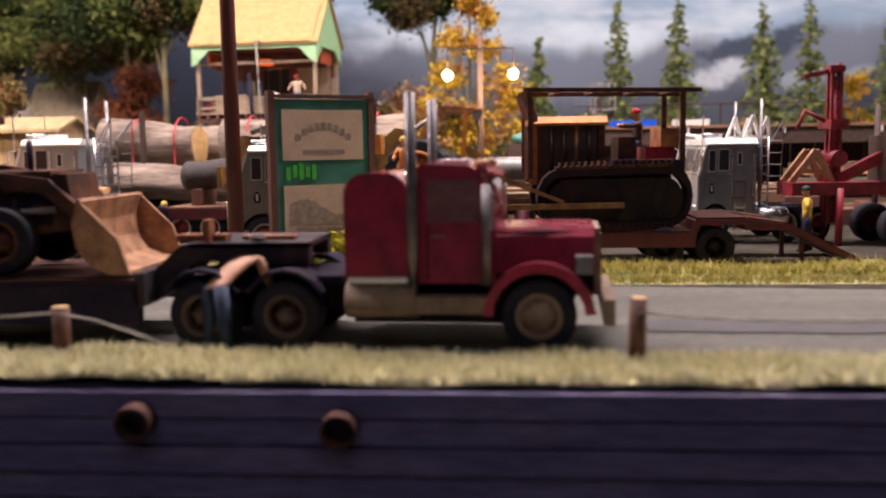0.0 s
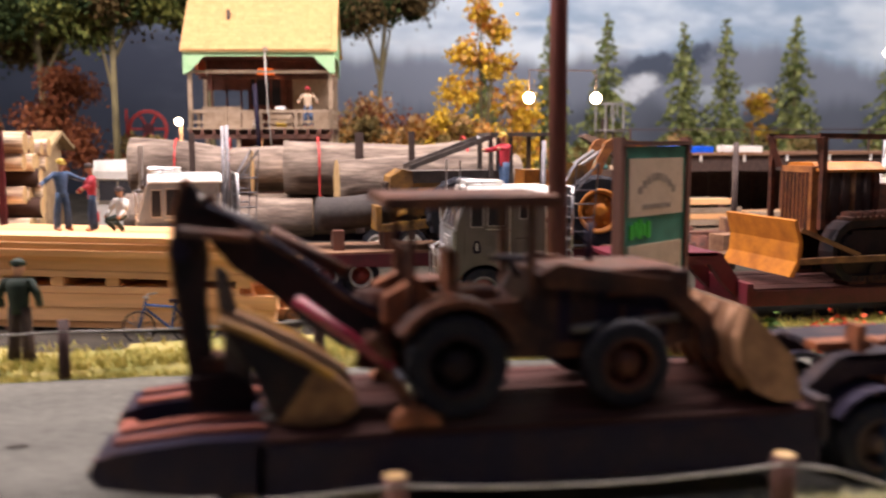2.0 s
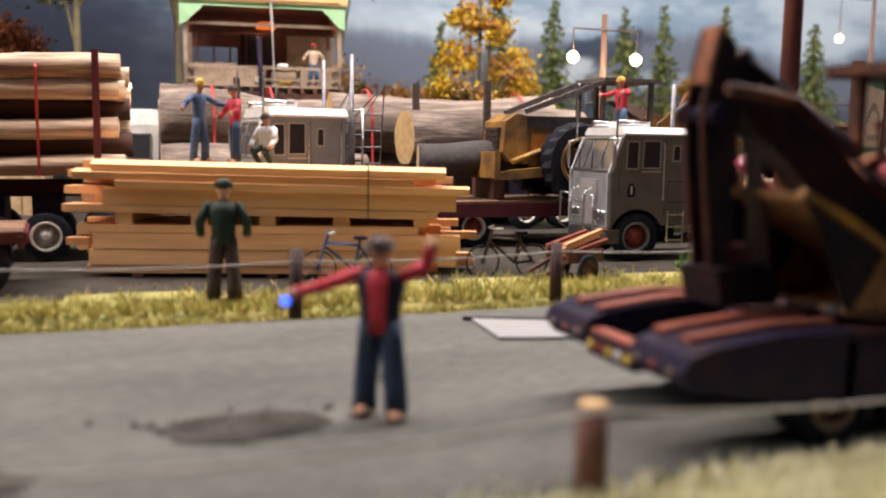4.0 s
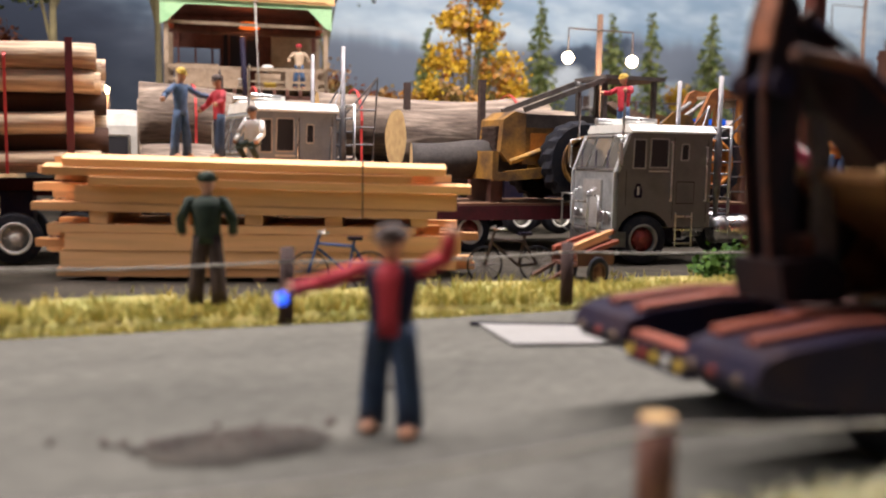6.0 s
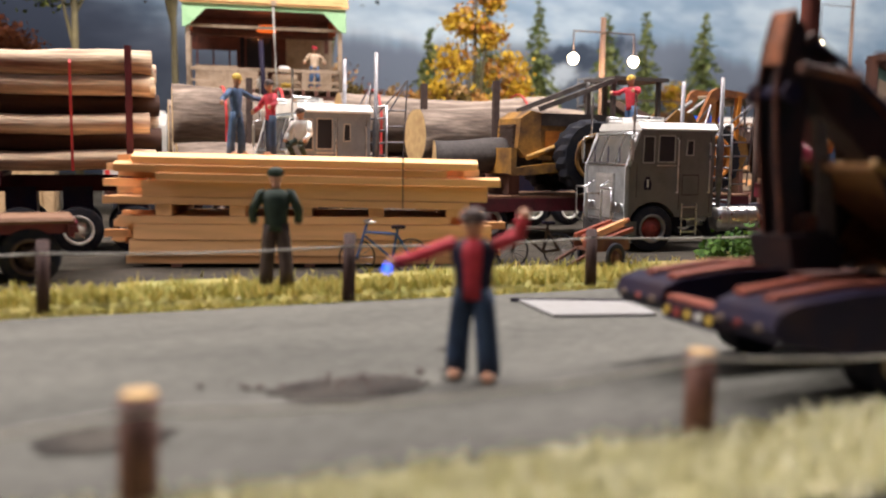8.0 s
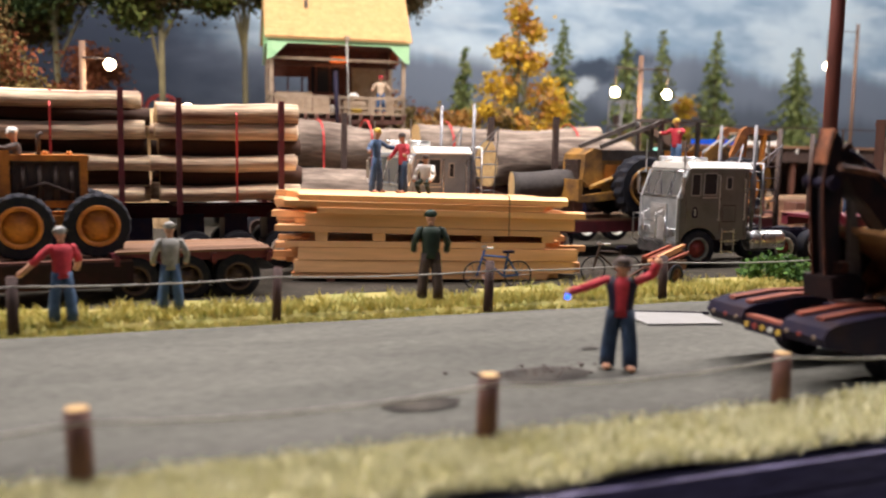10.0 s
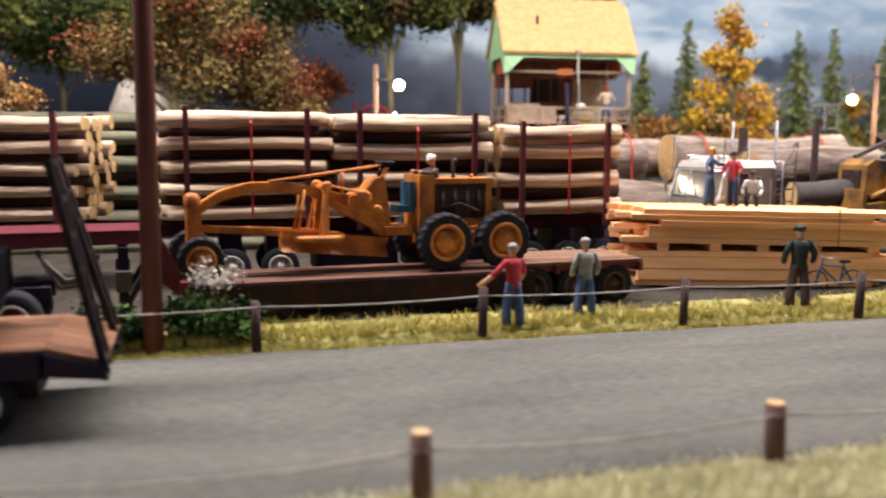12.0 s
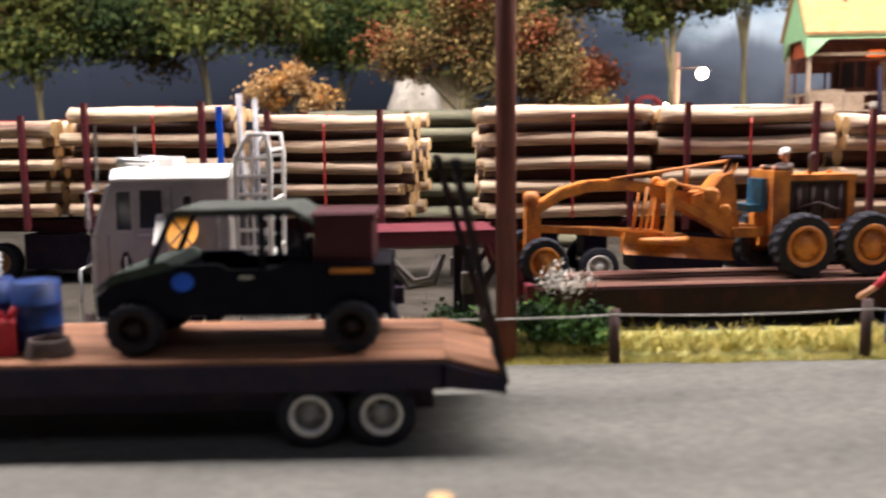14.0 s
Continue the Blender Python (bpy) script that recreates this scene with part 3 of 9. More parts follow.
def cabover(at, yaw, label, paint=M_SILVER, roof=M_WHITE, tail=3.2, group="cab-over lorries", rack=True):
    """Origin on the ground under the middle of the bumper; the body runs along -x."""
    t = thing("cabover_truck", label, "truck", at, yaw, group)
    ax = -0.66
    bm = BM()
    outline = [(0, 0.62), (0, 1.95), (-0.28, 2.74), (-0.38, 2.8), (-2.2, 2.8), (-2.2, 0.78), (-1.55, 0.78)] + arch_points(ax, 0.52, 0.63, 155, 24, 9) + [(-0.07, 0.62)]
    prism(bm, outline, "y", -1.2, 1.2)
    part("cab", bm, paint, t, bevel=0.06, seg=3)
    bm = BM()
    prism(bm, [(0.004, 0.74), (0.004, 1.93), (-0.02, 1.99), (-0.06, 1.95), (-0.06, 0.74)], "y", -1.1, 1.1)
    part("front_sheet", bm, M_SATINFRONT, t, "bright polished front sheet", bevel=0.02)
    bm = BM()
    tube(bm, [(0.0, -1.12, 2.0), (-0.26, -1.1, 2.7), (-0.26, 1.1, 2.7), (0.0, 1.12, 2.0), (0.0, -1.12, 2.0)], 0.03, 6)
    for y in (-0.47, 0.47):
        rod(bm, (0.0, y, 2.0), (-0.26, y, 2.7), 0.028, None, 6)
    part("windscreen_frame", bm, M_CHROME, t)
    for y in (-0.7, 0.1, 0.75):
        bm = BM()
        rod(bm, (0.02, y, 2.02), (-0.12, y - 0.32, 2.4), 0.014, None, 5)
        part("wiper", bm, M_BLACK, t)
    bm = BM()
    prism(bm, [(-1.23, 2.78), (1.23, 2.78), (1.23, 2.82), (1.04, 2.96), (-1.04, 2.96), (-1.23, 2.82)], "x", -2.27, -0.3)
    part("roof", bm, roof, t, "bright roof cap", bevel=0.03)
    bm = BM()
    box(bm, -1.2, -0.6, -0.5, 0.5, 2.955, 3.1)
    part("air_conditioner", bm, M_WHITE, t, bevel=0.04)
    for y in (-0.9, -0.45, 0, 0.45, 0.9):
        bm = BM()
        box(bm, -0.45, -0.31, y - 0.06, y + 0.06, 2.85, 2.95)
        part("marker_light", bm, M_CHROME, t, bevel=0.01)
    for y in (-0.75, 0.75):
        bm = BM()
        rod(bm, (-1.0, y, 3.05), (-0.3, y, 3.05), 0.045, 0.08)
        rod(bm, (-0.7, y, 2.95), (-0.7, y, 3.05), 0.02)
        part("air_horn", bm, M_CHROME, t)

    def slope(z):
        return -0.28 * (z - 1.95) / 0.79
    for a, b in ((0.5, 1.08), (-0.44, 0.44), (-1.08, -0.5)):
        bm = BM()
        prism(bm, [(slope(2.06) + 0.015, 2.06), (slope(2.66) + 0.015, 2.66), (slope(2.66) - 0.05, 2.66), (slope(2.06) - 0.05, 2.06)], "y", a, b)
        part("windscreen_pane", bm, M_SCREEN, t, bevel=0.01)
    for s in (-1, 1):
        bm = BM()
        beam(bm, (0.012, s * 1.17, 0.75), (0.012, s * 1.17, 1.95), 0.1, 0.06)
        beam(bm, (0.012, s * 1.17, 1.95), (slope(2.72) + 0.012, s * 1.17, 2.72), 0.1, 0.06)
        part("corner_trim", bm, M_SATIN, t, "bright corner moulding")
        for x0, x1, z0, z1 in ((-0.64, -0.36, 2.04, 2.64), (-1.16, -0.74, 2.06, 2.66), (-1.64, -1.46, 2.22, 2.56)):
            bm = BM()
            prism(bm, [(x0, z0), (x1, z0), (x1 - 0.02, z1), (x0, z1)], "y", s * 1.195, s * 1.212)
            w = part("side_window", bm, M_GLASS, t)
            bm = BM()
            for p, q in (((x0, z0), (x1, z0)), ((x1, z0), (x1 - 0.02, z1)), ((x1 - 0.02, z1), (x0, z1)), ((x0, z1), (x0, z0))):
                beam(bm, (p[0], s * 1.212, p[1]), (q[0], s * 1.212, q[1]), 0.025, 0.03)
            part("window_frame", bm, M_FRONT, w)
        # door seams, locker panel and the dark oval badge
        for p, q in (((-1.3, 0.95), (-1.3, 2.7)), ((-0.22, 1.25), (-0.22, 2.0)), ((-2.1, 0.9), (-2.1, 2.7))):
            bm = BM()
            beam(bm, (p[0], s * 1.203, p[1]), (q[0], s * 1.203, q[1]), 0.008, 0.016)
            part("door_seam", bm, M_BROWN, t)
        bm = BM()
        for p, q in (((-1.8, 1.3), (-1.38, 1.3)), ((-1.38, 1.3), (-1.38, 1.76)), ((-1.38, 1.76), (-1.8, 1.76)), ((-1.8, 1.76), (-1.8, 1.3))):
            beam(bm, (p[0], s * 1.203, p[1]), (q[0], s * 1.203, q[1]), 0.008, 0.022)
        part("locker_edge", bm, M_BROWN, t, "dark edge of the side locker")
        bm = BM()
        prism(bm, [(-0.58, 1.42), (-0.42, 1.42), (-0.4, 1.56), (-0.46, 1.72), (-0.54, 1.72), (-0.6, 1.56)], "y", *sorted((s * 1.195, s * 1.208)))
        badge = part("badge", bm, M_BLACK, t, "dark oval door badge")
        bm = BM()
        box(bm, -0.525, -0.475, *sorted((s * 1.208, s * 1.212)), 1.48, 1.66)
        part("badge_mark", bm, M_WHITE, badge)
        for x, z0, z1 in ((-1.24, 1.36, 2.6), (-2.06, 1.36, 2.5)):
            bm = BM()
            rod(bm, (x, s * 1.26, z0), (x, s * 1.26, z1), 0.022, None, 6)
            for z in (z0, z1):
                rod(bm, (x, s * 1.19, z), (x, s * 1.26, z), 0.022, None, 6)
            part("grab_rail", bm, M_CHROME, t, "chrome grab rail")
        bm = BM()
        beam(bm, (-1.2, s * 1.215, 1.98), (-0.72, s * 1.215, 1.98), 0.02, 0.03)
        part("door_handle", bm, M_CHROME, t)
        bm = BM()
        for z in (0.42, 0.72, 1.0):
            box(bm, -1.74, -1.4, min(s * 1.1, s * 1.25), max(s * 1.1, s * 1.25), z, z + 0.035)
        for x in (-1.76, -1.38):
            rod(bm, (x, s * 1.23, 0.36), (x, s * 1.23, 1.1), 0.02, None, 6)
        part("cab_step", bm, M_CHROME, t, "chrome boarding ladder")
        bm = BM()
        tube(bm, [(-0.12, s * 1.2, 2.66), (0.02, s * 1.42, 2.64), (0.02, s * 1.42, 2.02), (-0.05, s * 1.2, 1.96)], 0.018)
        box(bm, 0.0, 0.04, min(s * 1.36, s * 1.5), max(s * 1.36, s * 1.5), 2.1, 2.56)
        rod(bm, (-0.1, s * 1.24, 2.7), (-0.12, s * 1.24, 3.6), 0.022, None, 6)
        part("mirror", bm, M_CHROME, t, "chrome mirror and aerial")
        for y in (0.92, 0.66):
            bm = BM()
            rod(bm, (0, s * y, 1.0), (0.09, s * y, 1.0), 0.11, 0.125, 14)
            part("headlight", bm, M_CHROME, t, bevel=0.01)
        bm = BM()
        lathe(bm, [(0.05, 0.9), (0.055, 1.4), (0.085, 1.45), (0.085, 2.6), (0.055, 2.65), (0.055, 4.05)], "z", 12, 0, (-2.45, s * 1.0, 0))
        part("exhaust_pipe", bm, M_STACK, t)
        bm = BM()
        lathe(bm, [(0.2, -2.35), (0.29, -2.4), (0.3, -2.5), (0.3, -3.4), (0.29, -3.5), (0.2, -3.55)], "x", 18, 0, (0, s * 0.95, 0.72))
        for x in (-2.7, -3.2):
            lathe(bm, [(0.31, x), (0.31, x + 0.06)], "x", 18, 0, (0, s * 0.95, 0.72))
        part("fuel_tank", bm, M_CHROME, t, "polished round fuel tank")
    bm = BM()
    box(bm, 0, 0.05, -0.5, 0.5, 0.75, 1.78)
    for i in range(11):
        box(bm, 0.05, 0.07, -0.44, 0.44, 0.82 + i * 0.085, 0.85 + i * 0.085)
    part("grille", bm, M_FRONT, t, "bright barred grille")
    bm = BM()
    for y in (-0.42, 0.42):
        tube(bm, [(0.15, y, 0.6), (0.3, y, 0.7), (0.3, y, 1.5), (0.12, y, 1.6)], 0.03, 6)
    for z in (0.95, 1.3):
        rod(bm, (0.3, -0.42, z), (0.3, 0.42, z), 0.022, None, 6)
    tube(bm, [(0.15, -1.05, 0.6), (0.32, -1.05, 0.7), (0.32, -1.05, 1.45), (0.32, -0.42, 1.45)], 0.025, 6)
    tube(bm, [(0.15, 1.05, 0.6), (0.32, 1.05, 0.7), (0.32, 1.05, 1.45), (0.32, 0.42, 1.45)], 0.025, 6)
    part("grille_guard", bm, M_CHROME, t, "chrome tube guard")
    bm = BM()
    prism(bm, [(-0.25, -1.22), (0.06, -1.2), (0.16, -0.8), (0.16, 0.8), (0.06, 1.2), (-0.25, 1.22)], "z", 0.38, 0.7)
    part("bumper", bm, M_STACK, t, bevel=0.03)
    bm = BM()
    for s in (-1, 1):
        box(bm, -2.3 - tail, -0.3, s * 0.42 - 0.06, s * 0.42 + 0.06, 0.72, 0.98)
    for x in (-2.6, -3.6, -2.2 - tail):
        box(bm, x, x + 0.12, -0.4, 0.4, 0.75, 0.93)
    box(bm, -1.9, -0.5, -0.5, 0.5, 0.5, 0.72)
    part("chassis", bm, M_BLACK, t)
    if rack:
        bm = BM()
        tube(bm, [(-2.7, -1.1, 1.0), (-2.7, -1.1, 2.95), (-2.7, 1.1, 2.95), (-2.7, 1.1, 1.0)], 0.035, 8)
        rack_part = part("headache_rack", bm, M_CHROME, t, "chrome ladder rack behind the cab")
        for y in (-0.55, 0, 0.55):
            bm = BM()
            rod(bm, (-2.7, y, 1.0), (-2.7, y, 2.95), 0.028, None, 6)
            part("upright_bar", bm, M_STACK, rack_part)
        for i in range(7):
            bm = BM()
            tube(bm, [(-2.7, 1.1, 1.15 + i * 0.26), (-2.7, -1.1, 1.15 + i * 0.26)], 0.024, 6)
            part("rung", bm, M_STACK, rack_part)
        for s in (-1, 1):
            bm = BM()
            rod(bm, (-3.15, s * 1.1, 1.5), (-3.3, s * 1.1, 3.5), 0.02, None, 6)
            rod(bm, (-2.7, s * 1.1, 2.75), (-3.3, s * 1.1, 3.5), 0.02, None, 6)
            rod(bm, (-2.7, s * 0.4, 2.75), (-3.3, s * 1.1, 3.5), 0.02, None, 6)
            for i in range(5):
                rod(bm, (-2.7, s * 1.1, 1.55 + i * 0.33), (-3.16 - 0.024 * i, s * 1.1, 1.55 + i * 0.33), 0.022, None, 6)
            part("side_ladder", bm, M_STACK, rack_part, "chrome side ladder")
    pair(t, ax, 1.06, 0.53, 0.28, M_RIMRED, ring=M_RIMGREY)
    for x in (-2.3 - tail + 1.75, -2.3 - tail + 0.6):
        pair(t, x, 0.88, 0.5, 0.5, M_RIMRED, ring=M_RIMWHITE)
    return t


cabover((-0.300, 0.988, 0.001), 179, "silver-grey cab-over lorry with chrome grille and stacks", tail=3.0).scale = (1.06, 0.78, 1)
M_BRIGHTSILVER = mat("white_silver_paint", (0.27, 0.31, 0.36), 0.35, 0.3, 0.15, 60, 0.03, 400, (0.20, 0.23, 0.27), 0.55, coat=0.3)
M_PALESILVER = mat("bright_silver_paint", (0.42, 0.41, 0.41), 0.35, 0.4, 0.1, 60, 0.03, 400, (0.32, 0.31, 0.31), 0.55, coat=0.3)
racked = cabover((-1.488, 0.83, 0.001), 183, "silver cab-over lorry with chrome ladder rack and bright roof", M_PALESILVER, tail=2.9, rack=False)
bm = BM()
box(bm, -2.22, -1.69, -1.216, 1.216, 0.8, 2.82)
part("sleeper", bm, M_FRONT, racked, "paler sleeper compartment", bevel=0.03)
M_SIGNORANGE = mat("orange_sign_paint", (0.85, 0.36, 0.02), 0.5, 0, 0.1, 80, 0.0, 300)
lean = Matrix.Translation((-1.5, 1.43, 2.02)) @ Matrix.Rotation(radians(42), 4, "X")
bm = BM()
lathe(bm, [(0.30, 0.0), (0.33, 0.008), (0.30, 0.016)], "y", 26, 0, (0, 0, 0))
for v in bm.verts:
    v.co = lean @ Vector((v.co.x * 0.8, v.co.y, v.co.z))
disc = part("round_plate", bm, M_SIGNORANGE, racked, "round orange plate with a dark cross leaning on the cab")
for d in (-1, 1):
    bm = BM()
    beam(bm, (-0.18, 0.018, -d * 0.24), (0.18, 0.018, d * 0.24), 0.006, 0.03)
    for v in bm.verts:
        v.co = lean @ v.co
    part("cross_bar", bm, M_BLACK, disc)
bm = BM()
box(bm, 0.30, 0.46, 0.0, 0.02, -0.22, 0.34)
for v in bm.verts:
    v.co = lean @ v.co
part("white_plate", bm, M_WHITE, racked, "small bright white plate beside the orange one")
racked.scale = (1, 1, 1.13)
for y in (-1.1, 1.1):
    bm = BM()
    tube(bm, [(-2.36, y, 1.0), (-2.36, y, 3.1), (-2.6, y, 3.45), (-2.9, y, 3.45), (-2.95, y, 3.1), (-2.9, y, 1.0)], 0.045, 8)
    frame_part = part("rack_frame", bm, M_WHITE, racked, "white ladder rack behind the cab")
    for i in range(8):
        bm = BM()
        rod(bm, (-2.36, y, 1.2 + i * 0.27), (-2.92, y, 1.2 + i * 0.27), 0.035, None, 6)
        part("rung", bm, M_WHITE, frame_part)
    bm = BM()
    rod(bm, (-2.63, y, 1.0), (-2.63, y, 3.4), 0.03, None, 6)
    part("upright_bar", bm, M_WHITE, frame_part)
for z in (1.6, 2.4, 3.2):
    bm = BM()
    rod(bm, (-2.9, -1.1, z), (-2.9, 1.1, z), 0.035, None, 6)
    part("rack_crossbar", bm, M_WHITE, racked)
M_BLUEGREY = mat("blue_grey_paint", (0.17, 0.175, 0.20), 0.4, 0.2, 0.15, 60, 0.03, 400, (0.12, 0.12, 0.14), 0.55, coat=0.3)
tanker = cabover((0.197, 1.075, 0.001), 187, "blue-grey cab-over lorry with chrome tank behind the bulldozer", M_BLUEGREY, tail=3.0)
tanker.scale = (0.74, 1, 1)
for y in (-0.7, 0.7):
    bm = BM()
    for a, b in (((-2.55, 2.95), (-2.3, 3.6)), ((-2.3, 3.6), (-1.95, 2.95)), ((-2.95, 2.95), (-2.85, 3.55)), ((-2.85, 3.55), (-2.55, 2.95)), ((-2.95, 2.98), (-1.95, 2.98))):
        beam(bm, (a[0], y, a[1]), (b[0], y, b[1]), 0.09, 0.1)
    part("rack_bracket", bm, M_WHITE, tanker, "cream painted angled bracket", bevel=0.02)
cabover((-0.601, 1.07, 0.001), 187, "silver-grey cab-over lorry parked behind the lumber stack", M_BRIGHTSILVER, tail=2.6).scale = (0.88, 0.95, 1.10)


# ---- the red bonneted lorry ----
def bonnet_lorry(at, yaw):
    t = thing("red_truck", "dusty red bonneted lorry with tall sleeper cab on the road", "truck", at, yaw)
    bm = BM()
    prism(bm, [(1.5, 1.0), (2.4, 1.0)] + [(2.1 + 0.3 * math.cos(math.radians(a)), 2.22 + 0.3 * math.sin(math.radians(a))) for a in range(0, 91, 15)] + [(1.82 - 0.32 * math.sin(math.radians(a)), 2.2 + 0.32 * math.cos(math.radians(a))) for a in range(0, 91, 15)], "y", -1.1, 1.1)
    part("sleeper", bm, M_RED, t, "crimson sleeper with rounded edges", bevel=0.16, seg=5)
    bm = BM()
    prism(bm, [(2.42, 0.95), (2.42, 2.55), (2.6, 2.64), (3.25, 2.6), (3.42, 2.5), (3.62, 1.95), (3.62, 0.95)], "y", -0.95, 0.95)
    part("cab", bm, M_RED, t, bevel=0.05)
    bm = BM()
    prism(bm, [(-0.7, 1.72), (0.7, 1.72), (0.8, 1.6), (0.86, 1.1), (-0.86, 1.1), (-0.8, 1.6)], "x", 3.6, 4.98)
    part("bonnet", bm, M_RED, t, bevel=0.05)
    for s in (-1, 1):
        bm = BM()
        pts = arch_points(4.22, 0.5, 0.78, 5, 178, 10) + arch_points(4.22, 0.5, 0.64, 178, 5, 10)
        a, b = sorted((s * 0.78, s * 1.18))
        prism(bm, pts, "y", a, b)
        part("fender", bm, M_RED, t, bevel=0.03)
        bm = BM()
        prism(bm, [(2.66, 1.82), (3.5, 1.82), (3.36, 2.42), (2.66, 2.42)], "y", s * 0.945, s * 0.965)
        part("side_window", bm, M_DUSTGLASS, t)
        bm = BM()
        lathe(bm, [(0.045, 0.7), (0.05, 1.25), (0.075, 1.3), (0.085, 2.5), (0.075, 2.56), (0.075, 3.62), (0.06, 3.62), (0.06, 3.4)], "z", 12, 0, (2.46, s * 1.05, 0))
        part("exhaust_pipe", bm, M_STACK, t)
        bm = BM()
        a, b = sorted((s * 0.7, s * 1.15))
        box(bm, 1.5, 3.5, a, b, 0.55, 0.78)
        rod(bm, (1.5, s * 0.92, 0.72), (2.5, s * 0.92, 0.72), 0.27, None, 16)
        part("fuel_tank", bm, M_RIMBROWN, t, "dusty steel tank and running board", bevel=0.02)
        bm = BM()
        box(bm, 4.72, 4.95, min(s * 0.9, s * 1.16), max(s * 0.9, s * 1.16), 1.12, 1.36)
        part("headlight", bm, M_CHROME, t, bevel=0.05)
        bm = BM()
        tube(bm, [(3.5, s * 0.95, 2.2), (3.6, s * 1.35, 2.2), (3.6, s * 1.35, 1.8)], 0.02)
        box(bm, 3.58, 3.62, min(s * 1.25, s * 1.42), max(s * 1.25, s * 1.42), 1.75, 2.25)
        part("mirror", bm, M_CHROME, t)
        bm = BM()
        prism(bm, arch_points(-0.62, 0.52, 0.66, 30, 150, 6) + arch_points(-0.62, 0.52, 0.61, 150, 30, 6), "y", *sorted((s * 0.62, s * 1.2)))
        prism(bm, arch_points(0.62, 0.52, 0.66, 30, 150, 6) + arch_points(0.62, 0.52, 0.61, 150, 30, 6), "y", *sorted((s * 0.62, s * 1.2)))
        part("mudguard", bm, M_BLACK, t)
        bm = BM()
        prism(bm, [(3.44, s * 0.06), (3.44, s * 0.85), (3.6, s * 0.85), (3.6, s * 0.06)], "z", 2.0, 2.45)
        for v in bm.verts:
            v.co.x += -0.28 * (v.co.z - 1.95) / 0.55 + 0.03
        part("windscreen_pane", bm, M_DUSTGLASS, t)
    bm = BM()
    box(bm, 4.98, 5.06, -0.62, 0.62, 0.75, 1.7)
    for i in range(9):
        box(bm, 5.06, 5.085, -0.56 + i * 0.125, -0.5 + i * 0.125, 0.82, 1.62)
    part("radiator", bm, M_RIMBROWN, t, "dusty radiator grille", bevel=0.01)
    bm = BM()
    box(bm, 5.1, 5.25, -1.2, 1.2, 0.42, 0.78)
    part("bumper", bm, M_RIMBROWN, t, bevel=0.03)
    bm = BM()
    box(bm, 2.75, 3.2, -0.4, 0.4, 2.58, 2.68)
    part("roof_vent", bm, M_WHITE, t, "pale roof vent", bevel=0.04)
    bm = BM()
    prism(bm, [(3.34, 2.56), (3.62, 2.42), (3.66, 2.46), (3.36, 2.63)], "y", -0.92, 0.92)
    part("sun_visor", bm, M_RED, t, bevel=0.015)
    for s in (-1, 1):
        bm = BM()
        ball(bm, (3.42, s * 0.7, 2.62), 0.09, 0, (1.3, 1, 0.8))
        part("roof_lamp", bm, M_BUCKET, t, "dusty pale roof lamp")
        bm = BM()
        lathe(bm, [(0.06, 0.95), (0.06, 2.35)], "z", 8, 0, (3.5, s * 1.12, 0))
        part("air_cleaner_pipe", bm, M_STACK, t)
        for x in (2.66, 3.52):
            bm = BM()
            beam(bm, (x, s * 0.956, 1.0), (x, s * 0.956, 1.8), 0.02, 0.02)
            part("door_seam", bm, M_MAROONDARK, t)
        bm = BM()
        beam(bm, (2.72, s * 0.97, 1.62), (2.92, s * 0.97, 1.62), 0.03, 0.04)
        part("door_handle", bm, M_RIMBROWN, t)
        bm = BM()
        box(bm, 1.55, 2.4, *sorted((s * 1.0, s * 1.14)), 0.98, 1.06)
        part("step_tread", bm, M_WHITE, t, "pale worn step tread", bevel=0.02)
        bm = BM()
        beam(bm, (3.62, s * 0.8, 1.66), (4.9, s * 0.72, 1.66), 0.02, 0.03)
        part("bonnet_hinge", bm, M_MAROONDARK, t)
    bm = BM()
    for s in (-1, 1):
        box(bm, -1.3, 5.0, s * 0.42 - 0.06, s * 0.42 + 0.06, 0.72, 1.0)
    box(bm, -0.6, 0.6, -0.5, 0.5, 1.0, 1.15)
    box(bm, 0.75, 1.4, -0.9, 0.9, 0.95, 1.05)
    part("chassis", bm, M_BLACK, t)
    bm = BM()
    box(bm, -1.2, 1.48, -0.36, 0.36, 0.42, 0.74)
    part("axle_housing", bm, M_BLACK, t, bevel=0.05)
    bm = BM()
    box(bm, 1.5, 4.0, -0.6, 0.6, 0.32, 0.7)
    part("gearbox", bm, M_BLACK, t, bevel=0.06)
    pair(t, 4.22, 0.98, 0.52, 0.28, M_RIMBROWN, deep=0.06)
    for x in (-0.62, 0.62):
        pair(t, x, 0.92, 0.5, 0.5, M_RIMDARK)
    return t


bonnet_lorry((-0.1545, 0.543, 0.0), -3)


M_REDBOARD = mat("faded_red_boards", (0.27, 0.062, 0.032), 0.75, 0, 0.3, 60, 0.3, 300, (0.16, 0.05, 0.035), 0.5, rand=0.2, stretch=(0.2, 1, 1))


# ---- low loaders ----
def planks(parent, x0, x1, y0, y1, z, n, material=M_PLANK, name="deck_plank", dz=0.05):
    w = (y1 - y0) / n
    bm = BM()
    box(bm, x0, x1, -w * 0.46, w * 0.46, 0, dz)
    me = mesh_of(name, bm, material, K, 0.012, 1)
    for i in range(n):
        again(name, me, parent, (random.uniform(-0.02, 0.02), y0 + w * (i + 0.5), z + random.uniform(-0.008, 0.008)))


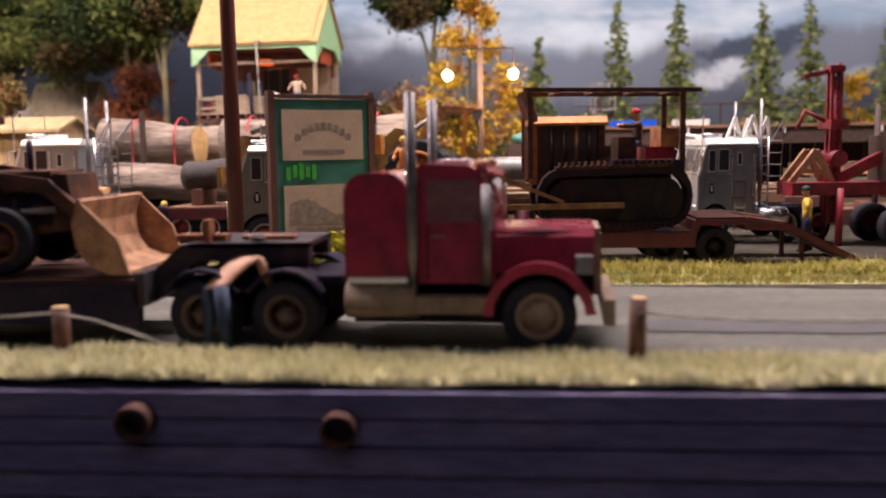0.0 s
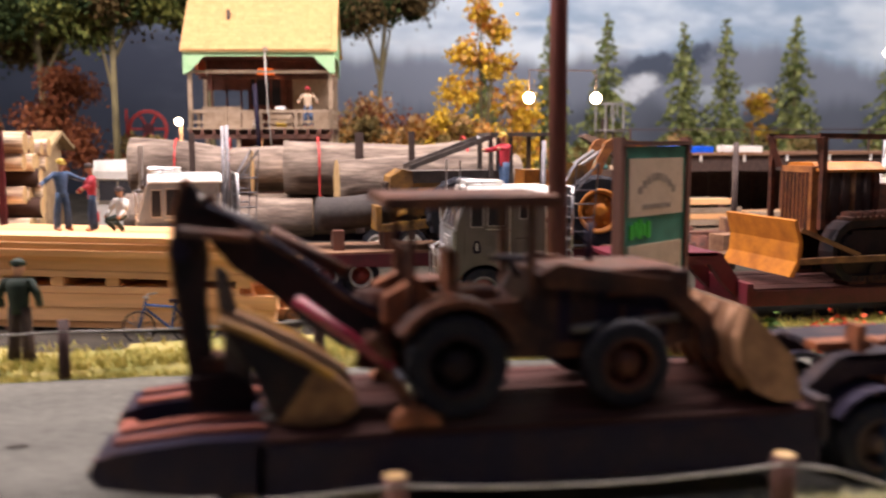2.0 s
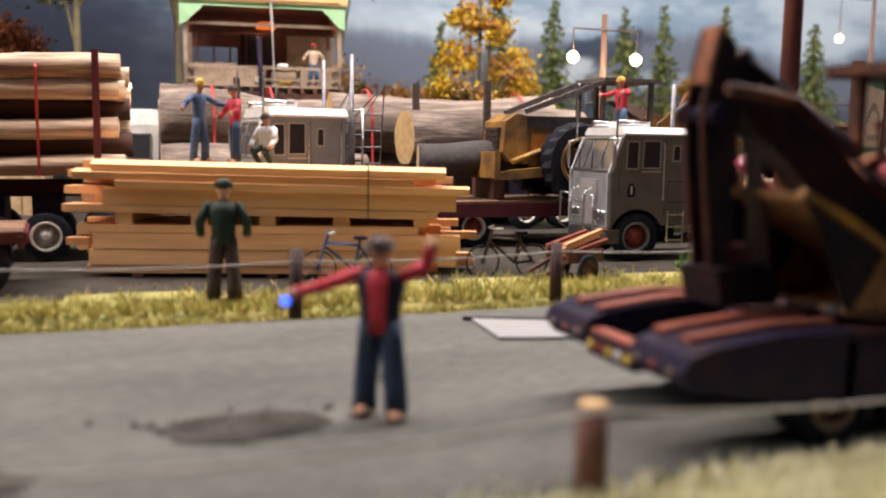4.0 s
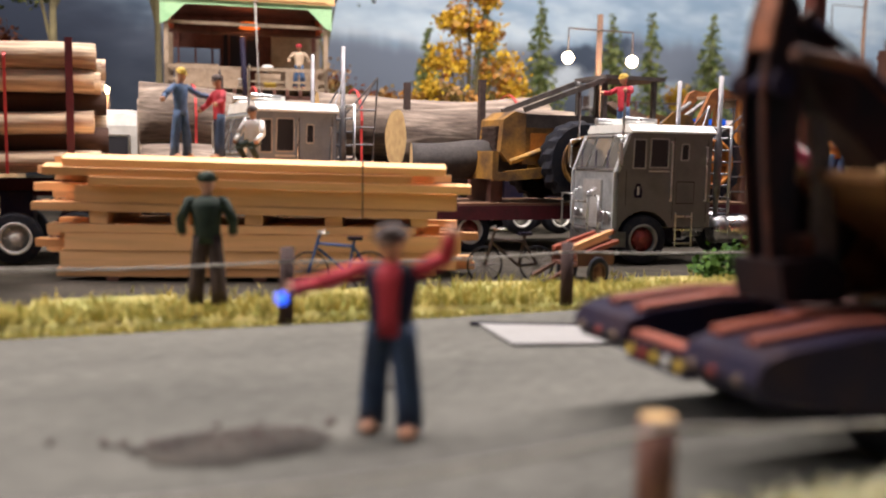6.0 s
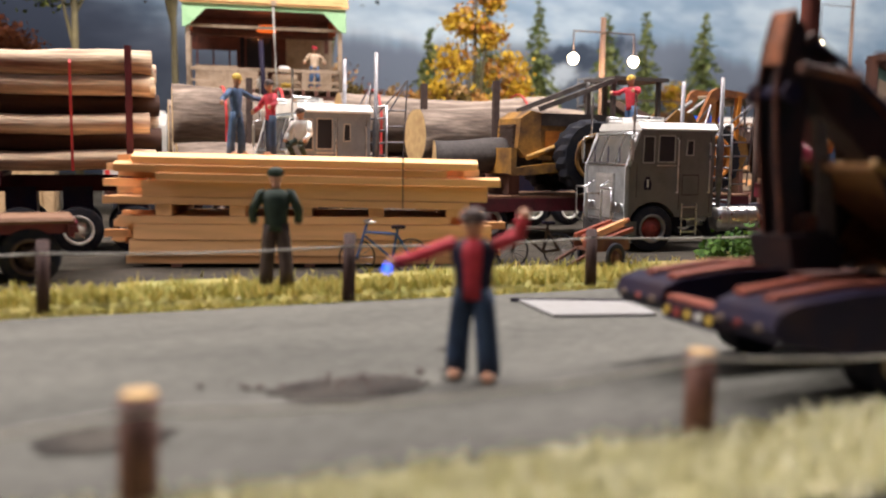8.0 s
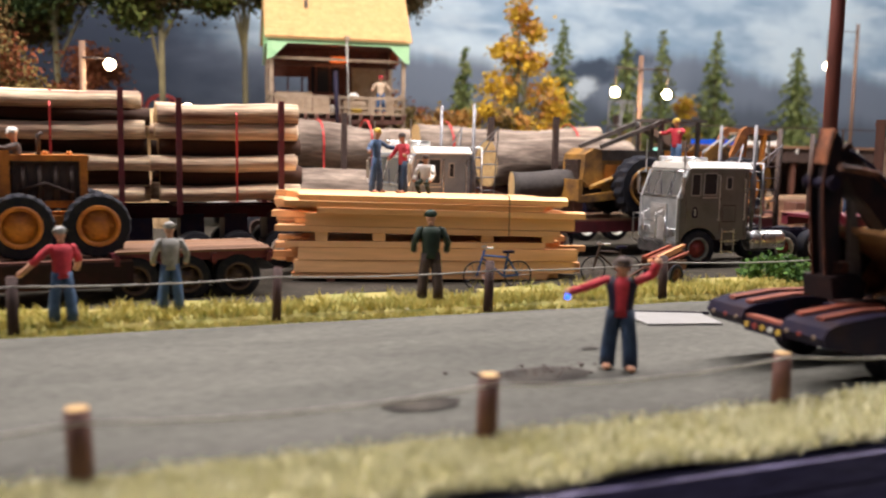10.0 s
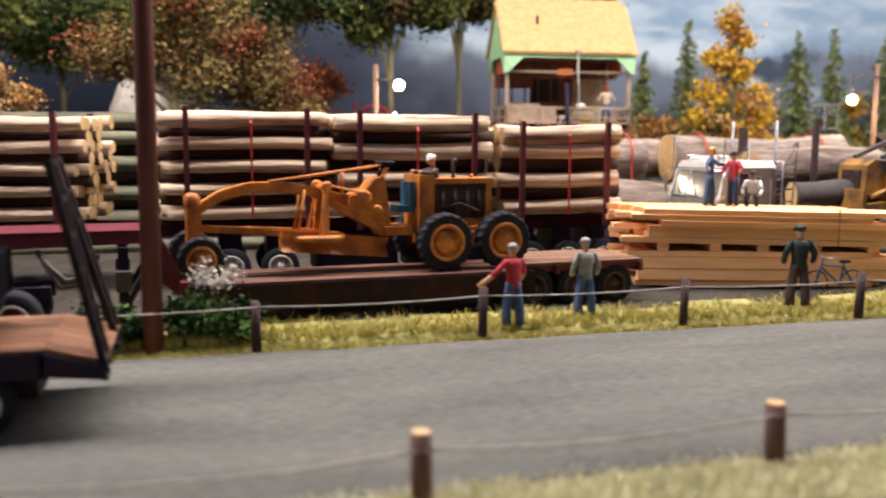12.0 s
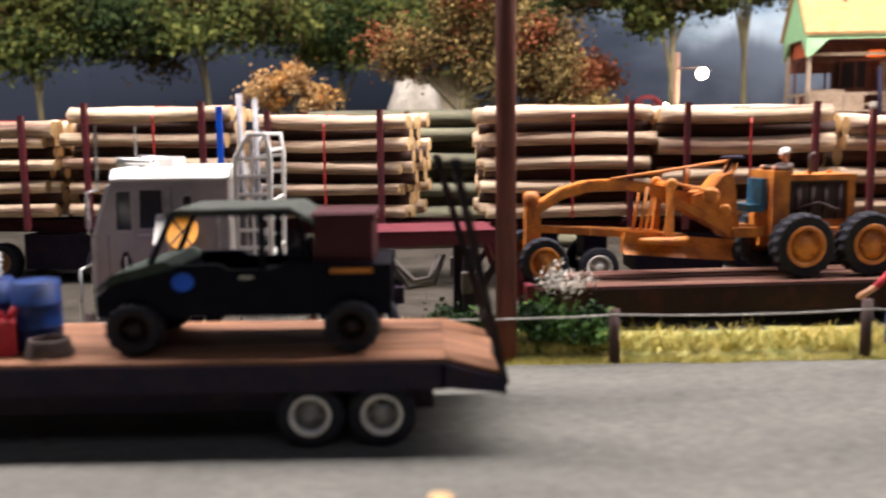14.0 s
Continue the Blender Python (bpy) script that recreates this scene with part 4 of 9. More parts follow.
def low_loader(name, at, yaw, label, length, front, deck_z, paint, axles, wheel_r=0.42, rims=M_RIMBROWN, neck=True, tail="ramps", neck_top=1.45, neck_len=3.2, ring=None, boards=M_PLANK, rail=0.38, half=1.24):
    """Origin on the ground under the rear end of the deck; the deck runs to x = length, the neck goes on over the tractor."""
    t = thing(name, label, "trailer", at, yaw, "low-loader trailers")
    bm = BM()
    for s in (-1, 1):
        prism(bm, [(front, deck_z - rail), (length, deck_z - rail), (length, deck_z - 0.04), (front, deck_z - 0.04)], "y", *sorted((s * (half - 0.16), s * (half + 0.02))))
    for i in range(9):
        x = front + (length - front) * i / 8
        box(bm, x - 0.06, x + 0.06, 0.16 - half, half - 0.16, deck_z - 0.3, deck_z - 0.06)
    part("frame", bm, paint, t, bevel=0.02)
    planks(t, front, length, -half, half, deck_z - 0.04, 9, boards)
    if neck:
        bm = BM()
        for s in (-1, 1):
            prism(bm, [(length, deck_z - 0.35), (length + 0.45, deck_z + 0.1), (length + 0.75, neck_top - 0.25), (length + neck_len, neck_top - 0.3), (length + neck_len, neck_top), (length + 0.5, neck_top), (length - 0.05, deck_z)], "y", *sorted((s * 0.55, s * 0.8)))
        box(bm, length + 0.6, length + neck_len, -0.8, 0.8, neck_top - 0.06, neck_top + 0.02)
        box(bm, length - 0.05, length + 0.1, -1.26, 1.26, deck_z - 0.36, deck_z + 0.12)
        part("gooseneck", bm, paint, t, bevel=0.02)
    for x in axles:
        pair(t, x, half - 0.29, wheel_r, 0.4, rims, ring=ring)
    return t


lb = low_loader("lowboy_trailer", (-0.505, 0.543, 0.0), 0, "black low-loader trailer with plank deck carrying a backhoe", 7.2, 0.9, 1.02, M_BLACK, (0.9, 2.0), 0.40, neck_len=2.4, neck_top=1.5, boards=M_DECKDARK, rail=0.62)
M_DUSTYBLACK = mat("dusty_worn_black_paint", (0.018, 0.014, 0.022), 0.75, 0, 0.4, 45, 0.2, 350, (0.085, 0.055, 0.050), 0.56, spec=0.3)
for o in lb.children:
    if o.name.startswith("gooseneck"):
        o.data.materials[0] = M_DUSTYBLACK
for x0, x1, z0, z1, y in ((7.55, 8.3, 1.52, 1.62, -0.45), (8.5, 9.3, 1.52, 1.58, -0.3), (8.0, 8.1, 1.5, 1.85, -0.6)):
    bm = BM()
    box(bm, x0, x1, y - 0.12, y + 0.14, z0, z1)
    part("neck_fitting", bm, M_WORNEDGE, lb, "rubbed brown fitting on the gooseneck", bevel=0.02)
for s in (-1, 1):
    bm = BM()
    prism(bm, [(1.0, 1.05), (0.3, 1.06), (-0.45, 0.99), (-0.68, 0.92), (-0.75, 0.78), (-0.64, 0.64), (0.2, 0.5), (1.0, 0.46)], "y", *sorted((s * 0.42, s * 1.26)))
    part("beavertail", bm, M_BLACK, lb, bevel=0.05)
    for y in (0.46, 0.86):
        bm = BM()
        prism(bm, [(1.0, 1.05), (0.3, 1.06), (-0.52, 0.98), (-0.52, 1.03), (0.3, 1.11), (1.0, 1.1)], "y", *sorted((s * y, s * (y + 0.15))))
        part("ramp_board", bm, M_REDBOARD, lb, "red-brown board", bevel=0.012)
    for y in (0.55, 0.8, 1.08):
        bm = BM()
        rod(bm, (-0.73, s * y, 0.78), (-0.77, s * y, 0.77), 0.032, None, 10)
        part("reflector", bm, M_RIMBROWN if y != 0.8 else M_RIMRED, lb)
bm = BM()
box(bm, -0.69, -0.48, -0.42, 0.42, 0.6, 0.8)
part("rear_bar", bm, M_BLACK, lb, bevel=0.03)
bm = BM()
box(bm, -0.67, -0.52, -0.42, 0.42, 0.8, 0.84)
part("rear_board", bm, M_REDBOARD, lb, "red-brown board", bevel=0.01)
for i, y in enumerate((-0.34, -0.17, 0.0, 0.17, 0.34)):
    bm = BM()
    rod(bm, (-0.69, y, 0.7), (-0.72, y, 0.7), 0.045, None, 10)
    part("tail_light", bm, (M_FIGYELLOW, M_RIMWHITE, M_FIGYELLOW, M_RIMRED, M_FIGYELLOW)[i], lb)


# ---- backhoe loader on the black trailer ----
M_HOEBODY = mat("grimy_orange_brown_paint", (0.15, 0.052, 0.024), 0.6, 0, 0.5, 55, 0.2, 350, (0.022, 0.013, 0.014), 0.45, spec=0.35)


def backhoe(at, yaw):
    """Origin on the deck, midway between the axles; the loader bucket is towards +x."""
    t = thing("backhoe_loader", "rusty brown backhoe loader with canopy, standing on the trailer", "backhoe", at, yaw)
    bm = BM()
    prism(bm, [(-1.2, 0.55), (-1.2, 1.15), (-0.2, 1.2), (0.0, 1.5), (1.85, 1.48), (1.95, 0.65), (1.0, 0.5)], "y", -0.5, 0.5)
    part("body", bm, M_HOEBODY, t, bevel=0.04)
    bm = BM()
    box(bm, 0.15, 1.62, -0.54, 0.54, 1.44, 1.53)
    part("bonnet_plate", bm, M_HOEBODY, t, "rubbed orange-brown bonnet plate", bevel=0.03)
    for y in (-0.505, 0.495):
        # flat black sheet stands in for the shaded depth of the engine bay
        bm = BM()
        box(bm, 0.25, 1.6, y, y + 0.01, 0.7, 1.4)
        bay = part("side_panel", bm, M_BLACK, t, "black sheet in place of the open engine bay's dark depth")
        for x0, z0, x1, z1 in ((0.4, 0.85, 0.7, 1.3), (0.85, 1.2, 1.25, 1.26), (1.0, 0.8, 1.05, 1.1), (1.3, 0.85, 1.5, 1.02)):
            bm = BM()
            box(bm, x0, x1, y - 0.03, y + 0.04, z0, z1)
            part("engine_block", bm, M_HOEBODY, bay, "rusty engine piece", bevel=0.015)
    for s in (-1, 1):
        bm = BM()
        prism(bm, arch_points(-1.0, 0.58, 0.74, 20, 150, 8) + arch_points(-1.0, 0.58, 0.66, 150, 20, 8), "y", *sorted((s * 0.5, s * 1.02)))
        part("fender", bm, M_HOEBODY, t, bevel=0.02)
        for x in (-1.45, -0.1):
            bm = BM()
            beam(bm, (x, s * 0.62, 1.1), (x, s * 0.62, 2.3), 0.08, 0.08)
            part("canopy_post", bm, M_HOEBODY, t)
        bm = BM()
        prism(bm, [(0.0, 1.5), (0.25, 1.62), (1.6, 1.4), (2.1, 0.95), (2.24, 0.5), (2.08, 0.4), (1.92, 0.85), (1.5, 1.2), (0.1, 1.35)], "y", *sorted((s * 0.5, s * 0.62)))
        part("loader_arm", bm, M_HOEBODY, t, bevel=0.015)
        bm = BM()
        rod(bm, (0.4, s * 0.56, 0.85), (1.7, s * 0.56, 0.95), 0.05, None, 10)
        part("ram", bm, M_RIMGREY, t)
    bm = BM()
    box(bm, -1.75, 0.2, -0.78, 0.78, 2.3, 2.4)
    roof_sheet = part("canopy", bm, M_HOEBODY, t, "grimy brown sheet roof", bevel=0.04)
    for s in (-1, 1):
        bm = BM()
        beam(bm, (-1.76, s * 0.79, 2.33), (0.21, s * 0.79, 2.33), 0.04, 0.12)
        part("gutter_rail", bm, M_HOEBODY, roof_sheet)
    bm = BM()
    box(bm, -0.9, -0.4, -0.28, 0.28, 1.15, 1.3)
    box(bm, -0.98, -0.86, -0.28, 0.28, 1.25, 1.75)
    part("seat", bm, M_WORNEDGE, t, "rust-brown seat", bevel=0.04)
    for i, (x, y) in enumerate(((-1.35, -0.3), (-1.4, -0.1), (-1.35, 0.12), (-1.4, 0.3))):
        bm = BM()
        rod(bm, (x, y, 1.1), (x - 0.1, y, 1.75), 0.025, None, 6)
        ball(bm, (x - 0.1, y, 1.78), 0.05)
        part("control_lever", bm, M_HOEBODY, t)
    for s in (-1, 1):
        bm = BM()
        prism(bm, [(-1.75, 1.0), (-1.3, 1.0), (-1.2, 1.3), (-1.35, 1.5), (-1.75, 1.3)], "y", *sorted((s * 0.32, s * 0.55)))
        part("console", bm, M_WORNEDGE, t, "rust-brown side console", bevel=0.04)
    bm = BM()
    rod(bm, (0.0, 0, 1.3), (-0.2, 0, 1.6), 0.03)
    lathe(bm, [(0.2, -0.02), (0.23, 0), (0.2, 0.02)], "z", 14, 0, (-0.22, 0, 1.63))
    part("steering_wheel", bm, M_BLACK, t)
    bm = BM()
    rod(bm, (0.9, 0.25, 1.4), (0.9, 0.25, 2.0), 0.05)
    part("exhaust_pipe", bm, M_BLACK, t)
    # loader bucket: a curled scoop
    bm = BM()
    outer = [(2.28, 1.12), (2.18, 0.78), (2.22, 0.44), (2.42, 0.15), (2.7, 0.03), (3.0, 0.02)]
    inner = [(3.0, 0.07), (2.72, 0.09), (2.48, 0.2), (2.3, 0.46), (2.26, 0.77), (2.35, 1.1)]
    prism(bm, outer + inner, "y", -1.12, 1.12)
    bucket = part("loader_bucket", bm, M_BUCKET, t, "worn tan bucket")
    for s in (-1, 1):
        bm = BM()
        prism(bm, outer + [(2.85, 0.55)], "y", *sorted((s * 1.07, s * 1.125)))
        part("bucket_cheek", bm, M_BUCKET, bucket)
    for i in range(5):
        y = -0.85 + 0.425 * i
        bm = BM()
        tube(bm, [(p[0] - 0.03, y, p[1] - 0.03) for p in outer[:4]], 0.045, 5)
        part("bucket_rib", bm, M_BUCKET, bucket)
    # the hoe at the back, folded
    bm = BM()
    box(bm, -1.75, -1.2, -0.3, 0.3, 0.45, 1.2)
    rod(bm, (-1.85, 0, 0.4), (-1.85, 0, 1.3), 0.16, None, 12)
    part("swing_post", bm, M_RUSTY, t, bevel=0.02)
    # the boom: a deep box beam between two side plates, with a hose along it
    boom = [(-1.45, 0.42), (-1.75, 0.56), (-2.15, 0.66), (-2.6, 0.98), (-3.0, 1.36), (-3.4, 1.66), (-3.62, 1.95), (-3.72, 2.3), (-3.6, 2.4), (-3.3, 2.08), (-2.7, 1.7), (-2.2, 1.28), (-1.8, 1.02), (-1.4, 0.95)]
    bm = BM()
    prism(bm, [(-2.35 + (x + 2.35) * 0.97, 1.25 + (z - 1.25) * 0.9) for x, z in boom], "y", -0.13, 0.13)
    core = part("boom", bm, M_HOE, t, bevel=0.02)
    for s in (-1, 1):
        bm = BM()
        prism(bm, boom, "y", *sorted((s * 0.13, s * 0.17)))
        part("boom_plate", bm, M_HOE, core, "grimy dark side plate")
        bm = BM()
        for p, q in zip(boom[7:], boom[8:]):
            beam(bm, (p[0], s * 0.15, p[1]), (q[0], s * 0.15, q[1]), 0.06, 0.045)
        part("boom_flange", bm, M_HOEBODY, core, "rubbed orange edge of the boom")
    bm = BM()
    tube(bm, [(-1.5, -0.2, 0.95), (-2.0, -0.21, 1.2), (-2.6, -0.2, 1.68), (-3.2, -0.2, 2.1), (-3.6, -0.22, 2.3)], 0.03, 6)
    part("hydraulic_hose", bm, M_BLACK, core)
    # the dipper: an open box of two plates round a dark web, hung from the boom's head
    dipper = [(-3.85, 2.58), (-3.93, 2.3), (-4.0, 1.85), (-3.97, 1.4), (-3.84, 0.42), (-3.66, 0.28), (-3.6, 0.5), (-3.66, 1.2), (-3.62, 1.72), (-3.66, 2.2), (-3.7, 2.46)]
    bm = BM()
    prism(bm, [(-3.84, 2.4), (-3.92, 1.9), (-3.88, 1.3), (-3.76, 0.4), (-3.68, 0.4), (-3.72, 1.3), (-3.72, 2.3)], "y", -0.1, 0.1)
    arm = part("dipper", bm, M_HOE, t, bevel=0.02)
    for s in (-1, 1):
        bm = BM()
        prism(bm, dipper, "y", *sorted((s * 0.1, s * 0.15)))
        part("dipper_plate", bm, M_HOE, arm, "grimy dark side plate")
        # brown strip puts the light on the dipper's outer edge into colour
        bm = BM()
        for p, q in zip(dipper[:4], dipper[1:5]):
            beam(bm, (p[0] - 0.01, s * 0.125, p[1]), (q[0] - 0.01, s * 0.125, q[1]), 0.04, 0.03)
        part("dipper_edge", bm, M_RUSTY, arm, "brown strip coloured as the dipper's lit edge")
    bm = BM()
    prism(bm, [(-3.85, 2.62), (-3.95, 2.32), (-3.99, 2.1), (-3.96, 2.08), (-3.91, 2.3), (-3.8, 2.58)], "y", -0.15, 0.15)
    part("dipper_cap", bm, M_WORNEDGE, arm, "rubbed orange cap plate", bevel=0.01)
    bm = BM()
    rod(bm, (-3.92, -0.22, 1.82), (-3.92, 0.22, 1.82), 0.08, None, 12)
    for s in (-1, 1):
        rod(bm, (-3.92, s * 0.22, 1.82), (-3.92, s * 0.26, 1.82), 0.11, None, 12)
    part("pivot_pin", bm, M_BLACK, arm)
    # the lower leg, thrust link and knuckle
    for s in (-1, 1):
        bm = BM()
        prism(bm, [(-3.56, 1.6), (-3.44, 1.52), (-3.32, 1.0), (-3.2, 0.3), (-3.32, 0.12), (-3.46, 0.3), (-3.5, 1.0)], "y", *sorted((s * 0.14, s * 0.22)))
        part("dipper_link", bm, M_STEELGREY if s < 0 else M_HOE, t, "scuffed steel link beside the dipper", bevel=0.012)
    bm = BM()
    prism(bm, [(-3.9, 0.42), (-3.82, 0.08), (-3.2, 0.06), (-3.16, 0.3), (-3.4, 0.46)], "y", -0.28, 0.28)
    part("dipper_foot", bm, M_HOE, t, "grimy steel knuckle plate", bevel=0.04)
    bm = BM()
    box(bm, -3.72, -3.38, -0.2, 0.2, 0.46, 0.62)
    part("knuckle_block", bm, M_RUSTY, t, "rubbed brown knuckle block", bevel=0.03)
    # rams along the top of the boom
    bm = BM()
    rod(bm, (-2.1, 0, 1.5), (-2.95, 0, 2.0), 0.075, None, 12)
    barrel = part("ram", bm, M_HOEBODY, t, "brown hydraulic cylinder")
    bm = BM()
    rod(bm, (-2.95, 0, 2.0), (-3.78, 0, 2.42), 0.04, None, 10)
    part("ram_rod", bm, M_RIMGREY, barrel)
    bm = BM()
    rod(bm, (-3.9, -0.32, 2.05), (-3.15, -0.32, 1.96), 0.055, None, 10)
    part("tilt_ram", bm, M_HOEBODY, t, "brown tilt cylinder")
    # near outrigger: a red ram with a bright rod down to its foot
    for s in (-1, 1):
        bm = BM()
        beam(bm, (-1.6, s * 0.4, 0.72), (-1.95, s * 0.95, 0.95), 0.16, 0.14)
        beam(bm, (-1.95, s * 0.95, 0.95), (-1.5, s * 1.0, 0.14), 0.15, 0.13)
        leg = part("stabiliser", bm, M_HOEBODY, t, bevel=0.015)
        bm = BM()
        rod(bm, (-2.7, s * 0.98, 1.38), (-1.72, s * 1.0, 0.62), 0.062, None, 12)
        part("stabiliser_ram", bm, M_RED, leg, "red hydraulic ram")
        bm = BM()
        rod(bm, (-1.74, s * 1.0, 0.63), (-1.47, s * 1.0, 0.3), 0.05, None, 10)
        part("ram_rod", bm, M_CHROME, leg)
        bm = BM()
        prism(bm, [(-1.74, 0.0), (-1.2, 0.0), (-1.24, 0.09), (-1.42, 0.2), (-1.58, 0.2), (-1.7, 0.09)], "y", s * 1.0 - 0.16, s * 1.0 + 0.16)
        part("stabiliser_foot", bm, M_WORNEDGE, leg, "rubbed orange foot pad", bevel=0.015)
    # digging bucket lying on its back, its mouth towards the dipper
    shell = [(-3.5, 1.16), (-3.1, 0.98), (-2.7, 0.76), (-2.33, 0.52), (-2.1, 0.34), (-2.08, 0.16), (-2.25, 0.03), (-2.6, 0.0), (-2.94, 0.05)]
    hollow = [(-2.92, 0.11), (-2.6, 0.06), (-2.29, 0.09), (-2.15, 0.19), (-2.17, 0.31), (-2.37, 0.46), (-2.73, 0.69), (-3.12, 0.91), (-3.48, 1.08)]
    bm = BM()
    prism(bm, shell + hollow, "y", -0.85, 0.25)
    scoop = part("hoe_bucket", bm, M_TAN, t, "worn tan digging bucket", bevel=0.012)
    for a, b in ((-0.88, -0.84), (0.22, 0.26)):
        bm = BM()
        prism(bm, [(-2.52, 0.62), (-2.33, 0.52), (-2.1, 0.34), (-2.08, 0.16), (-2.25, 0.03), (-2.6, 0.0), (-2.9, 0.06)], "y", a, b)
        part("bucket_cheek", bm, M_TAN, scoop)
        # dark plate stands in for shade in the bucket's hollow
        bm = BM()
        prism(bm, [(-3.44, 1.08), (-2.52, 0.6), (-2.9, 0.08), (-3.0, 0.2), (-3.16, 0.6)], "y", a + 0.01, b - 0.01)
        part("cheek_lining", bm, M_HOE, scoop, "dark plate standing in for the bucket's shaded hollow")
        bm = BM()
        for p, q in zip(shell[:3], shell[1:4]):
            beam(bm, (p[0], (a + b) / 2, p[1]), (q[0], (a + b) / 2, q[1]), 0.07, 0.07)
        part("bucket_rim", bm, M_YELLOW, scoop, "worn yellow rim")
    for y in (-0.75, -0.45, -0.15, 0.15):
        bm = BM()
        prism(bm, [(-2.9, 0.04), (-3.1, 0.09), (-2.9, 0.12)], "y", y - 0.05, y + 0.05)
        part("bucket_tooth", bm, M_RIMGREY, scoop)
    pair(t, -1.0, 0.78, 0.58, 0.42, M_HOE, tread=18)
    pair(t, 0.96, 0.78, 0.5, 0.32, M_RUSTY)
    return t


backhoe((-0.344, 0.540, 0.043), 1)
# ---- posts and wire, sign, poles ----
M_POSTDARK = mat("dark_creosoted_wood", (0.050, 0.020, 0.016), 0.75, 0, 0.3, 60, 0.3, 300, (0.028, 0.012, 0.010), 0.5, rand=0.2, stretch=(1, 1, 0.2))
def fence(name, spots, base, height, radius, label, sag=0.0, gap=None, wood=M_DARKWOOD, top=M_LOGEND):
    t = thing(name, label, "fence", (0, 0, 0))
    for i, (x, y) in enumerate(spots):
        bm = BM()
        r = radius * random.uniform(0.93, 1.07)
        h = height + random.uniform(-0.003, 0.003)
        lean = random.uniform(-0.0012, 0.0012)
        rod(bm, (x, y, base - 0.004), (x + lean, y, base + h), r, r * 0.95, 12)
        part("post", bm, wood, t, k=1, bevel=radius * 0.15)
        bm = BM()
        rod(bm, (x + lean, y, base + h - 0.0004), (x + lean, y, base + h + 0.0004), r * 0.86, None, 12)
        part("post_top", bm, top, t, "cut top of the post", k=1)
    for (a, ya), (b, yb) in zip(spots, spots[1:]):
        if gap and gap[0] < (a + b) / 2 < gap[1]:
            continue
        pts = [(a + (b - a) * i / 6, ya + (yb - ya) * i / 6 - radius * 0.9, base + height * 0.86 - sag * 4 * (i / 6) * (1 - i / 6)) for i in range(7)]
        bm = BM()
        tube(bm, pts, 0.0007, 5)
        part("wire", bm, M_WIRE, t, k=1)
    return t


front = fence("roadside_fence", [(-1.77, 0.466), (-1.60, 0.466), (-1.43, 0.467), (-1.26, 0.467), (-1.088, 0.468), (-0.913, 0.473), (-0.744, 0.476), (-0.574, 0.480), (-0.414, 0.472), (-0.25, 0.467), (0.0617, 0.466), (0.23, 0.462), (0.40, 0.46)], 0.003, 0.0295, 0.0048, "row of red-brown wooden posts with twine on the front verge", 0.004, (-0.2, 0.04))
bm = BM()
tube(bm, [(-0.25, 0.4626, 0.028), (-0.228, 0.463, 0.024), (-0.205, 0.464, 0.016), (-0.18, 0.465, 0.006)], 0.0007, 5)
part("loose_wire", bm, M_WIRE, front, k=1)
fence("roadside_fence", [(-1.84, 0.772), (-1.66, 0.772), (-1.488, 0.772), (-1.312, 0.773), (-1.135, 0.774), (-0.959, 0.781), (-0.78, 0.783), (-0.609, 0.776), (-0.433, 0.787), (-0.26, 0.775)], 0.004, 0.0345, 0.0038, "row of dark wooden posts with twine on the back verge", 0.002, wood=M_POSTDARK, top=M_POSTDARK)


def utility_pole(x, y, h, r, label, mast=M_POLE):
    t = thing("utility_pole", label, "pole", (x, y, 0))
    bm = BM()
    rod(bm, (0, 0, -0.005), (0, 0, h), r, r * 0.8, 14)
    part("mast", bm, mast, t, k=1)
    return t


p1 = utility_pole(-0.252, 0.788, 0.55, 0.0072, "tall red-brown wooden utility pole beside the road")
p2 = utility_pole(-1.2076, 0.792, 0.55, 0.0074, "tall red-brown wooden utility pole beside the road")
for p in (p1, p2):
    bm = BM()
    beam(bm, (-0.05, 0, 0.5), (0.05, 0, 0.5), 0.008, 0.008)
    part("crossarm", bm, M_DARKWOOD, p, k=1)


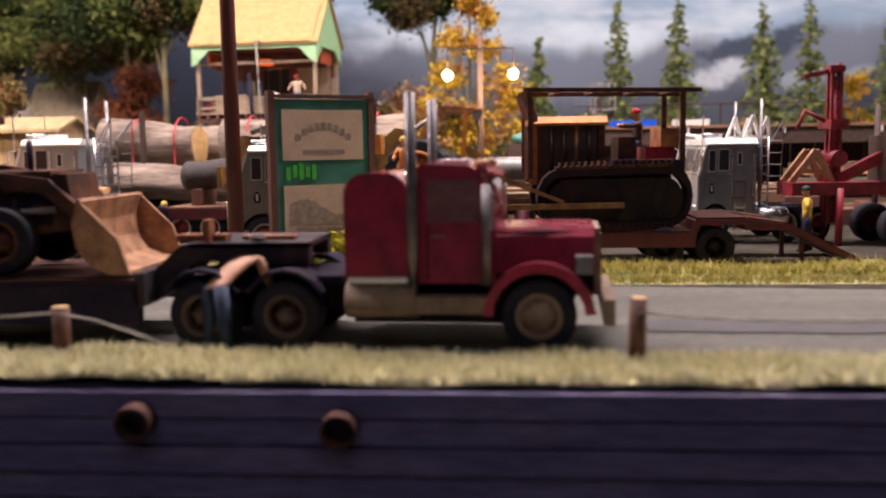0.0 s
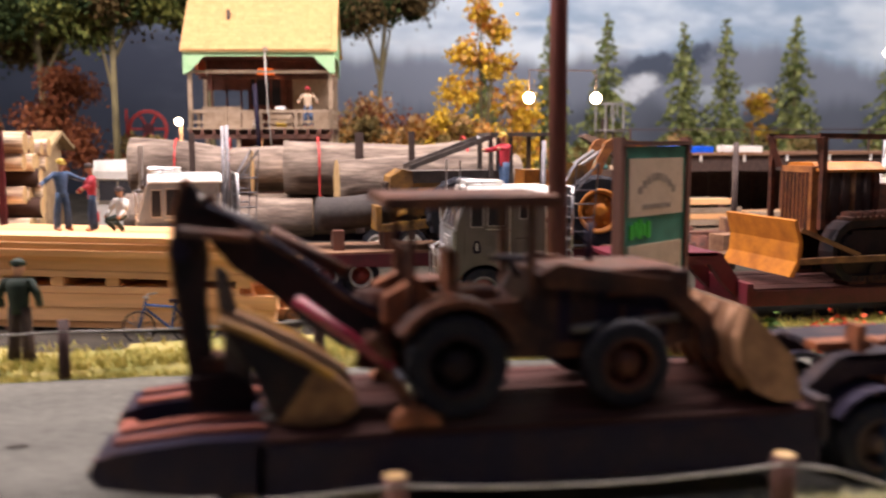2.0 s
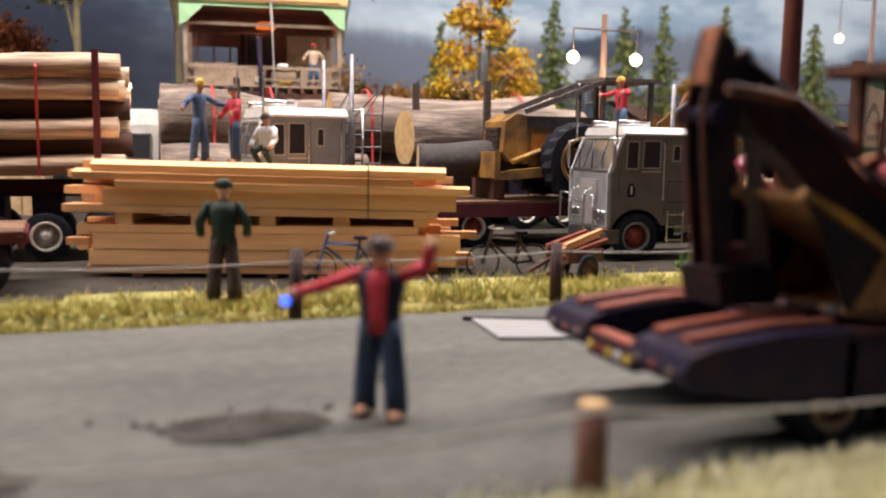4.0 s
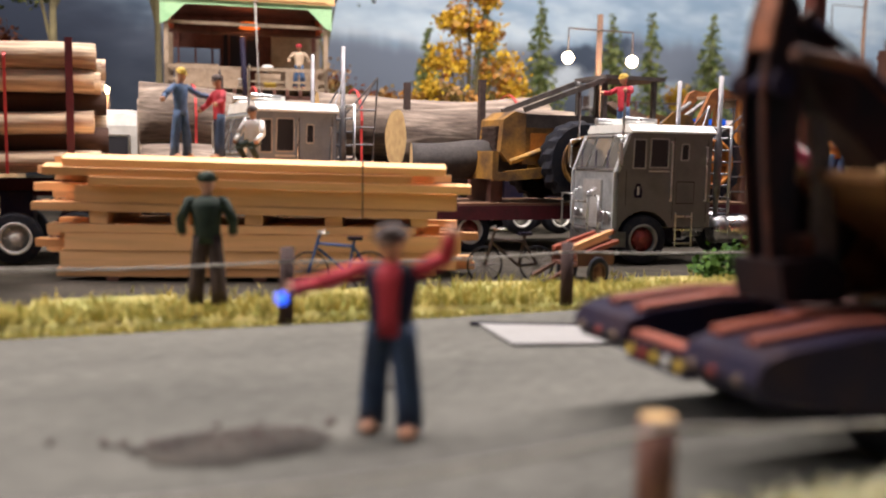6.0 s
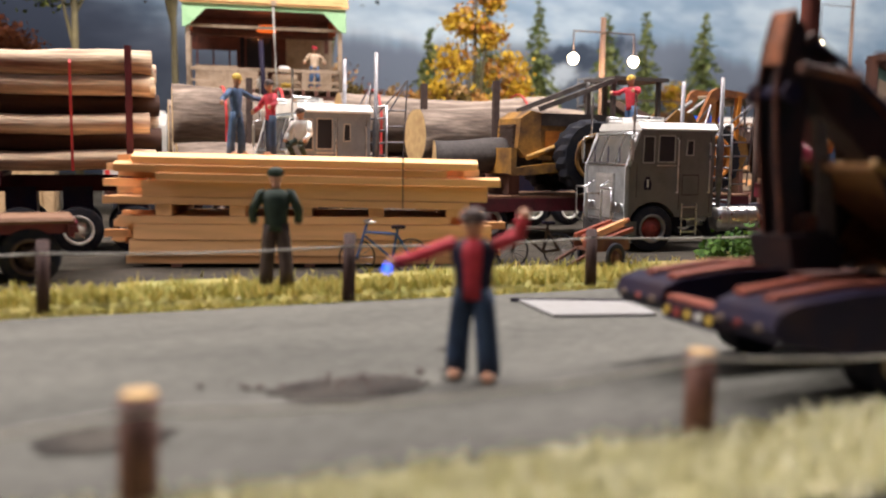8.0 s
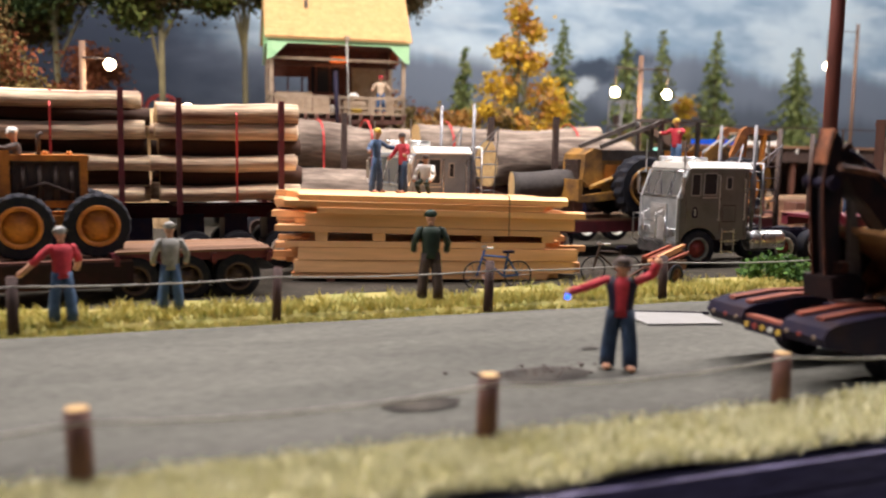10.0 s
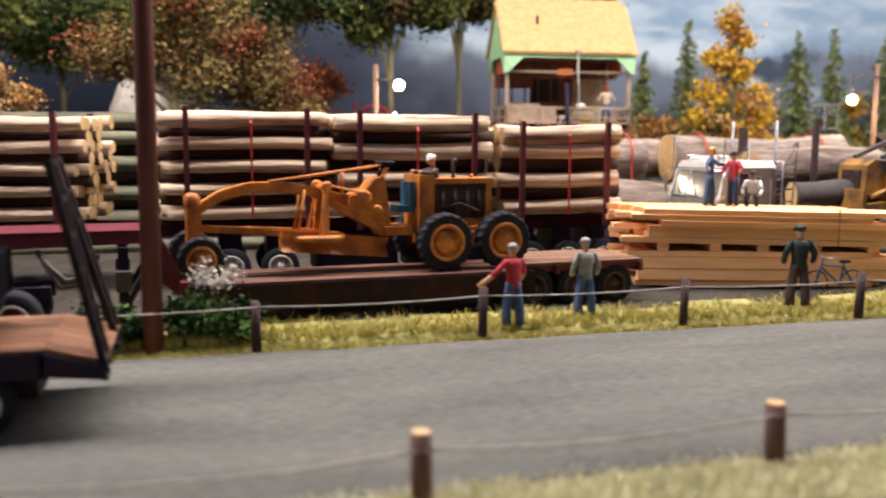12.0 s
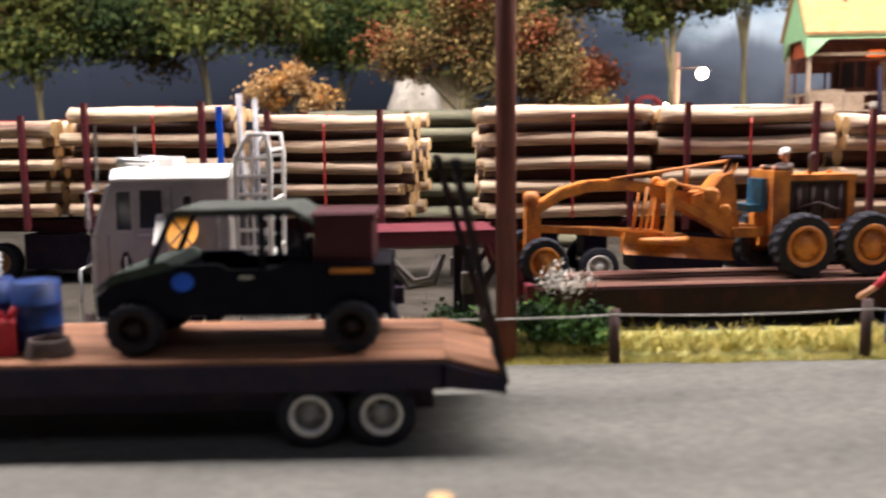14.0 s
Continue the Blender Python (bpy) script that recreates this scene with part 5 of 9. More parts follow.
def notice_board(at, yaw):
    t = thing("notice_board", "teal-framed notice board with faded print on two posts", "sign", at, yaw)
    w, z0, z1 = 0.0475, 0.026, 0.158
    for s in (-1, 1):
        bm = BM()
        box(bm, s * w - 0.003, s * w + 0.003, -0.004, 0.004, -0.004, z1 + 0.007)
        part("post", bm, M_DARKWOOD, t, k=1, bevel=0.001)
    bm = BM()
    box(bm, -w + 0.003, w - 0.003, -0.002, 0.002, z0, z1)
    part("board", bm, M_TEAL, t, k=1)
    # unseen backing, added so the lorry does not mirror the teal
    bm = BM()
    box(bm, -w + 0.003, w - 0.003, 0.002, 0.0035, z0, z1)
    part("back_panel", bm, M_DARKWOOD, t, "unseen brown backing added to keep teal out of reflections", k=1)
    bm = BM()
    box(bm, -w - 0.003, w + 0.003, -0.005, 0.005, z1 + 0.001, z1 + 0.004)
    part("cap_rail", bm, M_DARKWOOD, t, k=1, bevel=0.0008)
    for a, b in ((z0 + 0.007, z0 + 0.057), (z0 + 0.079, z1 - 0.009)):
        bm = BM()
        box(bm, -w + 0.009, w - 0.009, -0.0036, -0.002, a, b)
        p = part("panel", bm, M_CREAM, t, "faded cream panel", k=1)
        # faded lettering, too worn to read: plain bars
        bm = BM()
        mid = (a + b) / 2
        if a > 0.08:
            for i in range(9):
                u = -0.024 + 0.006 * i
                zz = mid + 0.008 - 0.010 * (u / 0.024) ** 2
                box(bm, u - 0.0024, u + 0.0024, -0.0039, -0.0036, zz - 0.003, zz + 0.003)
            box(bm, -0.02, 0.02, -0.0039, -0.0036, mid - 0.017, mid - 0.013)
        else:
            for i, ln in enumerate((0.05, 0.056)):
                box(bm, -ln / 2, ln / 2, -0.0042, -0.0036, a + 0.004 + 0.0062 * i, a + 0.0075 + 0.0062 * i)
            hills = [(-0.034 + 0.0034 * i, a + 0.031 + 0.007 * math.sin(i * 0.31 + 0.4) + 0.003 * noise.noise(Vector((i * 0.8, 4.2, 0)))) for i in range(21)]
            prism(bm, [(-0.034, a + 0.015), (0.034, a + 0.015)] + hills[::-1], "y", -0.0039, -0.0036)
        part("faded_print", bm, M_GREYINK, p, k=1)
    bm = BM()
    for i in range(5):
        u = -0.036 + 0.006 * i
        box(bm, u, u + 0.0042, -0.0036, -0.002, z0 + 0.062 + 0.002 * (i % 2), z0 + 0.073 + 0.002 * (i % 3))
    part("green_print", bm, M_BRIGHTGREEN, t, "bright green print", k=1)
    return t


notice_board((-0.1725, 0.7935, 0.0), 35.5)


# ---- stacked lumber ----
def lumber_stack(at, yaw):
    """Origin at the near left corner; runs along +x, with the depth along +y."""
    t = thing("lumber_stack", "banded stack of fresh sawn boards with uneven ends", "lumber stack", at, yaw)
    length, depth = 0.268, 0.092
    rise = 0.0035  # the upper bundle lies tilted, high at its near end
    droop = {9: (10, -0.004), 10: (15, -0.003), 11: (20, -0.0015)}
    rnd = random.Random(4)
    shapes = []
    for i in range(7):
        bm = BM()
        box(bm, 0, length * rnd.uniform(0.92, 1.04), 0, 0.0096, 0, 0.0056)
        shapes.append(mesh_of("board", bm, M_LUMBER, 1.0, 0.0005, 1))
    wide = {}
    for layer in (1, 3, 7):
        bm = BM()
        box(bm, 0, length * rnd.uniform(0.96, 1.03), 0, 0.0096, 0, 0.0116)
        wide[layer] = mesh_of("board", bm, M_LUMBER, 1.0, 0.0005, 1)
    z = 0.003
    for layer in range(12):
        if layer == 6:
            for x in (0.025, 0.08, 0.13, 0.185, 0.245):
                bm = BM()
                box(bm, x - 0.006, x + 0.006, 0.001, depth, z, z + 0.0052 + rise * (1 - x / length))
                part("sticker", bm, M_LUMBER, t, k=1)
            z += 0.0054
        jut = (0.0, 0.0, 0.004, 0.002, -0.004, -0.012, -0.012, 0.006, -0.010, 0.020, -0.006, 0.004)[layer]
        for row in range(9):
            if 0 < row < 8 and 0 < layer < 11 and rnd.random() < 0.1:
                continue
            if row == 0 and layer in (2, 4, 8):
                continue
            step = jut if row < 2 else rnd.choice((-0.022, -0.012, -0.004, 0.0, 0.012))
            shape = wide[layer] if row == 0 and layer in wide else rnd.choice(shapes)
            ob = again("board", shape, t, (step + rnd.gauss(0, 0.003), 0.0102 * row + rnd.uniform(-0.0007, 0.0007), z), rnd.uniform(-0.25, 0.25), k=1)
            if layer >= 6:
                x0 = ob.matrix_basis.translation.x
                m = pose(0, 0, rise * (1 - x0 / length)) @ ob.matrix_basis @ Matrix.Rotation(math.atan(rise / length), 4, "Y")
                if row == 0 and layer in droop:
                    turn, out = droop[layer]
                    m = pose(0, out, 0) @ m @ Matrix.Rotation(radians(turn), 4, "X")
                ob.matrix_basis = m
        z += 0.00605
    bm = BM()
    for p, q in (((0.205, -0.0055, 0.046), (0.205, -0.0055, z + 0.003)), ((0.205, -0.0055, z + 0.003), (0.205, depth + 0.001, z + 0.0036))):
        beam(bm, p, q, 0.0009, 0.0005)
    part("steel_band", bm, M_BROWN, t, k=1)
    for x in (0.03, 0.13, 0.23):
        bm = BM()
        box(bm, x, x + 0.008, 0, depth, 0, 0.003)
        part("bearer", bm, M_DARKWOOD, t, k=1)
    return t, z


stack, STACK_TOP = lumber_stack((-0.728, 0.962, 0.001), -16)


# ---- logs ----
# darker log colour for recessed courses, standing in for shade between logs
M_LOGDARK = mat("gap_shade_log", (0.075, 0.036, 0.024), 0.9, 0, 0.4, 50, 0.5, 200, (0.035, 0.018, 0.013), 0.5, rand=0.4, stretch=(0.12, 1.5, 1.5))
LOG_MESHES = {}


def log_mesh(length, r, seed, side=M_LOG, end=M_LOGEND, lump=0.16, n=14):
    key = (length, r, seed, side.name, lump)
    if key in LOG_MESHES:
        return LOG_MESHES[key]
    bm = BM()
    rings = []
    steps = 13
    for j in range(steps):
        x = length * (j / (steps - 1) - 0.5)
        taper = 1 - 0.12 * j / (steps - 1)
        bend = 0.16 * r * math.sin(j * 0.36 + seed)
        ring = []
        for i in range(n):
            a = 2 * math.pi * i / n
            k = r * taper * (1 + lump * noise.noise(Vector((math.cos(a) * 1.5 + seed * 3.1, math.sin(a) * 1.5, x / r * 0.55 + seed))))
            ring.append(bm.verts.new((x, k * math.cos(a) + bend * 0.4, k * math.sin(a) + bend)))
        rings.append(ring)
    for a, b in zip(rings, rings[1:]):
        for i in range(n):
            bm.faces.new((a[i], a[(i + 1) % n], b[(i + 1) % n], b[i])).smooth = True
    for ring in (rings[0], rings[-1]):
        c = bm.verts.new(sum((v.co for v in ring), Vector()) / n)
        for i in range(n):
            bm.faces.new((c, ring[i], ring[(i + 1) % n])).material_index = 1
    LOG_MESHES[key] = mesh_of("log", bm, [side, end], 1.0)
    return LOG_MESHES[key]


def log_load(at, yaw, length, width, height, label, r=(0.0072, 0.0084), seed=1, side=M_LOG, stakes=True, straps=(0.0,), crown=0.010):
    """A bundle of logs along x between stakes; origin at the middle of its bed."""
    t = thing("log_load", label, "log load", at, yaw, "log loads")
    rnd = random.Random(seed)
    z, rows = 0.0, []
    while True:
        rr = rnd.uniform(*r)
        if z + 2 * rr > height + crown:
            break
        rows.append((z, rr))
        z += 1.5 * rr
    for row, (z, rr) in enumerate(rows):
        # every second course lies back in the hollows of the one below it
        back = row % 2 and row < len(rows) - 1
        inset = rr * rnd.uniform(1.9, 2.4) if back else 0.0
        y = -width / 2 + rr + inset
        while y < width / 2 - rr * 0.6 - inset:
            q = min(rnd.uniform(*r), rr * 1.12) if y > 0 else rr * (1.0 if back or row == len(rows) - 1 else 0.86)
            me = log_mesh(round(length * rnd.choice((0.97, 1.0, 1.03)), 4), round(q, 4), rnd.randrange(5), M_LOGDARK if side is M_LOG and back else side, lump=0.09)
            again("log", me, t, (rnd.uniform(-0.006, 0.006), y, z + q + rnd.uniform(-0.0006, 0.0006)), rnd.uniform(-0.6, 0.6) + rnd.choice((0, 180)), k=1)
            y += 1.95 * q
    z, rr = rows[-1]
    z += 1.5 * rr
    height = z + 0.5 * rr - crown
    if stakes:
        for x in (-length * 0.36, length * 0.36):
            for s in (-1, 1):
                bm = BM()
                beam(bm, (x, s * (width / 2 + 0.003), -0.012), (x, s * (width / 2 + 0.003), height + crown + 0.004), 0.0055, 0.0055)
                part("stake", bm, M_MAROON, t, k=1, bevel=0.0006)
    for x in straps:
        bm = BM()
        w = width / 2 + 0.0012
        for p, q in (((x, -w, 0), (x, -w, height - 0.002)), ((x, -w, height - 0.002), (x, -w * 0.8, height + crown)), ((x, -w * 0.8, height + crown), (x, w * 0.8, height + crown)), ((x, w * 0.8, height + crown), (x, w, height - 0.002))):
            beam(bm, p, q, 0.0022, 0.0008)
        part("strap", bm, M_STRAP, t, "red tie-down strap", k=1)
    return t


def log_trailer(at, yaw, x0, x1, label, axles, bunks, deck=0.068, paint=M_MAROONDARK, rims=M_RIMWHITE):
    t = thing("log_trailer", label, "trailer", at, yaw, "log trailers")
    bm = BM()
    for s in (-1, 1):
        box(bm, x0, x1, s * 0.018 - 0.003, s * 0.018 + 0.003, deck - 0.016, deck - 0.003)
    part("frame", bm, paint, t, k=1, bevel=0.0008)
    for b in bunks:
        bm = BM()
        box(bm, b - 0.004, b + 0.004, -0.051, 0.051, deck - 0.003, deck)
        part("bunk", bm, paint, t, k=1, bevel=0.0008)
    for a in axles:
        pair(t, a / K, 0.95, 0.5, 0.42, rims)
        bm = BM()
        rod(bm, (a, -0.04, 0.02), (a, 0.04, 0.02), 0.003)
        box(bm, a - 0.012, a + 0.012, -0.022, 0.022, 0.024, deck - 0.012)
        part("axle", bm, M_BLACK, t, k=1)
    return t


BED = 0.071
long_trailer = log_trailer((0, 1.107, 0.001), 0, -1.21, -0.695, "maroon log trailer with triple axle carrying three log bundles", (-0.72, -0.765, -0.81, -1.09, -1.14), (-1.18, -1.065, -1.005, -0.88, -0.825, -0.715))
# black boxes added to hide bright ground where shade and dark clutter lie
for x0, x1 in ((-1.05, -0.96), (-0.945, -0.85)):
    bm = BM()
    box(bm, x0, x1, -0.028, 0.03, 0.012, 0.052)
    part("tool_locker", bm, M_BLACK, long_trailer, "black box added under the frame in place of shade and dark clutter", k=1, bevel=0.002)
log_load((-1.122, 1.107, BED), 0, 0.168, 0.094, 0.102, "bundle of peeled logs between maroon stakes with red strap", seed=2, straps=(0.004,))
log_load((-0.943, 1.107, BED), 0, 0.176, 0.094, 0.106, "tall bundle of thick peeled logs between maroon stakes", r=(0.0085, 0.0125), seed=3, straps=(0.0,), crown=0.014)
log_load((-0.774, 1.104, BED), 0, 0.142, 0.094, 0.100, "bundle of peeled logs at the rear of the trailer", r=(0.0078, 0.0112), seed=5, straps=(0.006,))
undercarriage = log_trailer((-1.36, 1.135, 0.001), -9, -0.62, 0.14, "maroon log trailer behind the silver lorry", (-0.05, -0.1, -0.5), (-0.36, -0.25, -0.06, 0.07))
for a in (-0.19, -0.24, -0.36):
    pair(undercarriage, a / K, 0.95, 0.52, 0.42, M_TAN)
# another added black box in place of the shade under this frame
bm = BM()
box(bm, -0.34, -0.14, -0.03, 0.03, 0.012, 0.05)
part("tool_locker", bm, M_BLACK, undercarriage, "black box added under the frame in place of shade and dark clutter", k=1, bevel=0.002)
log_load((-1.352, 1.135, BED), -14, 0.165, 0.096, 0.103, "bundle of slim peeled logs between maroon stakes", r=(0.0070, 0.0080), seed=8, straps=(0.0,))
log_load((-1.545, 1.165, BED), -8, 0.175, 0.096, 0.108, "bundle of pale peeled logs behind the silver lorry", r=(0.0075, 0.0092), seed=9, straps=(0.01,))
log_load((-1.74, 1.18, BED), -4, 0.175, 0.096, 0.105, "bundle of pale peeled logs at the end of the row", r=(0.0075, 0.0092), seed=12, straps=(0.01,))
# upright bar whose blue colour stands in for blue light on a stake
bm = BM()
beam(bm, (0, 0, 0.06), (0, 0, 0.185), 0.006, 0.004)
solo("blue_strap", bm, M_BLUEPLASTIC, "blue bar coloured as a blue-lit stake at the log load", "strap", (-1.47, 1.098, 0.0))
log_load((-1.23, 1.44, 0.0), -3, 0.36, 0.13, 0.185, "high pile of mossy grey logs", r=(0.0105, 0.0135), seed=21, side=M_MOSSLOG, stakes=False, straps=())

# the load of giant logs with red straps
def giant_logs():
    t = thing("log_load", "giant barked logs strapped on a trailer", "log load", (0, 0, 0), group="log loads")
    for (x0, y0), (x1, y1), z, r, s in (((-0.66, 1.41), (-0.50, 1.40), 0.128, 0.036, 1), ((-0.66, 1.475), (-0.2, 1.45), 0.122, 0.034, 5), ((-0.455, 1.395), (-0.16, 1.365), 0.128, 0.037, 3),
                                          ((-0.66, 1.42), (-0.16, 1.39), 0.065, 0.03, 2), ((-0.66, 1.355), (-0.42, 1.345), 0.066, 0.028, 7)):
        p, q = Vector((x0, y0, z)), Vector((x1, y1, z))
        me = log_mesh(round((q - p).length, 4), r, s, M_BARK, M_LOGEND, 0.12, 20)
        ob = again("log", me, t, (p + q) / 2, math.degrees(math.atan2(y1 - y0, x1 - x0)), k=1)
    me = log_mesh(0.24, 0.033, 11, M_BARK, M_LOGEND, 0.10, 22)
    again("log", me, t, (-0.272, 1.284, 0.114), 4, k=1)
    for x, y, r, zc in ((-0.60, 1.41, 0.040, 0.128), (-0.53, 1.405, 0.040, 0.128), (-0.41, 1.39, 0.041, 0.128), (-0.21, 1.372, 0.041, 0.128)):
        bm = BM()
        pts = [(x, y + r * math.cos(a), zc + r * math.sin(a)) for a in [math.radians(200 - 22 * i) for i in range(9)]]
        for p, q in zip([(x, y - r * 1.02, 0.05)] + pts, pts + [(x, y + r, 0.05)]):
            beam(bm, p, q, 0.003, 0.001)
        part("strap", bm, M_STRAP, t, "red tie-down strap", k=1)
    for x, y in ((-0.575, 1.355), (-0.355, 1.345), (-0.30, 1.243), (-0.36, 1.33)):
        bm = BM()
        beam(bm, (x, y, 0.04), (x, y, 0.175), 0.007, 0.007)
        part("stake", bm, M_BROWN, t, k=1)
    return t


giant_logs()
log_trailer((0, 1.40, 0.001), -3, -0.70, -0.16, "dark log trailer under the giant logs", (-0.28, -0.33, -0.6), (-0.6, -0.3), deck=0.038, paint=M_BLACK, rims=M_RIMWHITE)
log_trailer((0, 1.28, 0.001), 0, -0.42, -0.14, "brown trailer under a giant log", (-0.2, -0.25), (-0.36, -0.2), deck=0.078, paint=M_RUSTY, rims=M_RIMWHITE)
# ---- house on stilts ----
def stilt_house(at, yaw):
    """Origin on the ground at the middle of the front; x along the front, +y into the house."""
    t = thing("stilt_house", "open-fronted cabin on stilts with shingled roof and mint-green gables", "house", at, yaw)
    L, D = 0.118, 0.135
    deck, eave, ridge = 0.184, 0.311, 0.412
    for x in (-L, -L / 3, L / 3, L):
        for y in (0.004, D - 0.004):
            bm = BM()
            beam(bm, (x, y, -0.03), (x, y, eave if abs(x) == L else deck), 0.0065, 0.0065)
            part("stilt", bm, M_WEATHERED, t, k=1, bevel=0.0006)
    n = 15
    for i in range(n):
        bm = BM()
        w = (D + 0.004) / n
        box(bm, -L - 0.006, L + 0.006, -0.004 + w * i + 0.0003, -0.004 + w * (i + 1) - 0.0003, deck, deck + 0.003)
        part("deck_plank", bm, M_WEATHERED, t, k=1)
    for i in range(13):
        x = -L + 2 * L * i / 12
        bm = BM()
        box(bm, x - 0.0025, x + 0.0025, -0.006, D, deck - 0.009, deck)
        part("joist", bm, M_DARKWOOD, t, k=1)
    bm = BM()
    box(bm, -L, L, -0.002, 0.003, deck - 0.016, deck - 0.009)
    box(bm, -L, L, D - 0.005, D, deck - 0.016, deck - 0.009)
    part("bearer_beam", bm, M_DARKWOOD, t, k=1)
    # walls: boarded back and part sides
    for a, mt, nm in (((-L * 0.35, L * 0.45, D - 0.006, D - 0.001, deck, eave - 0.055), M_REDWOOD, "back_wall"), ((-L, L, D - 0.0065, D - 0.0015, eave - 0.055, eave), M_REDWOOD, "upper_back_wall"), ((L * 0.45, L, D - 0.006, D - 0.001, deck, eave - 0.05), M_WEATHERED, "back_wall"), ((-L * 0.9, -L * 0.4, D - 0.03, D - 0.008, deck + 0.003, deck + 0.035), M_REDWOOD, "cupboard"), ((L * 0.35, L * 0.9, D - 0.02, D - 0.008, deck + 0.003, eave - 0.03), M_WEATHERED, "cupboard")):
        bm = BM()
        box(bm, *a)
        part(nm, bm, mt, t, k=1)
    bm = BM()
    box(bm, -L * 0.3, L * 0.15, D - 0.0075, D - 0.0062, deck + 0.045, deck + 0.095)
    part("back_window", bm, M_GLASS, t, k=1)
    bm = BM()
    box(bm, -L, L, 0.004, D - 0.004, eave - 0.0015, eave + 0.0015)
    part("inner_ceiling", bm, M_REDWOOD, t, k=1)
    # mint-green trim and gables
    bm = BM()
    box(bm, -L - 0.008, L + 0.008, -0.008, -0.004, eave - 0.006, eave + 0.008)
    for s in (-1, 1):
        prism(bm, [(s * (L + 0.008), eave - 0.006), (s * (L - 0.028), eave - 0.006), (s * (L - 0.002), eave - 0.032), (s * (L + 0.008), eave - 0.036)], "y", -0.008, -0.004)
    part("front_fascia", bm, M_GREEN, t, k=1)
    for s in (-1, 1):
        bm = BM()
        a, b = sorted((s * (L + 0.003), s * (L + 0.007)))
        prism(bm, [(-0.004, eave - 0.004), (D + 0.004, eave - 0.004), (D + 0.004, eave + 0.004), (D / 2, ridge - 0.006), (-0.004, eave + 0.004)], "x", a, b)
        prism(bm, [(-0.004, eave - 0.004), (0.03, eave - 0.004), (-0.004, eave - 0.034)], "x", a, b)
        prism(bm, [(D + 0.004, eave - 0.004), (D - 0.03, eave - 0.004), (D + 0.004, eave - 0.034)], "x", a, b)
        part("gable", bm, M_GREEN, t, k=1)
        for i in range(1, 9):
            bm = BM()
            y = D * i / 9
            top = eave + (ridge - eave) * (1 - abs(y - D / 2) / (D / 2)) - 0.008
            x = s * (L + 0.0075)
            beam(bm, (x, y, eave - 0.003), (x, y, max(eave + 0.004, top)), 0.001, 0.0012)
            part("batten", bm, M_GREEN, t, k=1)
    # shingled roof: courses of shingles on each slope
    rnd = random.Random(7)
    slope_len = math.hypot(D / 2 + 0.012, ridge - eave + 0.006)
    ang = math.atan2(ridge - eave + 0.002, D / 2 + 0.012)
    for s in (-1, 1):
        bm = BM()
        y0 = -0.012 if s < 0 else D + 0.012
        prism(bm, [(y0, eave + 0.001), (D / 2, ridge), (D / 2, ridge + 0.003), (y0, eave + 0.004)], "x", -L - 0.012, L + 0.012)
        slab = part("roof_slope", bm, M_SHINGLE, t, k=1)
        shapes = []
        for i in range(4):
            bm = BM()
            box(bm, -0.0062, 0.0062 - 0.0002 * i, 0, 0.0115, 0, 0.0009)
            shapes.append(mesh_of("shingle", bm, M_SHINGLE, 1.0))
        rows = 14 if s < 0 else 2
        for r in range(rows):
            for c in range(20):
                u = slope_len * r / 14
                ob = new("shingle", rnd.choice(shapes))
                ob.parent = slab
                x = -L - 0.005 + (2 * L + 0.0112) * (c + (0.2 if r % 2 else 0.0)) / 20
                if s < 0:
                    m = pose(x, y0 - 0.001 + u * math.cos(ang), eave + 0.0042 + u * math.sin(ang), math.degrees(ang) - 1.5 + rnd.uniform(-0.5, 0.5), 0, rnd.uniform(-0.5, 0.5))
                else:
                    m = pose(x, y0 + 0.001 - u * math.cos(ang), eave + 0.0042 + u * math.sin(ang), math.degrees(ang) - 1.5, 0, 180)
                ob.matrix_basis = m
    bm = BM()
    rod(bm, (-0.055, 0.03, eave + 0.04), (-0.055, 0.03, eave + 0.075), 0.003, None, 10)
    part("stove_pipe", bm, M_BROWN, t, k=1)
    # railings
    for a, b in (((-L, 0), (L, 0)), ((-L, 0), (-L, D)), ((L, 0), (L, D))):
        for z in (deck + 0.030, deck + 0.012):
            bm = BM()
            beam(bm, (a[0], a[1] - 0.003, z), (b[0], b[1] - 0.003, z), 0.003, 0.005 if z > deck + 0.02 else 0.003)
            part("rail", bm, M_WEATHERED, t, k=1)
        n = 5 if a[1] == b[1] else 3
        for i in range(n):
            p = (a[0] + (b[0] - a[0]) * i / (n - 1), a[1] + (b[1] - a[1]) * i / (n - 1) - 0.003)
            bm = BM()
            beam(bm, (p[0], p[1], deck), (p[0], p[1], deck + 0.033), 0.005, 0.005)
            part("baluster", bm, M_WEATHERED, t, k=1)
    # lower storey frame
    for x0, z0, x1, z1 in ((-L, 0.10, L, 0.10), (-L * 0.2, 0.0, 0.0, 0.17), (L * 0.4, 0.02, L, 0.16)):
        bm = BM()
        beam(bm, (x0, 0.004, z0), (x1, 0.004, z1), 0.005, 0.007)
        part("brace", bm, M_LUMBER, t, k=1)
    bm = BM()
    box(bm, -L * 0.5, L * 0.9, D - 0.02, D - 0.015, -0.02, deck - 0.012)
    part("lower_wall", bm, M_REDWOOD, t, k=1)
    # hoist beam with tackle
    bm = BM()
    beam(bm, (0.012, -0.02, eave + 0.004), (0.012, 0.02, eave + 0.004), 0.008, 0.008)
    part("hoist_beam", bm, M_WEATHERED, t, k=1)
    bm = BM()
    tube(bm, [(0.012, -0.018, eave), (0.014, -0.02, deck + 0.03), (0.022, -0.022, deck - 0.06)], 0.0009, 5)
    tube(bm, [(0.010, -0.018, eave), (0.018, -0.02, deck - 0.03)], 0.0009, 5)
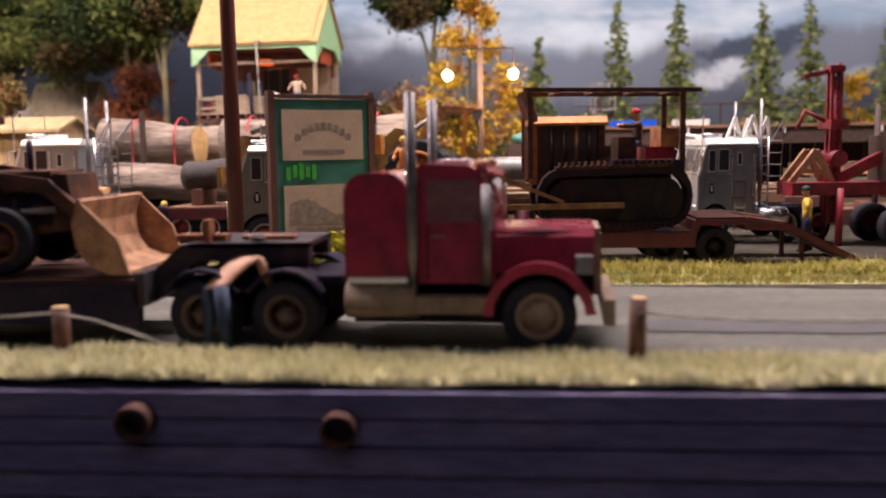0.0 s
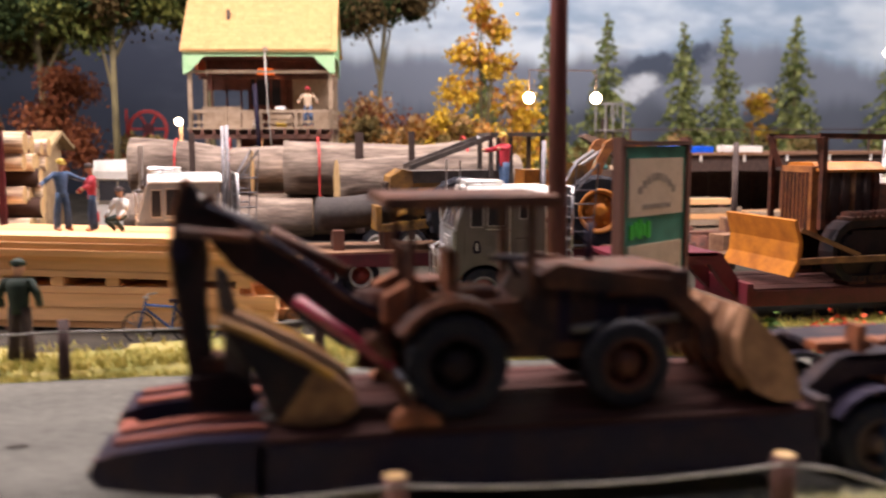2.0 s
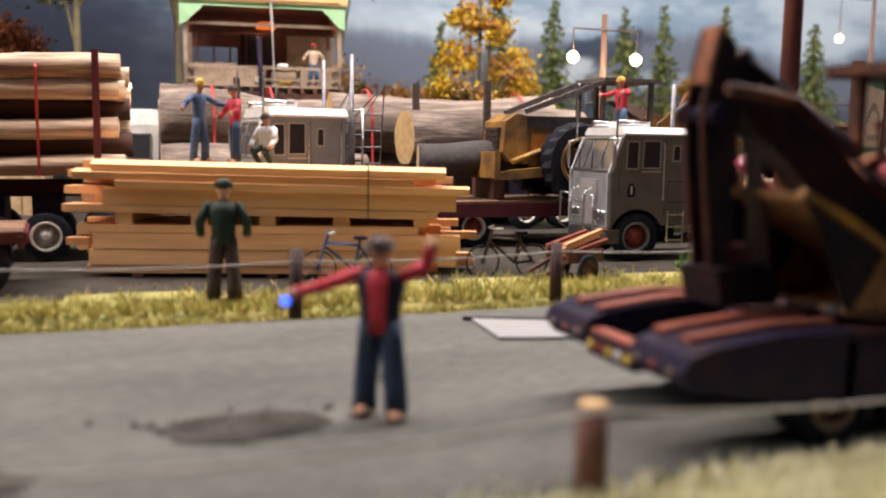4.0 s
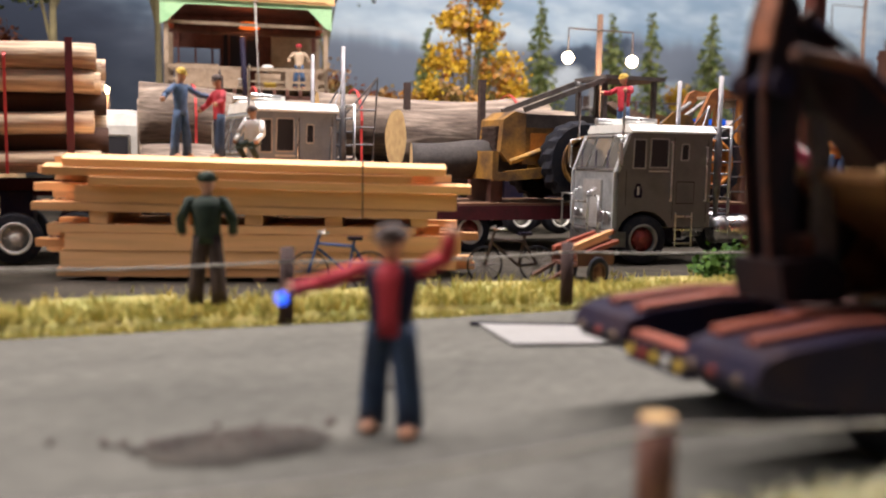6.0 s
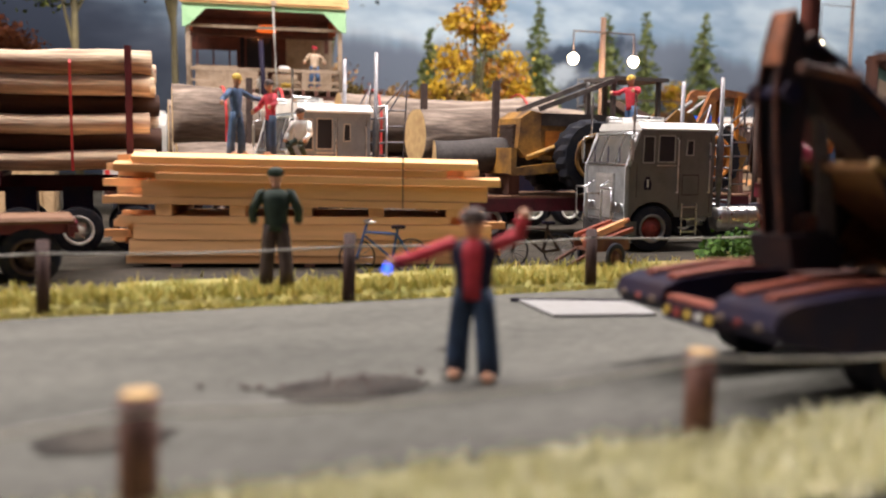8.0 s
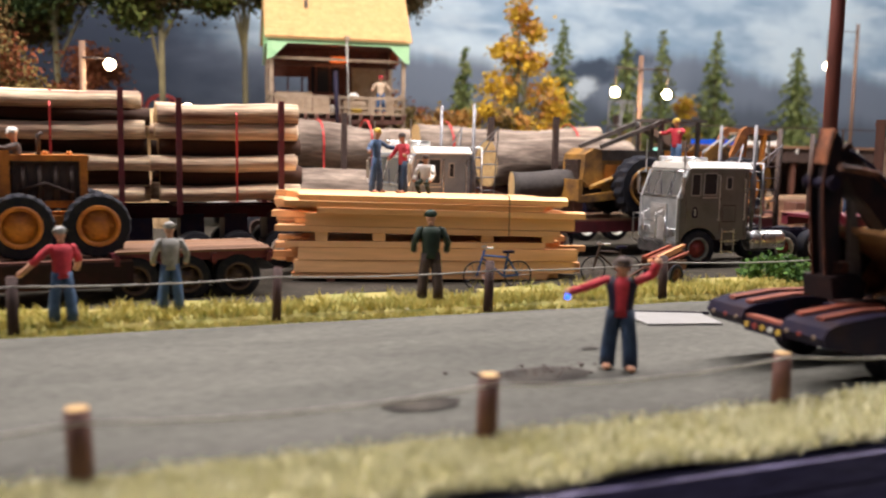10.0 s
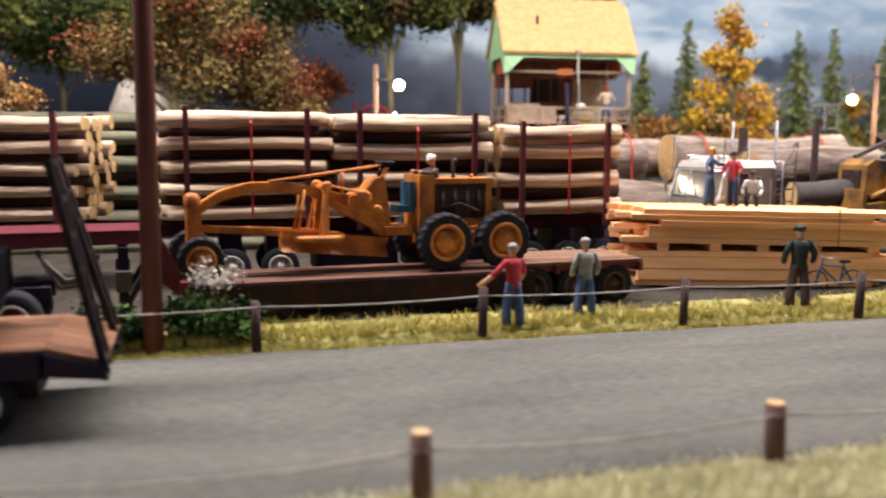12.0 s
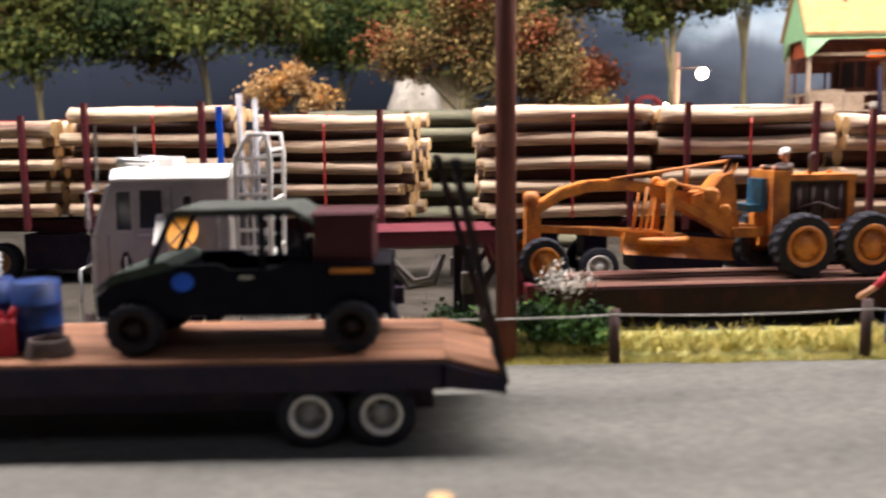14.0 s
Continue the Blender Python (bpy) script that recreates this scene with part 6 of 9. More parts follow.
    part("hoist_rope", bm, M_WIRE, t, k=1)
    bm = BM()
    rod(bm, (-0.002, -0.012, deck - 0.05), (-0.008, -0.012, deck + 0.075), 0.004, None, 10)
    part("flue", bm, M_BLACK, t, "black pipe", k=1)
    # lit orange shades
    bm = BM()
    lathe(bm, [(0.002, 0.004), (0.013, 0.003), (0.016, -0.006), (0.015, -0.0065)], "z", 16, 0, (0.004, 0.04, eave - 0.026))
    part("lamp_shade", bm, M_SHADE, t, "glowing orange lamp shade", k=1)
    for s in (-1, 1):
        bm = BM()
        box(bm, *sorted((s * (L - 0.006), s * (L - 0.001))), 0.042, D - 0.03, eave - 0.032, eave - 0.005)
        part("gable_panel", bm, M_ORANGEBOARD, t, "orange-red board under the gable", k=1)
    for y, z, m in ((0.012, eave - 0.030, M_WEATHERED), (D * 0.55, eave - 0.036, M_DARKWOOD)):
        bm = BM()
        beam(bm, (-L, y, z), (L, y, z), 0.004, 0.005)
        part("cross_beam", bm, m, t, k=1)
    for x0, x1, m in ((-L * 0.92, -L * 0.36, M_WEATHERED), (-L * 0.34, -L * 0.08, M_WEATHERED), (L * 0.52, L * 0.94, M_WEATHERED)):
        bm = BM()
        box(bm, x0, x1, 0.05, 0.054, deck + 0.003, deck + 0.034 + 0.006 * (x0 < -0.05))
        part("low_panel", bm, m, t, "weathered low partition", k=1)
    for i in range(9):
        bm = BM()
        x = -L * 0.9 + L * 1.8 * i / 8
        beam(bm, (x, D - 0.008, deck), (x, D - 0.008, eave), 0.003, 0.003)
        part("wall_stud", bm, M_REDWOOD, t, k=1)
    bm = BM()
    box(bm, 0.024, 0.042, 0.002, 0.012, deck + 0.003, deck + 0.014)
    part("crate", bm, M_FIGYELLOW, t, "yellow crate on the cabin deck", k=1)
    bm = BM()
    box(bm, -0.014, -0.004, 0.002, 0.01, deck + 0.003, deck + 0.016)
    part("white_box", bm, M_WHITE, t, "white box on the cabin deck", k=1)
    bm = BM()
    lathe(bm, [(0.004, 0.0), (0.009, 0.002), (0.0095, 0.008), (0.006, 0.011)], "z", 14, 0, (0.03, 0.02, deck + 0.028))
    part("basin", bm, M_WHITE, t, "white enamel basin", k=1)
    # things on the deck that belong to the kitchen bench
    bm = BM()
    box(bm, 0.012, 0.05, 0.01, 0.03, deck + 0.003, deck + 0.025)
    part("bench", bm, M_WEATHERED, t, k=1)
    return t


M_ORANGEBOARD = mat("orange_red_boards", (0.50, 0.10, 0.03), 0.7, 0, 0.3, 60, 0.1, 250, (0.30, 0.05, 0.02), 0.5)
M_SHADE = mat("orange_lamp_shade", (0.8, 0.15, 0.02), 0.6, 0, 0.1, 100, 0.0)
_n = M_SHADE.node_tree.nodes["Principled BSDF"]
_n.inputs["Emission Color"].default_value, _n.inputs["Emission Strength"].default_value = (1.0, 0.16, 0.02, 1), 0.9
HOUSE = pose(-0.4935, 1.698, 0.0, 0, 0, -6.9)
stilt_house((-0.4935, 1.698, 0.0), -6.9)
bulb_lamp("cabin_lamp", HOUSE @ Vector((-0.002, 0.05, 0.285)), 0.16, (1.0, 0.45, 0.2))


# ---- lamps ----
def bulb(parent, p, r=0.008):
    bm = BM()
    ball(bm, p, r)
    part("bulb", bm, M_BULB, parent, "glowing bulb", k=1)


def yard_lamp(x, y, z, arms, label, top):
    t = thing("yard_lamp", label, "lamp", (x, y, 0), group="yard lamps")
    bm = BM()
    rod(bm, (0, 0, -0.01), (0, 0, top), 0.0048, 0.004, 10)
    part("mast", bm, M_WOODPOLE, t, k=1)
    for dx in arms:
        bm = BM()
        tube(bm, [(0, -0.004, top - 0.022), (dx, -0.004, top - 0.022), (dx, -0.004, z + 0.006)], 0.0012, 6)
        part("arm", bm, M_BROWN, t, k=1)
        bulb(t, (dx, -0.004, z))
        bulb_lamp("yard_bulb", (x + dx, y - 0.03, z - 0.012), 0.55, (1.0, 0.80, 0.56))
    return t


M_WOODPOLE = mat("pale_brown_pole", (0.15, 0.08, 0.05), 0.8, 0, 0.3, 80, 0.2, 300, (0.16, 0.09, 0.05), 0.5)
yard_lamp(-0.055, 1.41, 0.2245, (-0.0505, 0.0505), "wooden lamp pole with two glowing bulbs on a crossarm", 0.286)
yard_lamp(-0.915, 1.428, 0.2325, (0.034,), "wooden lamp pole with one glowing bulb", 0.262)
yard_lamp(-0.692, 2.31, 0.21, (-0.004,), "short wooden lamp post with glowing bulb by the trees", 0.205)
yard_lamp(0.955, 1.95, 0.352, (-0.10,), "tall wooden pole with one glowing lamp", 0.465)
# ---- bulldozer on its trailer ----
M_TURQUOISE = mat("turquoise_cloth", (0.09, 0.27, 0.25), 0.5, 0, 0.2, 60, 0.05, 300)


def bulldozer(at, yaw):
    """Origin on the deck under the middle of the tracks; the blade is towards +x."""
    t = thing("bulldozer", "rusty yellow crawler bulldozer with frame canopy", "bulldozer", at, yaw)
    for s in (-1, 1):
        bm = BM()
        pts = arch_points(-1.3, 0.55, 0.53, 90, 270, 8) + arch_points(1.3, 0.52, 0.51, 270, 450, 8)
        inner = [(x * 0.93, 0.48 + (z - 0.48) * 0.78) for x, z in pts]
        a, b = sorted((s * 0.72, s * 1.2))
        for seg in range(len(pts)):
            p, q, pi, qi = pts[seg], pts[(seg + 1) % len(pts)], inner[seg], inner[(seg + 1) % len(pts)]
            prism(bm, [p, q, qi, pi], "y", a, b)
        tr = part("track", bm, M_HOE, t)
        bm = BM()
        prism(bm, [(-0.07, 0.0), (0.07, 0.0), (0.07, 0.05), (-0.03, 0.06), (-0.04, 0.13), (-0.07, 0.13)], "y", a - 0.02, b + 0.02)
        shoe = mesh_of("track_shoe", bm, M_RUSTY)
        for i in range(18):
            for z, f in ((0.97, 1), (-0.02, 1)):
                x = -1.3 + 2.6 * i / 17
                o = new("track_shoe", shoe)
                o.parent = tr
                o.matrix_basis = pose(x * K, 0, (1.06 - 0.015 * (x + 1.3) if z > 0.5 else -0.03) * K)
        bm = BM()
        rod(bm, (-1.25, s * 0.76, 0.5), (-1.25, s * 1.16, 0.5), 0.36, None, 16)
        rod(bm, (1.25, s * 0.76, 0.46), (1.25, s * 1.16, 0.46), 0.33, None, 16)
        for x in (-0.7, -0.25, 0.2, 0.65):
            rod(bm, (x, s * 0.8, 0.17), (x, s * 1.14, 0.17), 0.14, None, 12)
        box(bm, -1.25, 1.25, *sorted((s * 0.85, s * 1.1)), 0.12, 0.86)
        part("track_frame", bm, M_HOE, t, bevel=0.02)
        bm = BM()
        beam(bm, (-0.2, s * 1.3, 0.32), (2.75, s * 1.3, 0.3), 0.12, 0.13)
        beam(bm, (1.2, s * 1.3, 0.4), (2.7, s * 1.3, 1.0), 0.09, 0.09)
        part("push_arm", bm, M_TAN, t, bevel=0.015)
    bm = BM()
    box(bm, 0.1, 1.75, -0.5, 0.5, 0.95, 1.15)
    for x in (0.12, 1.6):
        box(bm, x, x + 0.15, -0.52, 0.52, 0.9, 2.26)
    part("bonnet", bm, M_RUSTY, t, bevel=0.02)
    # brighter orange and sloped sides put the bonnet's lit edge into this plate
    bm = BM()
    prism(bm, [(-0.62, 2.2), (0.62, 2.2), (0.62, 2.26), (0.4, 2.42), (-0.4, 2.42), (-0.62, 2.26)], "x", 0.06, 1.84)
    part("bonnet_top", bm, M_ORANGE, t, "orange bonnet top, brightened and sloped to look lit", bevel=0.015)
    bm = BM()
    box(bm, 0.3, 1.6, -0.46, 0.46, 1.1, 2.24)
    eng = part("engine", bm, M_BROWN, t)
    for y in (-0.47, 0.47):
        for x in (0.5, 0.8, 1.1, 1.4):
            bm = BM()
            rod(bm, (x, y, 1.1), (x, y, 2.2), 0.06, None, 8)
            part("cylinder", bm, M_BROWN if x != 0.8 else M_TAN, eng)
    bm = BM()
    box(bm, 1.75, 1.95, -0.56, 0.56, 0.8, 2.34)
    rad = part("radiator", bm, M_RUSTORANGE, t, bevel=0.02)
    for i in range(7):
        bm = BM()
        box(bm, 1.95, 1.99, -0.48 + i * 0.145, -0.42 + i * 0.145, 0.85, 2.2)
        part("radiator_bar", bm, M_RUSTY, rad)
    bm = BM()
    box(bm, -1.3, 0.05, -0.62, 0.62, 0.9, 1.15)
    box(bm, -0.62, -0.2, -0.5, 0.5, 1.15, 1.9)
    box(bm, -0.95, -0.35, -0.35, 0.35, 1.15, 1.35)
    part("seat_platform", bm, M_RUSTY, t, bevel=0.03)
    bm = BM()
    box(bm, -1.55, -0.85, -0.5, 0.5, 1.35, 1.66)
    part("seat", bm, M_FIGRED, t, "dark red seat cushion", bevel=0.05)
    bm = BM()
    box(bm, -1.72, -1.2, -0.6, 0.6, 1.66, 2.1)
    part("fuel_tank", bm, M_RUSTORANGE, t, "rust-orange fuel tank", bevel=0.04)
    for s in (-1, 1):
        bm = BM()
        box(bm, -1.6, 0.05, *sorted((s * 0.66, s * 1.15)), 1.12, 1.36)
        part("fender", bm, M_BLACK, t, "black fender over the track", bevel=0.05)
    bm = BM()
    for x, top in ((-1.62, 2.98), (1.95, 3.02)):
        for s in (-1, 1):
            beam(bm, (x, s * 0.95, 0.95), (x, s * 0.95, top), 0.12, 0.12)
    for s in (-1, 1):
        beam(bm, (-2.05, s * 0.95, 2.97), (2.1, s * 0.95, 3.03), 0.1, 0.1)
        beam(bm, (1.85, s * 0.8, 2.3), (2.05, s * 0.95, 3.0), 0.16, 0.14)
    for x in (-1.5, -0.6, 0.4, 1.3, 1.95):
        beam(bm, (x, -0.95, 3.0), (x, 0.95, 3.0), 0.08, 0.08)
    part("canopy_frame", bm, M_RUSTY, t, bevel=0.015)
    bm = BM()
    prism(bm, [(2.72, -0.02), (2.56, 0.3), (2.52, 0.7), (2.66, 1.2), (2.58, 1.22), (2.42, 0.72), (2.46, 0.28), (2.62, -0.04)], "y", -1.35, 1.35)
    for v in bm.verts:
        v.co.x += 0.25
    part("blade", bm, M_ORANGE, t, "wide orange-yellow dozer blade", bevel=0.015)
    return t


lb3 = low_loader("lowboy_trailer", (0.19, 0.895, 0.0), 180, "maroon low-loader trailer with lowered ramp carrying the bulldozer", 6.2, 0.62, 0.84, M_MAROON, (0.15, 1.3), 0.46, M_HOE, neck_len=3.0, neck_top=1.6, boards=M_DECKDARK)
bm = BM()
prism(bm, [(-0.5, 0.98), (0.5, 0.98), (0.7, 0.5), (0.8, 0.5), (0.66, 1.08), (0.6, 1.1), (-0.5, 1.1)], "y", -1.24, 1.24)
part("rear_platform", bm, M_MAROON, lb3, bevel=0.02)
planks(lb3, -0.5, 0.6, -1.22, 1.22, 1.1, 8, M_DECKDARK)
for s in (-1, 1):
    bm = BM()
    prism(bm, [(-0.5, 1.12), (-1.5, 0.97), (-3.1, 0.14), (-3.1, 0.02), (-1.5, 0.84), (-0.5, 0.85)], "y", *sorted((s * 0.35, s * 1.2)))
    ramp = part("ramp", bm, M_MAROON, lb3, bevel=0.015)
    bm = BM()
    prism(bm, [(-0.55, 1.125), (-1.5, 0.98), (-3.05, 0.17), (-3.05, 0.2), (-1.5, 1.01), (-0.55, 1.155)], "y", *sorted((s * 0.42, s * 1.12)))
    part("ramp_board", bm, M_RUSTY, ramp, "worn brown ramp board")
    bm = BM()
    beam(bm, (-1.9, s * 0.8, 0.0), (-1.9, s * 0.8, 0.66), 0.1, 0.1)
    part("ramp_leg", bm, M_MAROON, lb3)
dozer = bulldozer((0.088, 0.90, 0.0342), 184)
for o in dozer.children:
    if o.name.startswith("track"):
        o.scale.z = 1.36
        o.location.z = 0.04 * K
    else:
        o.location.z += 0.28 * K


# ---- grader on its trailer ----
M_SIDEDARK = mat("grimy_black_maroon_paint", (0.016, 0.007, 0.009), 0.7, 0, 0.35, 60, 0.1, 400, (0.05, 0.013, 0.015), 0.62, spec=0.2)
M_DECKWORN = mat("maroon_stained_deck_boards", (0.10, 0.042, 0.034), 0.8, 0, 0.45, 40, 0.3, 300, (0.24, 0.145, 0.09), 0.56, rand=0.3, stretch=(0.2, 1, 1), spec=0.2)
lb2 = low_loader("lowboy_trailer", (-0.765, 0.925, 0.0), 184.5, "maroon low-loader trailer with plank deck carrying a road grader", 10.6, 2.9, 0.93, M_SIDEDARK, (0.75, 1.8, 2.85), 0.48, M_RIMDARK, neck_len=3.5, neck_top=2.05, boards=M_DECKWORN, rail=0.55, half=0.98)
M_NECKRED = mat("red_gooseneck_paint", (0.13, 0.012, 0.024), 0.5, 0, 0.3, 80, 0.1, 400, (0.09, 0.011, 0.018), 0.55)
for o in list(lb2.children) + list(lb3.children):
    if o.name.startswith("gooseneck"):
        o.data.materials[0] = M_NECKRED
bm = BM()
box(bm, 0.0, 3.3, -0.86, 0.86, 0.86, 1.04)
part("rear_frame", bm, M_NECKRED, lb2, bevel=0.02)
planks(lb2, 0.05, 3.2, -0.98, 0.98, 1.04, 7)
for x in (0.12, 1.28, 2.32, 3.2):
    bm = BM()
    box(bm, x - 0.05, x + 0.05, -1.0, 1.0, 0.8, 1.0)
    part("outrigger_beam", bm, M_NECKRED, lb2, "red outrigger between the wheels", bevel=0.015)
# landing legs under the gooseneck, with a crank box and hose loops
for s in (-1, 1):
    bm = BM()
    beam(bm, (11.75, s * 0.85, 0.1), (11.75, s * 0.85, 1.75), 0.2, 0.2)
    box(bm, 11.55, 11.95, *sorted((s * 0.68, s * 1.02)), 0.0, 0.12)
    leg = part("landing_leg", bm, M_BLACK, lb2, bevel=0.02)
    bm = BM()
    box(bm, 11.6, 11.9, *sorted((s * 0.95, s * 1.1)), 0.9, 1.3)
    part("crank_box", bm, M_STEELGREY, leg, "grey crank box", bevel=0.02)
    bm = BM()
    beam(bm, (11.75, s * 0.85, 0.5), (11.1, s * 0.7, 1.6), 0.1, 0.1)
    part("leg_brace", bm, M_HOE, leg)
bm = BM()
tube(bm, [(12.3, 0.8, 1.6), (12.5, 0.95, 1.2), (12.8, 0.95, 1.15), (13.1, 0.9, 1.45), (13.3, 0.7, 1.7)], 0.05, 6)
tube(bm, [(12.2, 0.7, 1.6), (12.4, 0.8, 1.05), (12.9, 0.85, 1.0), (13.2, 0.8, 1.5)], 0.045, 6)
part("air_hose", bm, M_STEELGREY, lb2, "looped grey air hoses")


M_GRADERSEAT = mat("teal_blue_seat_paint", (0.02, 0.11, 0.20), 0.6, 0, 0.2, 100, 0.05)
M_GRADER = mat("worn_grader_orange_paint", (0.58, 0.205, 0.026), 0.55, 0, 0.4, 60, 0.18, 350, (0.27, 0.075, 0.016), 0.5)


def grader(at, yaw):
    """Origin on the deck midway between the tandem wheels; the front wheels are towards +x."""
    t = thing("road_grader", "orange-yellow road grader with long arched frame", "grader", at, yaw)
    for x in (-0.72, 0.72):
        pair(t, x, 0.82, 0.66, 0.38, M_GRADER, tread=20, deep=0.1)
    pair(t, 6.05, 0.78, 0.48, 0.3, M_GRADER, tread=16, deep=0.1)
    for s in (-1, 1):
        bm = BM()
        box(bm, -0.95, 0.95, *sorted((s * 0.5, s * 0.62)), 0.5, 0.85)
        part("tandem_case", bm, M_GRADER, t, bevel=0.03)
    bm = BM()
    box(bm, -0.6, 0.75, -0.45, 0.45, 1.0, 1.14)
    box(bm, -0.62, 0.84, -0.5, 0.5, 1.94, 2.06)
    box(bm, -0.6, -0.45, -0.48, 0.48, 0.95, 2.0)
    part("engine_hood", bm, M_GRADER, t, bevel=0.025)
    bm = BM()
    box(bm, 0.84, 1.2, -0.5, 0.5, 0.8, 2.14)
    part("cab_panel", bm, M_GRADER, t, bevel=0.03)
    bm = BM()
    box(bm, -0.45, 0.8, -0.4, 0.4, 1.1, 1.94)
    for x in (-0.3, 0.0, 0.3, 0.6):
        rod(bm, (x, 0.4, 1.15), (x, 0.4, 1.85), 0.07, None, 8)
    tube(bm, [(-0.3, 0.47, 1.3), (0.2, 0.5, 1.5), (0.7, 0.47, 1.35)], 0.035)
    part("engine", bm, M_BROWN, t)
    bm = BM()
    box(bm, 1.34, 2.0, -0.42, 0.42, 0.8, 1.0)
    prism(bm, [(1.78, 0.8), (2.02, 0.78), (2.35, 1.2), (2.8, 1.5), (2.78, 1.68), (2.42, 1.78), (2.2, 2.05), (2.0, 2.12), (1.92, 1.9)], "y", -0.3, 0.3)
    part("platform", bm, M_GRADER, t, bevel=0.04)
    bm = BM()
    rod(bm, (2.05, 0, 2.05), (1.85, 0, 2.4), 0.035)
    lathe(bm, [(0.2, -0.035), (0.25, 0), (0.2, 0.035)], "z", 16, 0, (1.85, 0, 2.42))
    part("steering_wheel", bm, M_BLACK, t)
    bm = BM()
    box(bm, 1.26, 1.62, -0.3, 0.3, 1.3, 1.45)
    box(bm, 1.24, 1.36, -0.3, 0.3, 1.4, 1.98)
    part("seat", bm, M_GRADERSEAT, t, "teal-blue seat", bevel=0.04)
    for i, y in enumerate((-0.24, -0.14, -0.04, 0.06, 0.16, 0.26)):
        bm = BM()
        rod(bm, (2.02, y, 1.95), (1.86, y, 2.28 + 0.03 * (i % 2)), 0.018, None, 5)
        part("control_lever", bm, M_GRADER, t)
    for s in (-1, 1):
        bm = BM()
        lathe(bm, [(0.1, -0.06), (0.17, -0.05), (0.17, 0.05), (0.1, 0.06)], "y", 14, 0, (2.45, s * 0.33, 1.66))
        lathe(bm, [(0.08, -0.06), (0.13, -0.05), (0.13, 0.05), (0.08, 0.06)], "y", 14, 0, (2.15, s * 0.33, 1.36))
        part("gear_case", bm, M_GRADER, t)
        bm = BM()
        rod(bm, (2.3, s * 0.36, 1.72), (3.3, s * 0.36, 1.95), 0.03, None, 6)
        part("lift_shaft", bm, M_GRADER, t)
        bm = BM()
        rod(bm, (3.32, s * 0.46, 1.92), (3.5, s * 0.52, 0.86), 0.035, None, 6)
        lathe(bm, [(0.05, -0.05), (0.11, -0.04), (0.11, 0.04), (0.05, 0.05)], "y", 12, 0, (3.32, s * 0.42, 1.92))
        part("lift_link", bm, M_GRADER, t)
    bm = BM()
    rod(bm, (3.6, -0.5, 0.9), (4.6, -0.2, 1.0), 0.03, None, 6)
    rod(bm, (3.2, -0.55, 0.62), (3.9, -0.5, 0.7), 0.05, None, 8)
    part("side_shift_rod", bm, M_GRADER, t)
    bm = BM()
    tube(bm, [(0.3, 0.3, 2.06), (0.3, 0.3, 2.45), (0.22, 0.3, 2.5)], 0.045, 8)
    part("exhaust_pipe", bm, M_BROWN, t)
    for x in (-0.3, 0.15):
        bm = BM()
        lathe(bm, [(0.03, 2.06), (0.06, 2.07), (0.06, 2.12), (0.03, 2.14)], "z", 10, 0, (x, 0, 0))
        part("filler_cap", bm, M_GRADER, t)
    # one curved beam from the cowl over the blade to the nose
    bm = BM()
    top = [(2.3, 1.82), (2.75, 1.72), (3.2, 1.8), (3.65, 1.92), (4.25, 2.02), (4.95, 2.0), (5.5, 1.86), (5.95, 1.6), (6.15, 1.45)]
    low = [(x - 0.03, z - 0.22 - (0.1 if 3.1 < x < 3.5 else 0)) for x, z in top]
    for p, q, pl, ql in zip(top, top[1:], low, low[1:]):
        prism(bm, [p, q, ql, pl], "y", -0.17, 0.17)
    bmesh.ops.remove_doubles(bm, verts=bm.verts[:], dist=0.0005)
    part("arched_frame", bm, M_GRADER, t, bevel=0.03)
    bm = BM()
    beam(bm, (6.08, 0, 0.5), (6.08, 0, 1.55), 0.3, 0.26)
    lathe(bm, [(0.1, 1.5), (0.17, 1.52), (0.17, 1.72), (0.1, 1.8)], "z", 14, 0, (6.1, 0, 0))
    part("nose_post", bm, M_GRADER, t, bevel=0.03)
    bm = BM()
    beam(bm, (6.0, 0, 1.05), (3.3, 0.35, 0.86), 0.14, 0.14)
    beam(bm, (6.0, 0, 1.05), (3.3, -0.35, 0.86), 0.14, 0.14)
    beam(bm, (4.9, -0.3, 0.98), (4.9, 0.3, 0.98), 0.1, 0.12)
    lathe(bm, [(0.45, 0.74), (0.66, 0.74), (0.7, 0.8), (0.66, 0.86), (0.45, 0.86)], "z", 24, 0, (3.5, 0, 0))
    part("draw_bar", bm, M_GRADER, t, bevel=0.01)
    bm = BM()
    prism(bm, [(-0.12, 0.0), (0.04, 0.04), (0.12, 0.22), (0.05, 0.42), (-0.05, 0.44), (0.03, 0.22), (-0.05, 0.08)], "y", -1.28, 1.28)
    m = Matrix.Translation((3.1, 0.25, 0.42)) @ Matrix.Rotation(radians(-6), 4, "Y") @ Matrix.Rotation(radians(-81), 4, "Z")
    for v in bm.verts:
        v.co = m @ v.co
    part("blade", bm, M_GRADER, t, "long curved blade", bevel=0.01)
    bm = BM()
    for s in (-1, 1):
        beam(bm, (3.35, s * 0.42, 0.85), (3.3, s * 0.28, 1.85), 0.13, 0.13)
        rod(bm, (3.9, s * 0.2, 0.9), (3.75, s * 0.2, 1.85), 0.035)
        beam(bm, (3.25, s * 0.3, 1.6), (1.95, s * 0.3, 0.9), 0.1, 0.16)
    beam(bm, (3.3, -0.4, 1.84), (3.3, 0.4, 1.84), 0.14, 0.16)
    part("lift_gear", bm, M_GRADER, t, bevel=0.015)
    bm = BM()
    tube(bm, [(4.5, 0.12, 2.02), (3.6, 0.15, 2.14), (2.0, 0.15, 2.36)], 0.035)
